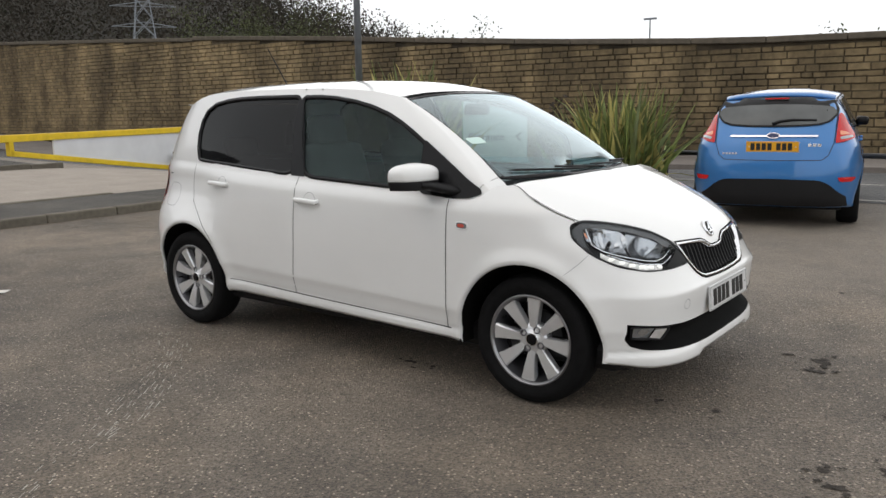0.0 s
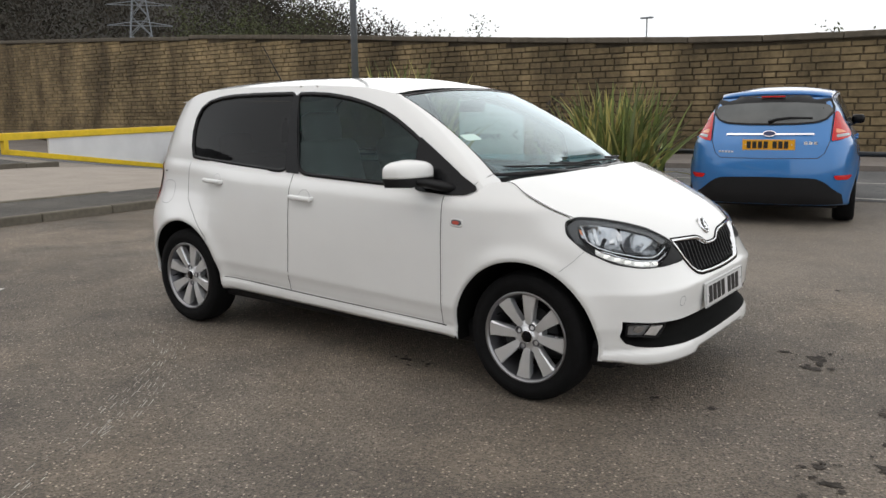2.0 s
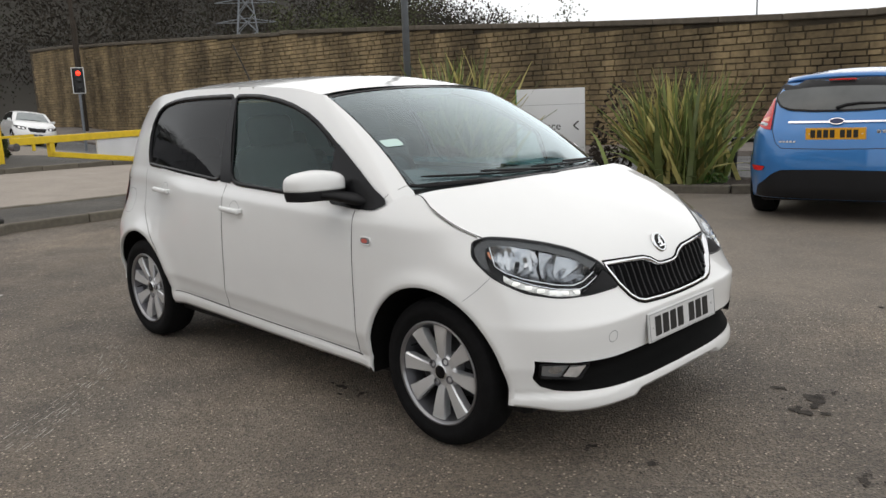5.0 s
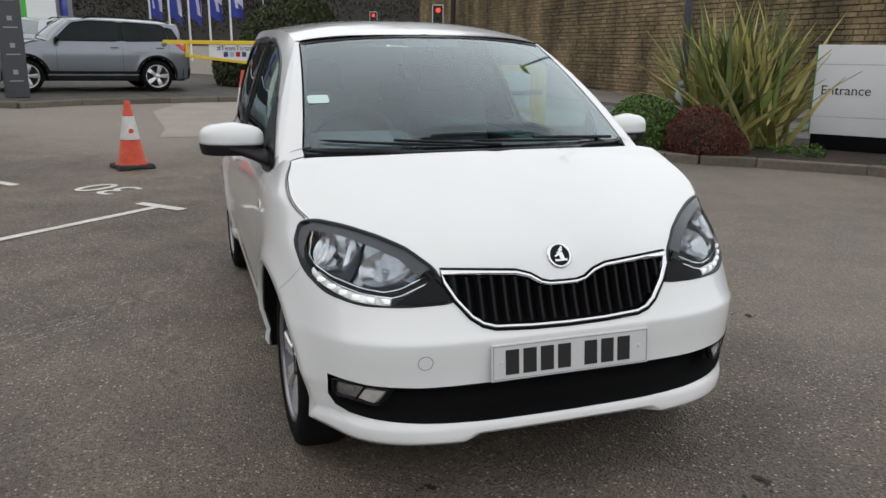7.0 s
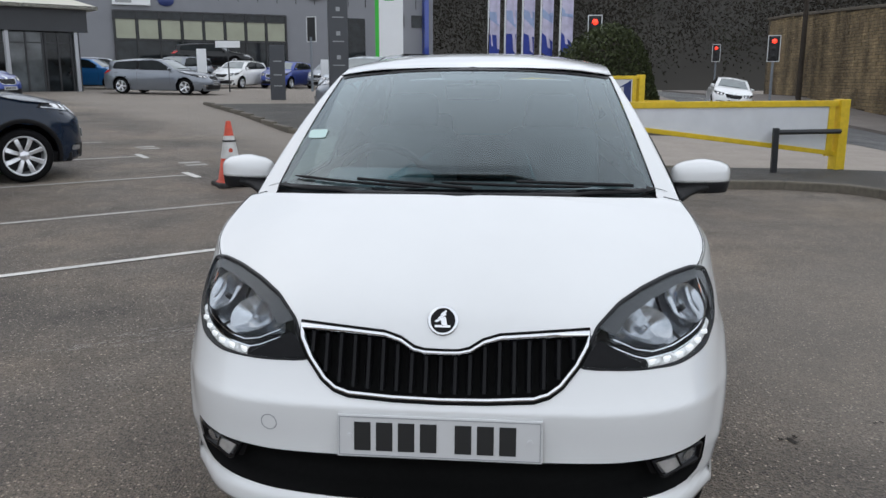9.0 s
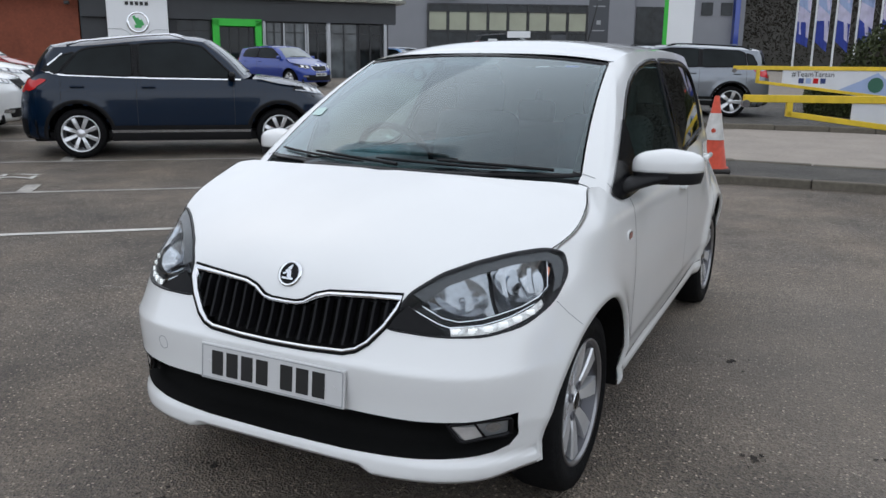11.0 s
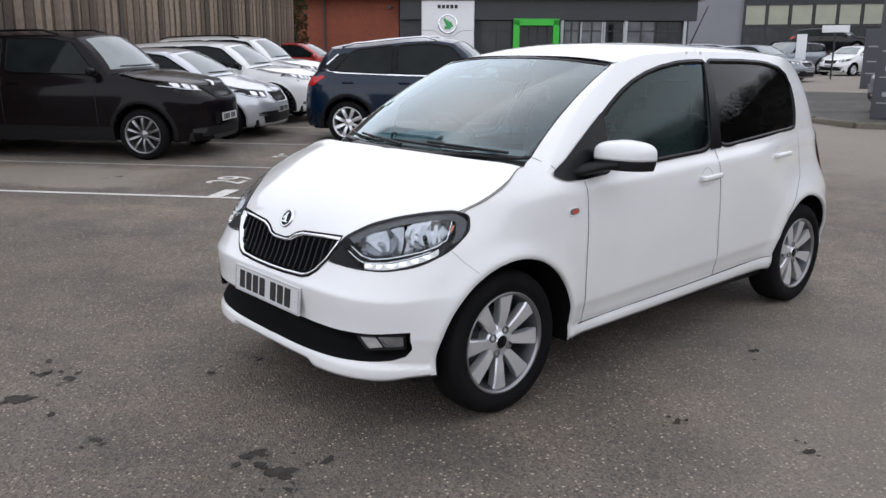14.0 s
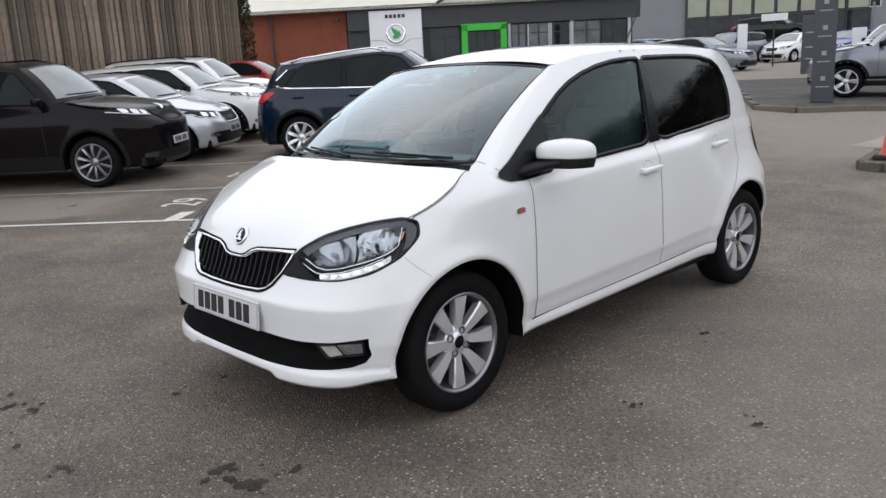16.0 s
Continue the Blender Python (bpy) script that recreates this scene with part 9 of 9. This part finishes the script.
# road poles, pylon and far lamp
for x, y, h in ((-42.5, 15.4, 8.0), (-41.8, 15.2, 6.0)):
    ob = thing("utility_pole", "dark timber pole at the end of the stone wall", "pole", pose(x, y, ground_z(x, y)))
    bm = bmesh.new()
    tube(bm, (0, 0, -0.3), (0, 0, h), 0.14, 0.11, 10)
    part("pole_shaft", bm, BARK, ob)
px_, py_ = by_bearing(146.8, 76)
pylon = thing("pylon", "lattice electricity pylon standing beyond the stone wall", "pylon", pose(px_, py_, 0, 0, 0, 55))
bm = bmesh.new()
PH = 14.0


def leg(q):
    return 1.5 * (1 - q) ** 0.9 + 0.14


for lv in range(9):
    q0, q1 = lv / 9, (lv + 1) / 9
    c0 = [(sx * leg(q0), sy * leg(q0), PH * q0) for sx, sy in ((1, 1), (-1, 1), (-1, -1), (1, -1))]
    c1 = [(sx * leg(q1), sy * leg(q1), PH * q1) for sx, sy in ((1, 1), (-1, 1), (-1, -1), (1, -1))]
    for i in range(4):
        tube(bm, c0[i], c1[i], 0.06, 0.06, 4)
        tube(bm, c0[i], c1[(i + 1) % 4], 0.035, 0.035, 4)
        tube(bm, c0[(i + 1) % 4], c1[i], 0.035, 0.035, 4)
for z in (8.6, 10.3, 12.0):
    for s_ in (1, -1):
        tube(bm, (0, 0, z + 0.4), (s_ * 2.7, 0, z), 0.045, 0.03, 4)
        tube(bm, (0, 0, z), (s_ * 2.7, 0, z), 0.045, 0.03, 4)
part("lattice", bm, STEEL, pylon)
px_, py_ = by_bearing(112.9, 60)
lamp = thing("far_street_lamp", "distant twin-headed street lamp above the wall", "street lamp", pose(px_, py_, 0))
bm = bmesh.new()
tube(bm, (0, 0, 0), (0, 0, 7.3), 0.07, 0.05, 8)
box(bm, (0.9, 0.2, 0.12), pose(0, 0, 7.3))
part("lamp_column", bm, STEEL, lamp)
HOUSE = material("pale_render", (0.42, 0.40, 0.37), 0.9, noise_scale=1.0, vary=0.15)
SLATE = material("grey_slate", (0.12, 0.12, 0.13), 0.8, noise_scale=2.0, vary=0.2)
for i in range(9):
    b = 137.0 - 0.95 * i
    x, y = by_bearing(b, 268)
    ob = thing("hill_house", "small distant pale house on the ridge", "house", pose(x, y, hill_height(b) * 1.14 - 2.2, 0, 0, b + 90), "houses on the ridge")
    slab("wall", -2.0, 2.0, -2, 2, 0, 3.2, HOUSE, ob)
    put_mesh("roof", [(-2.2, -2.3, 3.2), (2.2, -2.3, 3.2), (2.2, 2.3, 3.2), (-2.2, 2.3, 3.2), (-2.2, 0, 4.9), (2.2, 0, 4.9)], [(0, 1, 5, 4), (2, 3, 4, 5), (1, 2, 5), (3, 0, 4)], SLATE, ob, False)
    for xx in (-1.0, 0.8):
        slab("window", xx - 0.4, xx + 0.4, -2.04, -1.98, 1.2, 2.2, SHOP_GLASS, ob)

# ---- cars farther off ----
far_specs = {}


def far_car(kind, paint, x, y, heading, label, lift=0.0):
    spec = dict({"suv": SUV, "cross": CROSS, "hatch": HATCH, "estate": ESTATE}[kind])
    spec["cell"] = 0.09
    return build_car("parked_" + {"suv": "suv", "cross": "crossover", "hatch": "hatchback", "estate": "estate"}[kind], spec, paint, at(x, y, heading, lift), label, "distant parked cars", suv=kind in ("suv", "cross"), rails=kind in ("suv",))[0]


far_car("hatch", PAINT_ROYAL, -21.0, -17.7, 80, "royal blue hatchback parked before the showroom")
far_car("estate", PAINT_GREY, -29.7, -14.8, 85, "grey estate car standing in the sales yard")
for kind, paint, x, y, heading, words in (
        ("cross", PAINT_SILVER, -38.2, -23.2, -15, "silver crossover at the end of the sales row"),
        ("hatch", PAINT_LIGHTGREY, -38.9, -20.6, -15, "pale grey hatchback in the sales row"),
        ("suv", PAINT_GREY, -38.7, -17.9, -12, "dark grey SUV in the sales row"),
        ("hatch", PAINT_WHITE, -39.6, -14.9, -12, "white hatchback in the sales row"),
        ("hatch", PAINT_ROYAL, -40.8, -12.6, -12, "bright blue hatchback in the sales row"),
        ("hatch", PAINT_GREY, -41.0, -10.1, -12, "dark grey hatchback in the sales row"),
        ("hatch", PAINT_WHITE, -40.2, -7.9, -12, "white hatchback beside the poster boards"),
        ("hatch", PAINT_BLUE, -34.5, -20.6, 95, "blue hatchback behind the grey estate"),
        ("hatch", PAINT_LIGHTGREY, -37.1, -29.4, 50, "light blue-grey hatchback before the showroom windows"),
        ("hatch", PAINT_WHITE, -38.0, -27.2, 50, "white hatchback before the showroom windows"),
        ("hatch", PAINT_GREY, -39.6, -25.4, 50, "dark grey hatchback before the showroom windows"),
        ("suv", PAINT_LIGHTGREY, -22.6, -4.6, -20, "light grey SUV behind the information totem"),
        ("hatch", PAINT_LIME, -47.0, -24.5, 75, "lime hatchback in the second sales row"),
        ("hatch", PAINT_WHITE, -46.0, -21.5, 75, "white hatchback in the second sales row"),
        ("cross", PAINT_RED, -52.0, -12.0, 40, "red crossover far back in the sales yard"),
        ("estate", PAINT_WHITE, -47.5, -8.0, 10, "white estate car far back in the sales yard"),
        ("hatch", PAINT_BLACK, -45.0, -14.0, -12, "black hatchback in the second sales row")):
    far_car(kind, paint, x, y, heading, words)
far_car("hatch", PAINT_WHITE, -34.0, 9.5, -8, "white hatchback coming along the public road")
ramp = thing("display_ramp", "dark raised platform under a display car", "platform", at(-45.0, -18.4, 100))
bm = bmesh.new()
box(bm, (4.8, 2.1, 1.0), pose(0, 0, 0.5), 0.05)
part("platform_deck", bm, TARMAC_DARK, ramp)
far_car("estate", PAINT_BLACK, -45.0, -18.4, 100, "black estate car raised on a display platform", 1.0)
for x, y, w, h, mat in ((-23.6, -6.3, 0.4, 1.5, SIGN_FACE), (-31.0, -13.6, 0.4, 1.9, SIGN_FACE), (-33.2, -13.2, 1.1, 0.4, SIGN_FACE)):
    z = ground_z(x, y) + (1.9 if h < 1 else 0)
    board = thing("poster_board", "narrow white poster board on a post in the sales yard", "sign", pose(x, y, z, 0, 0, 12), "poster boards")
    slab("board_face", -0.04, 0.04, -w / 2, w / 2, 0.1, h, mat, board, 0.01)
    if h > 1:
        slab("board_print", 0.041, 0.046, -w * 0.42, w * 0.42, 0.25, h * 0.45, BADGE_GREEN, board)
    slab("board_post", -0.03, 0.03, -0.03, 0.03, -(1.9 if h < 1 else 0), 0.12, FRAME, board)
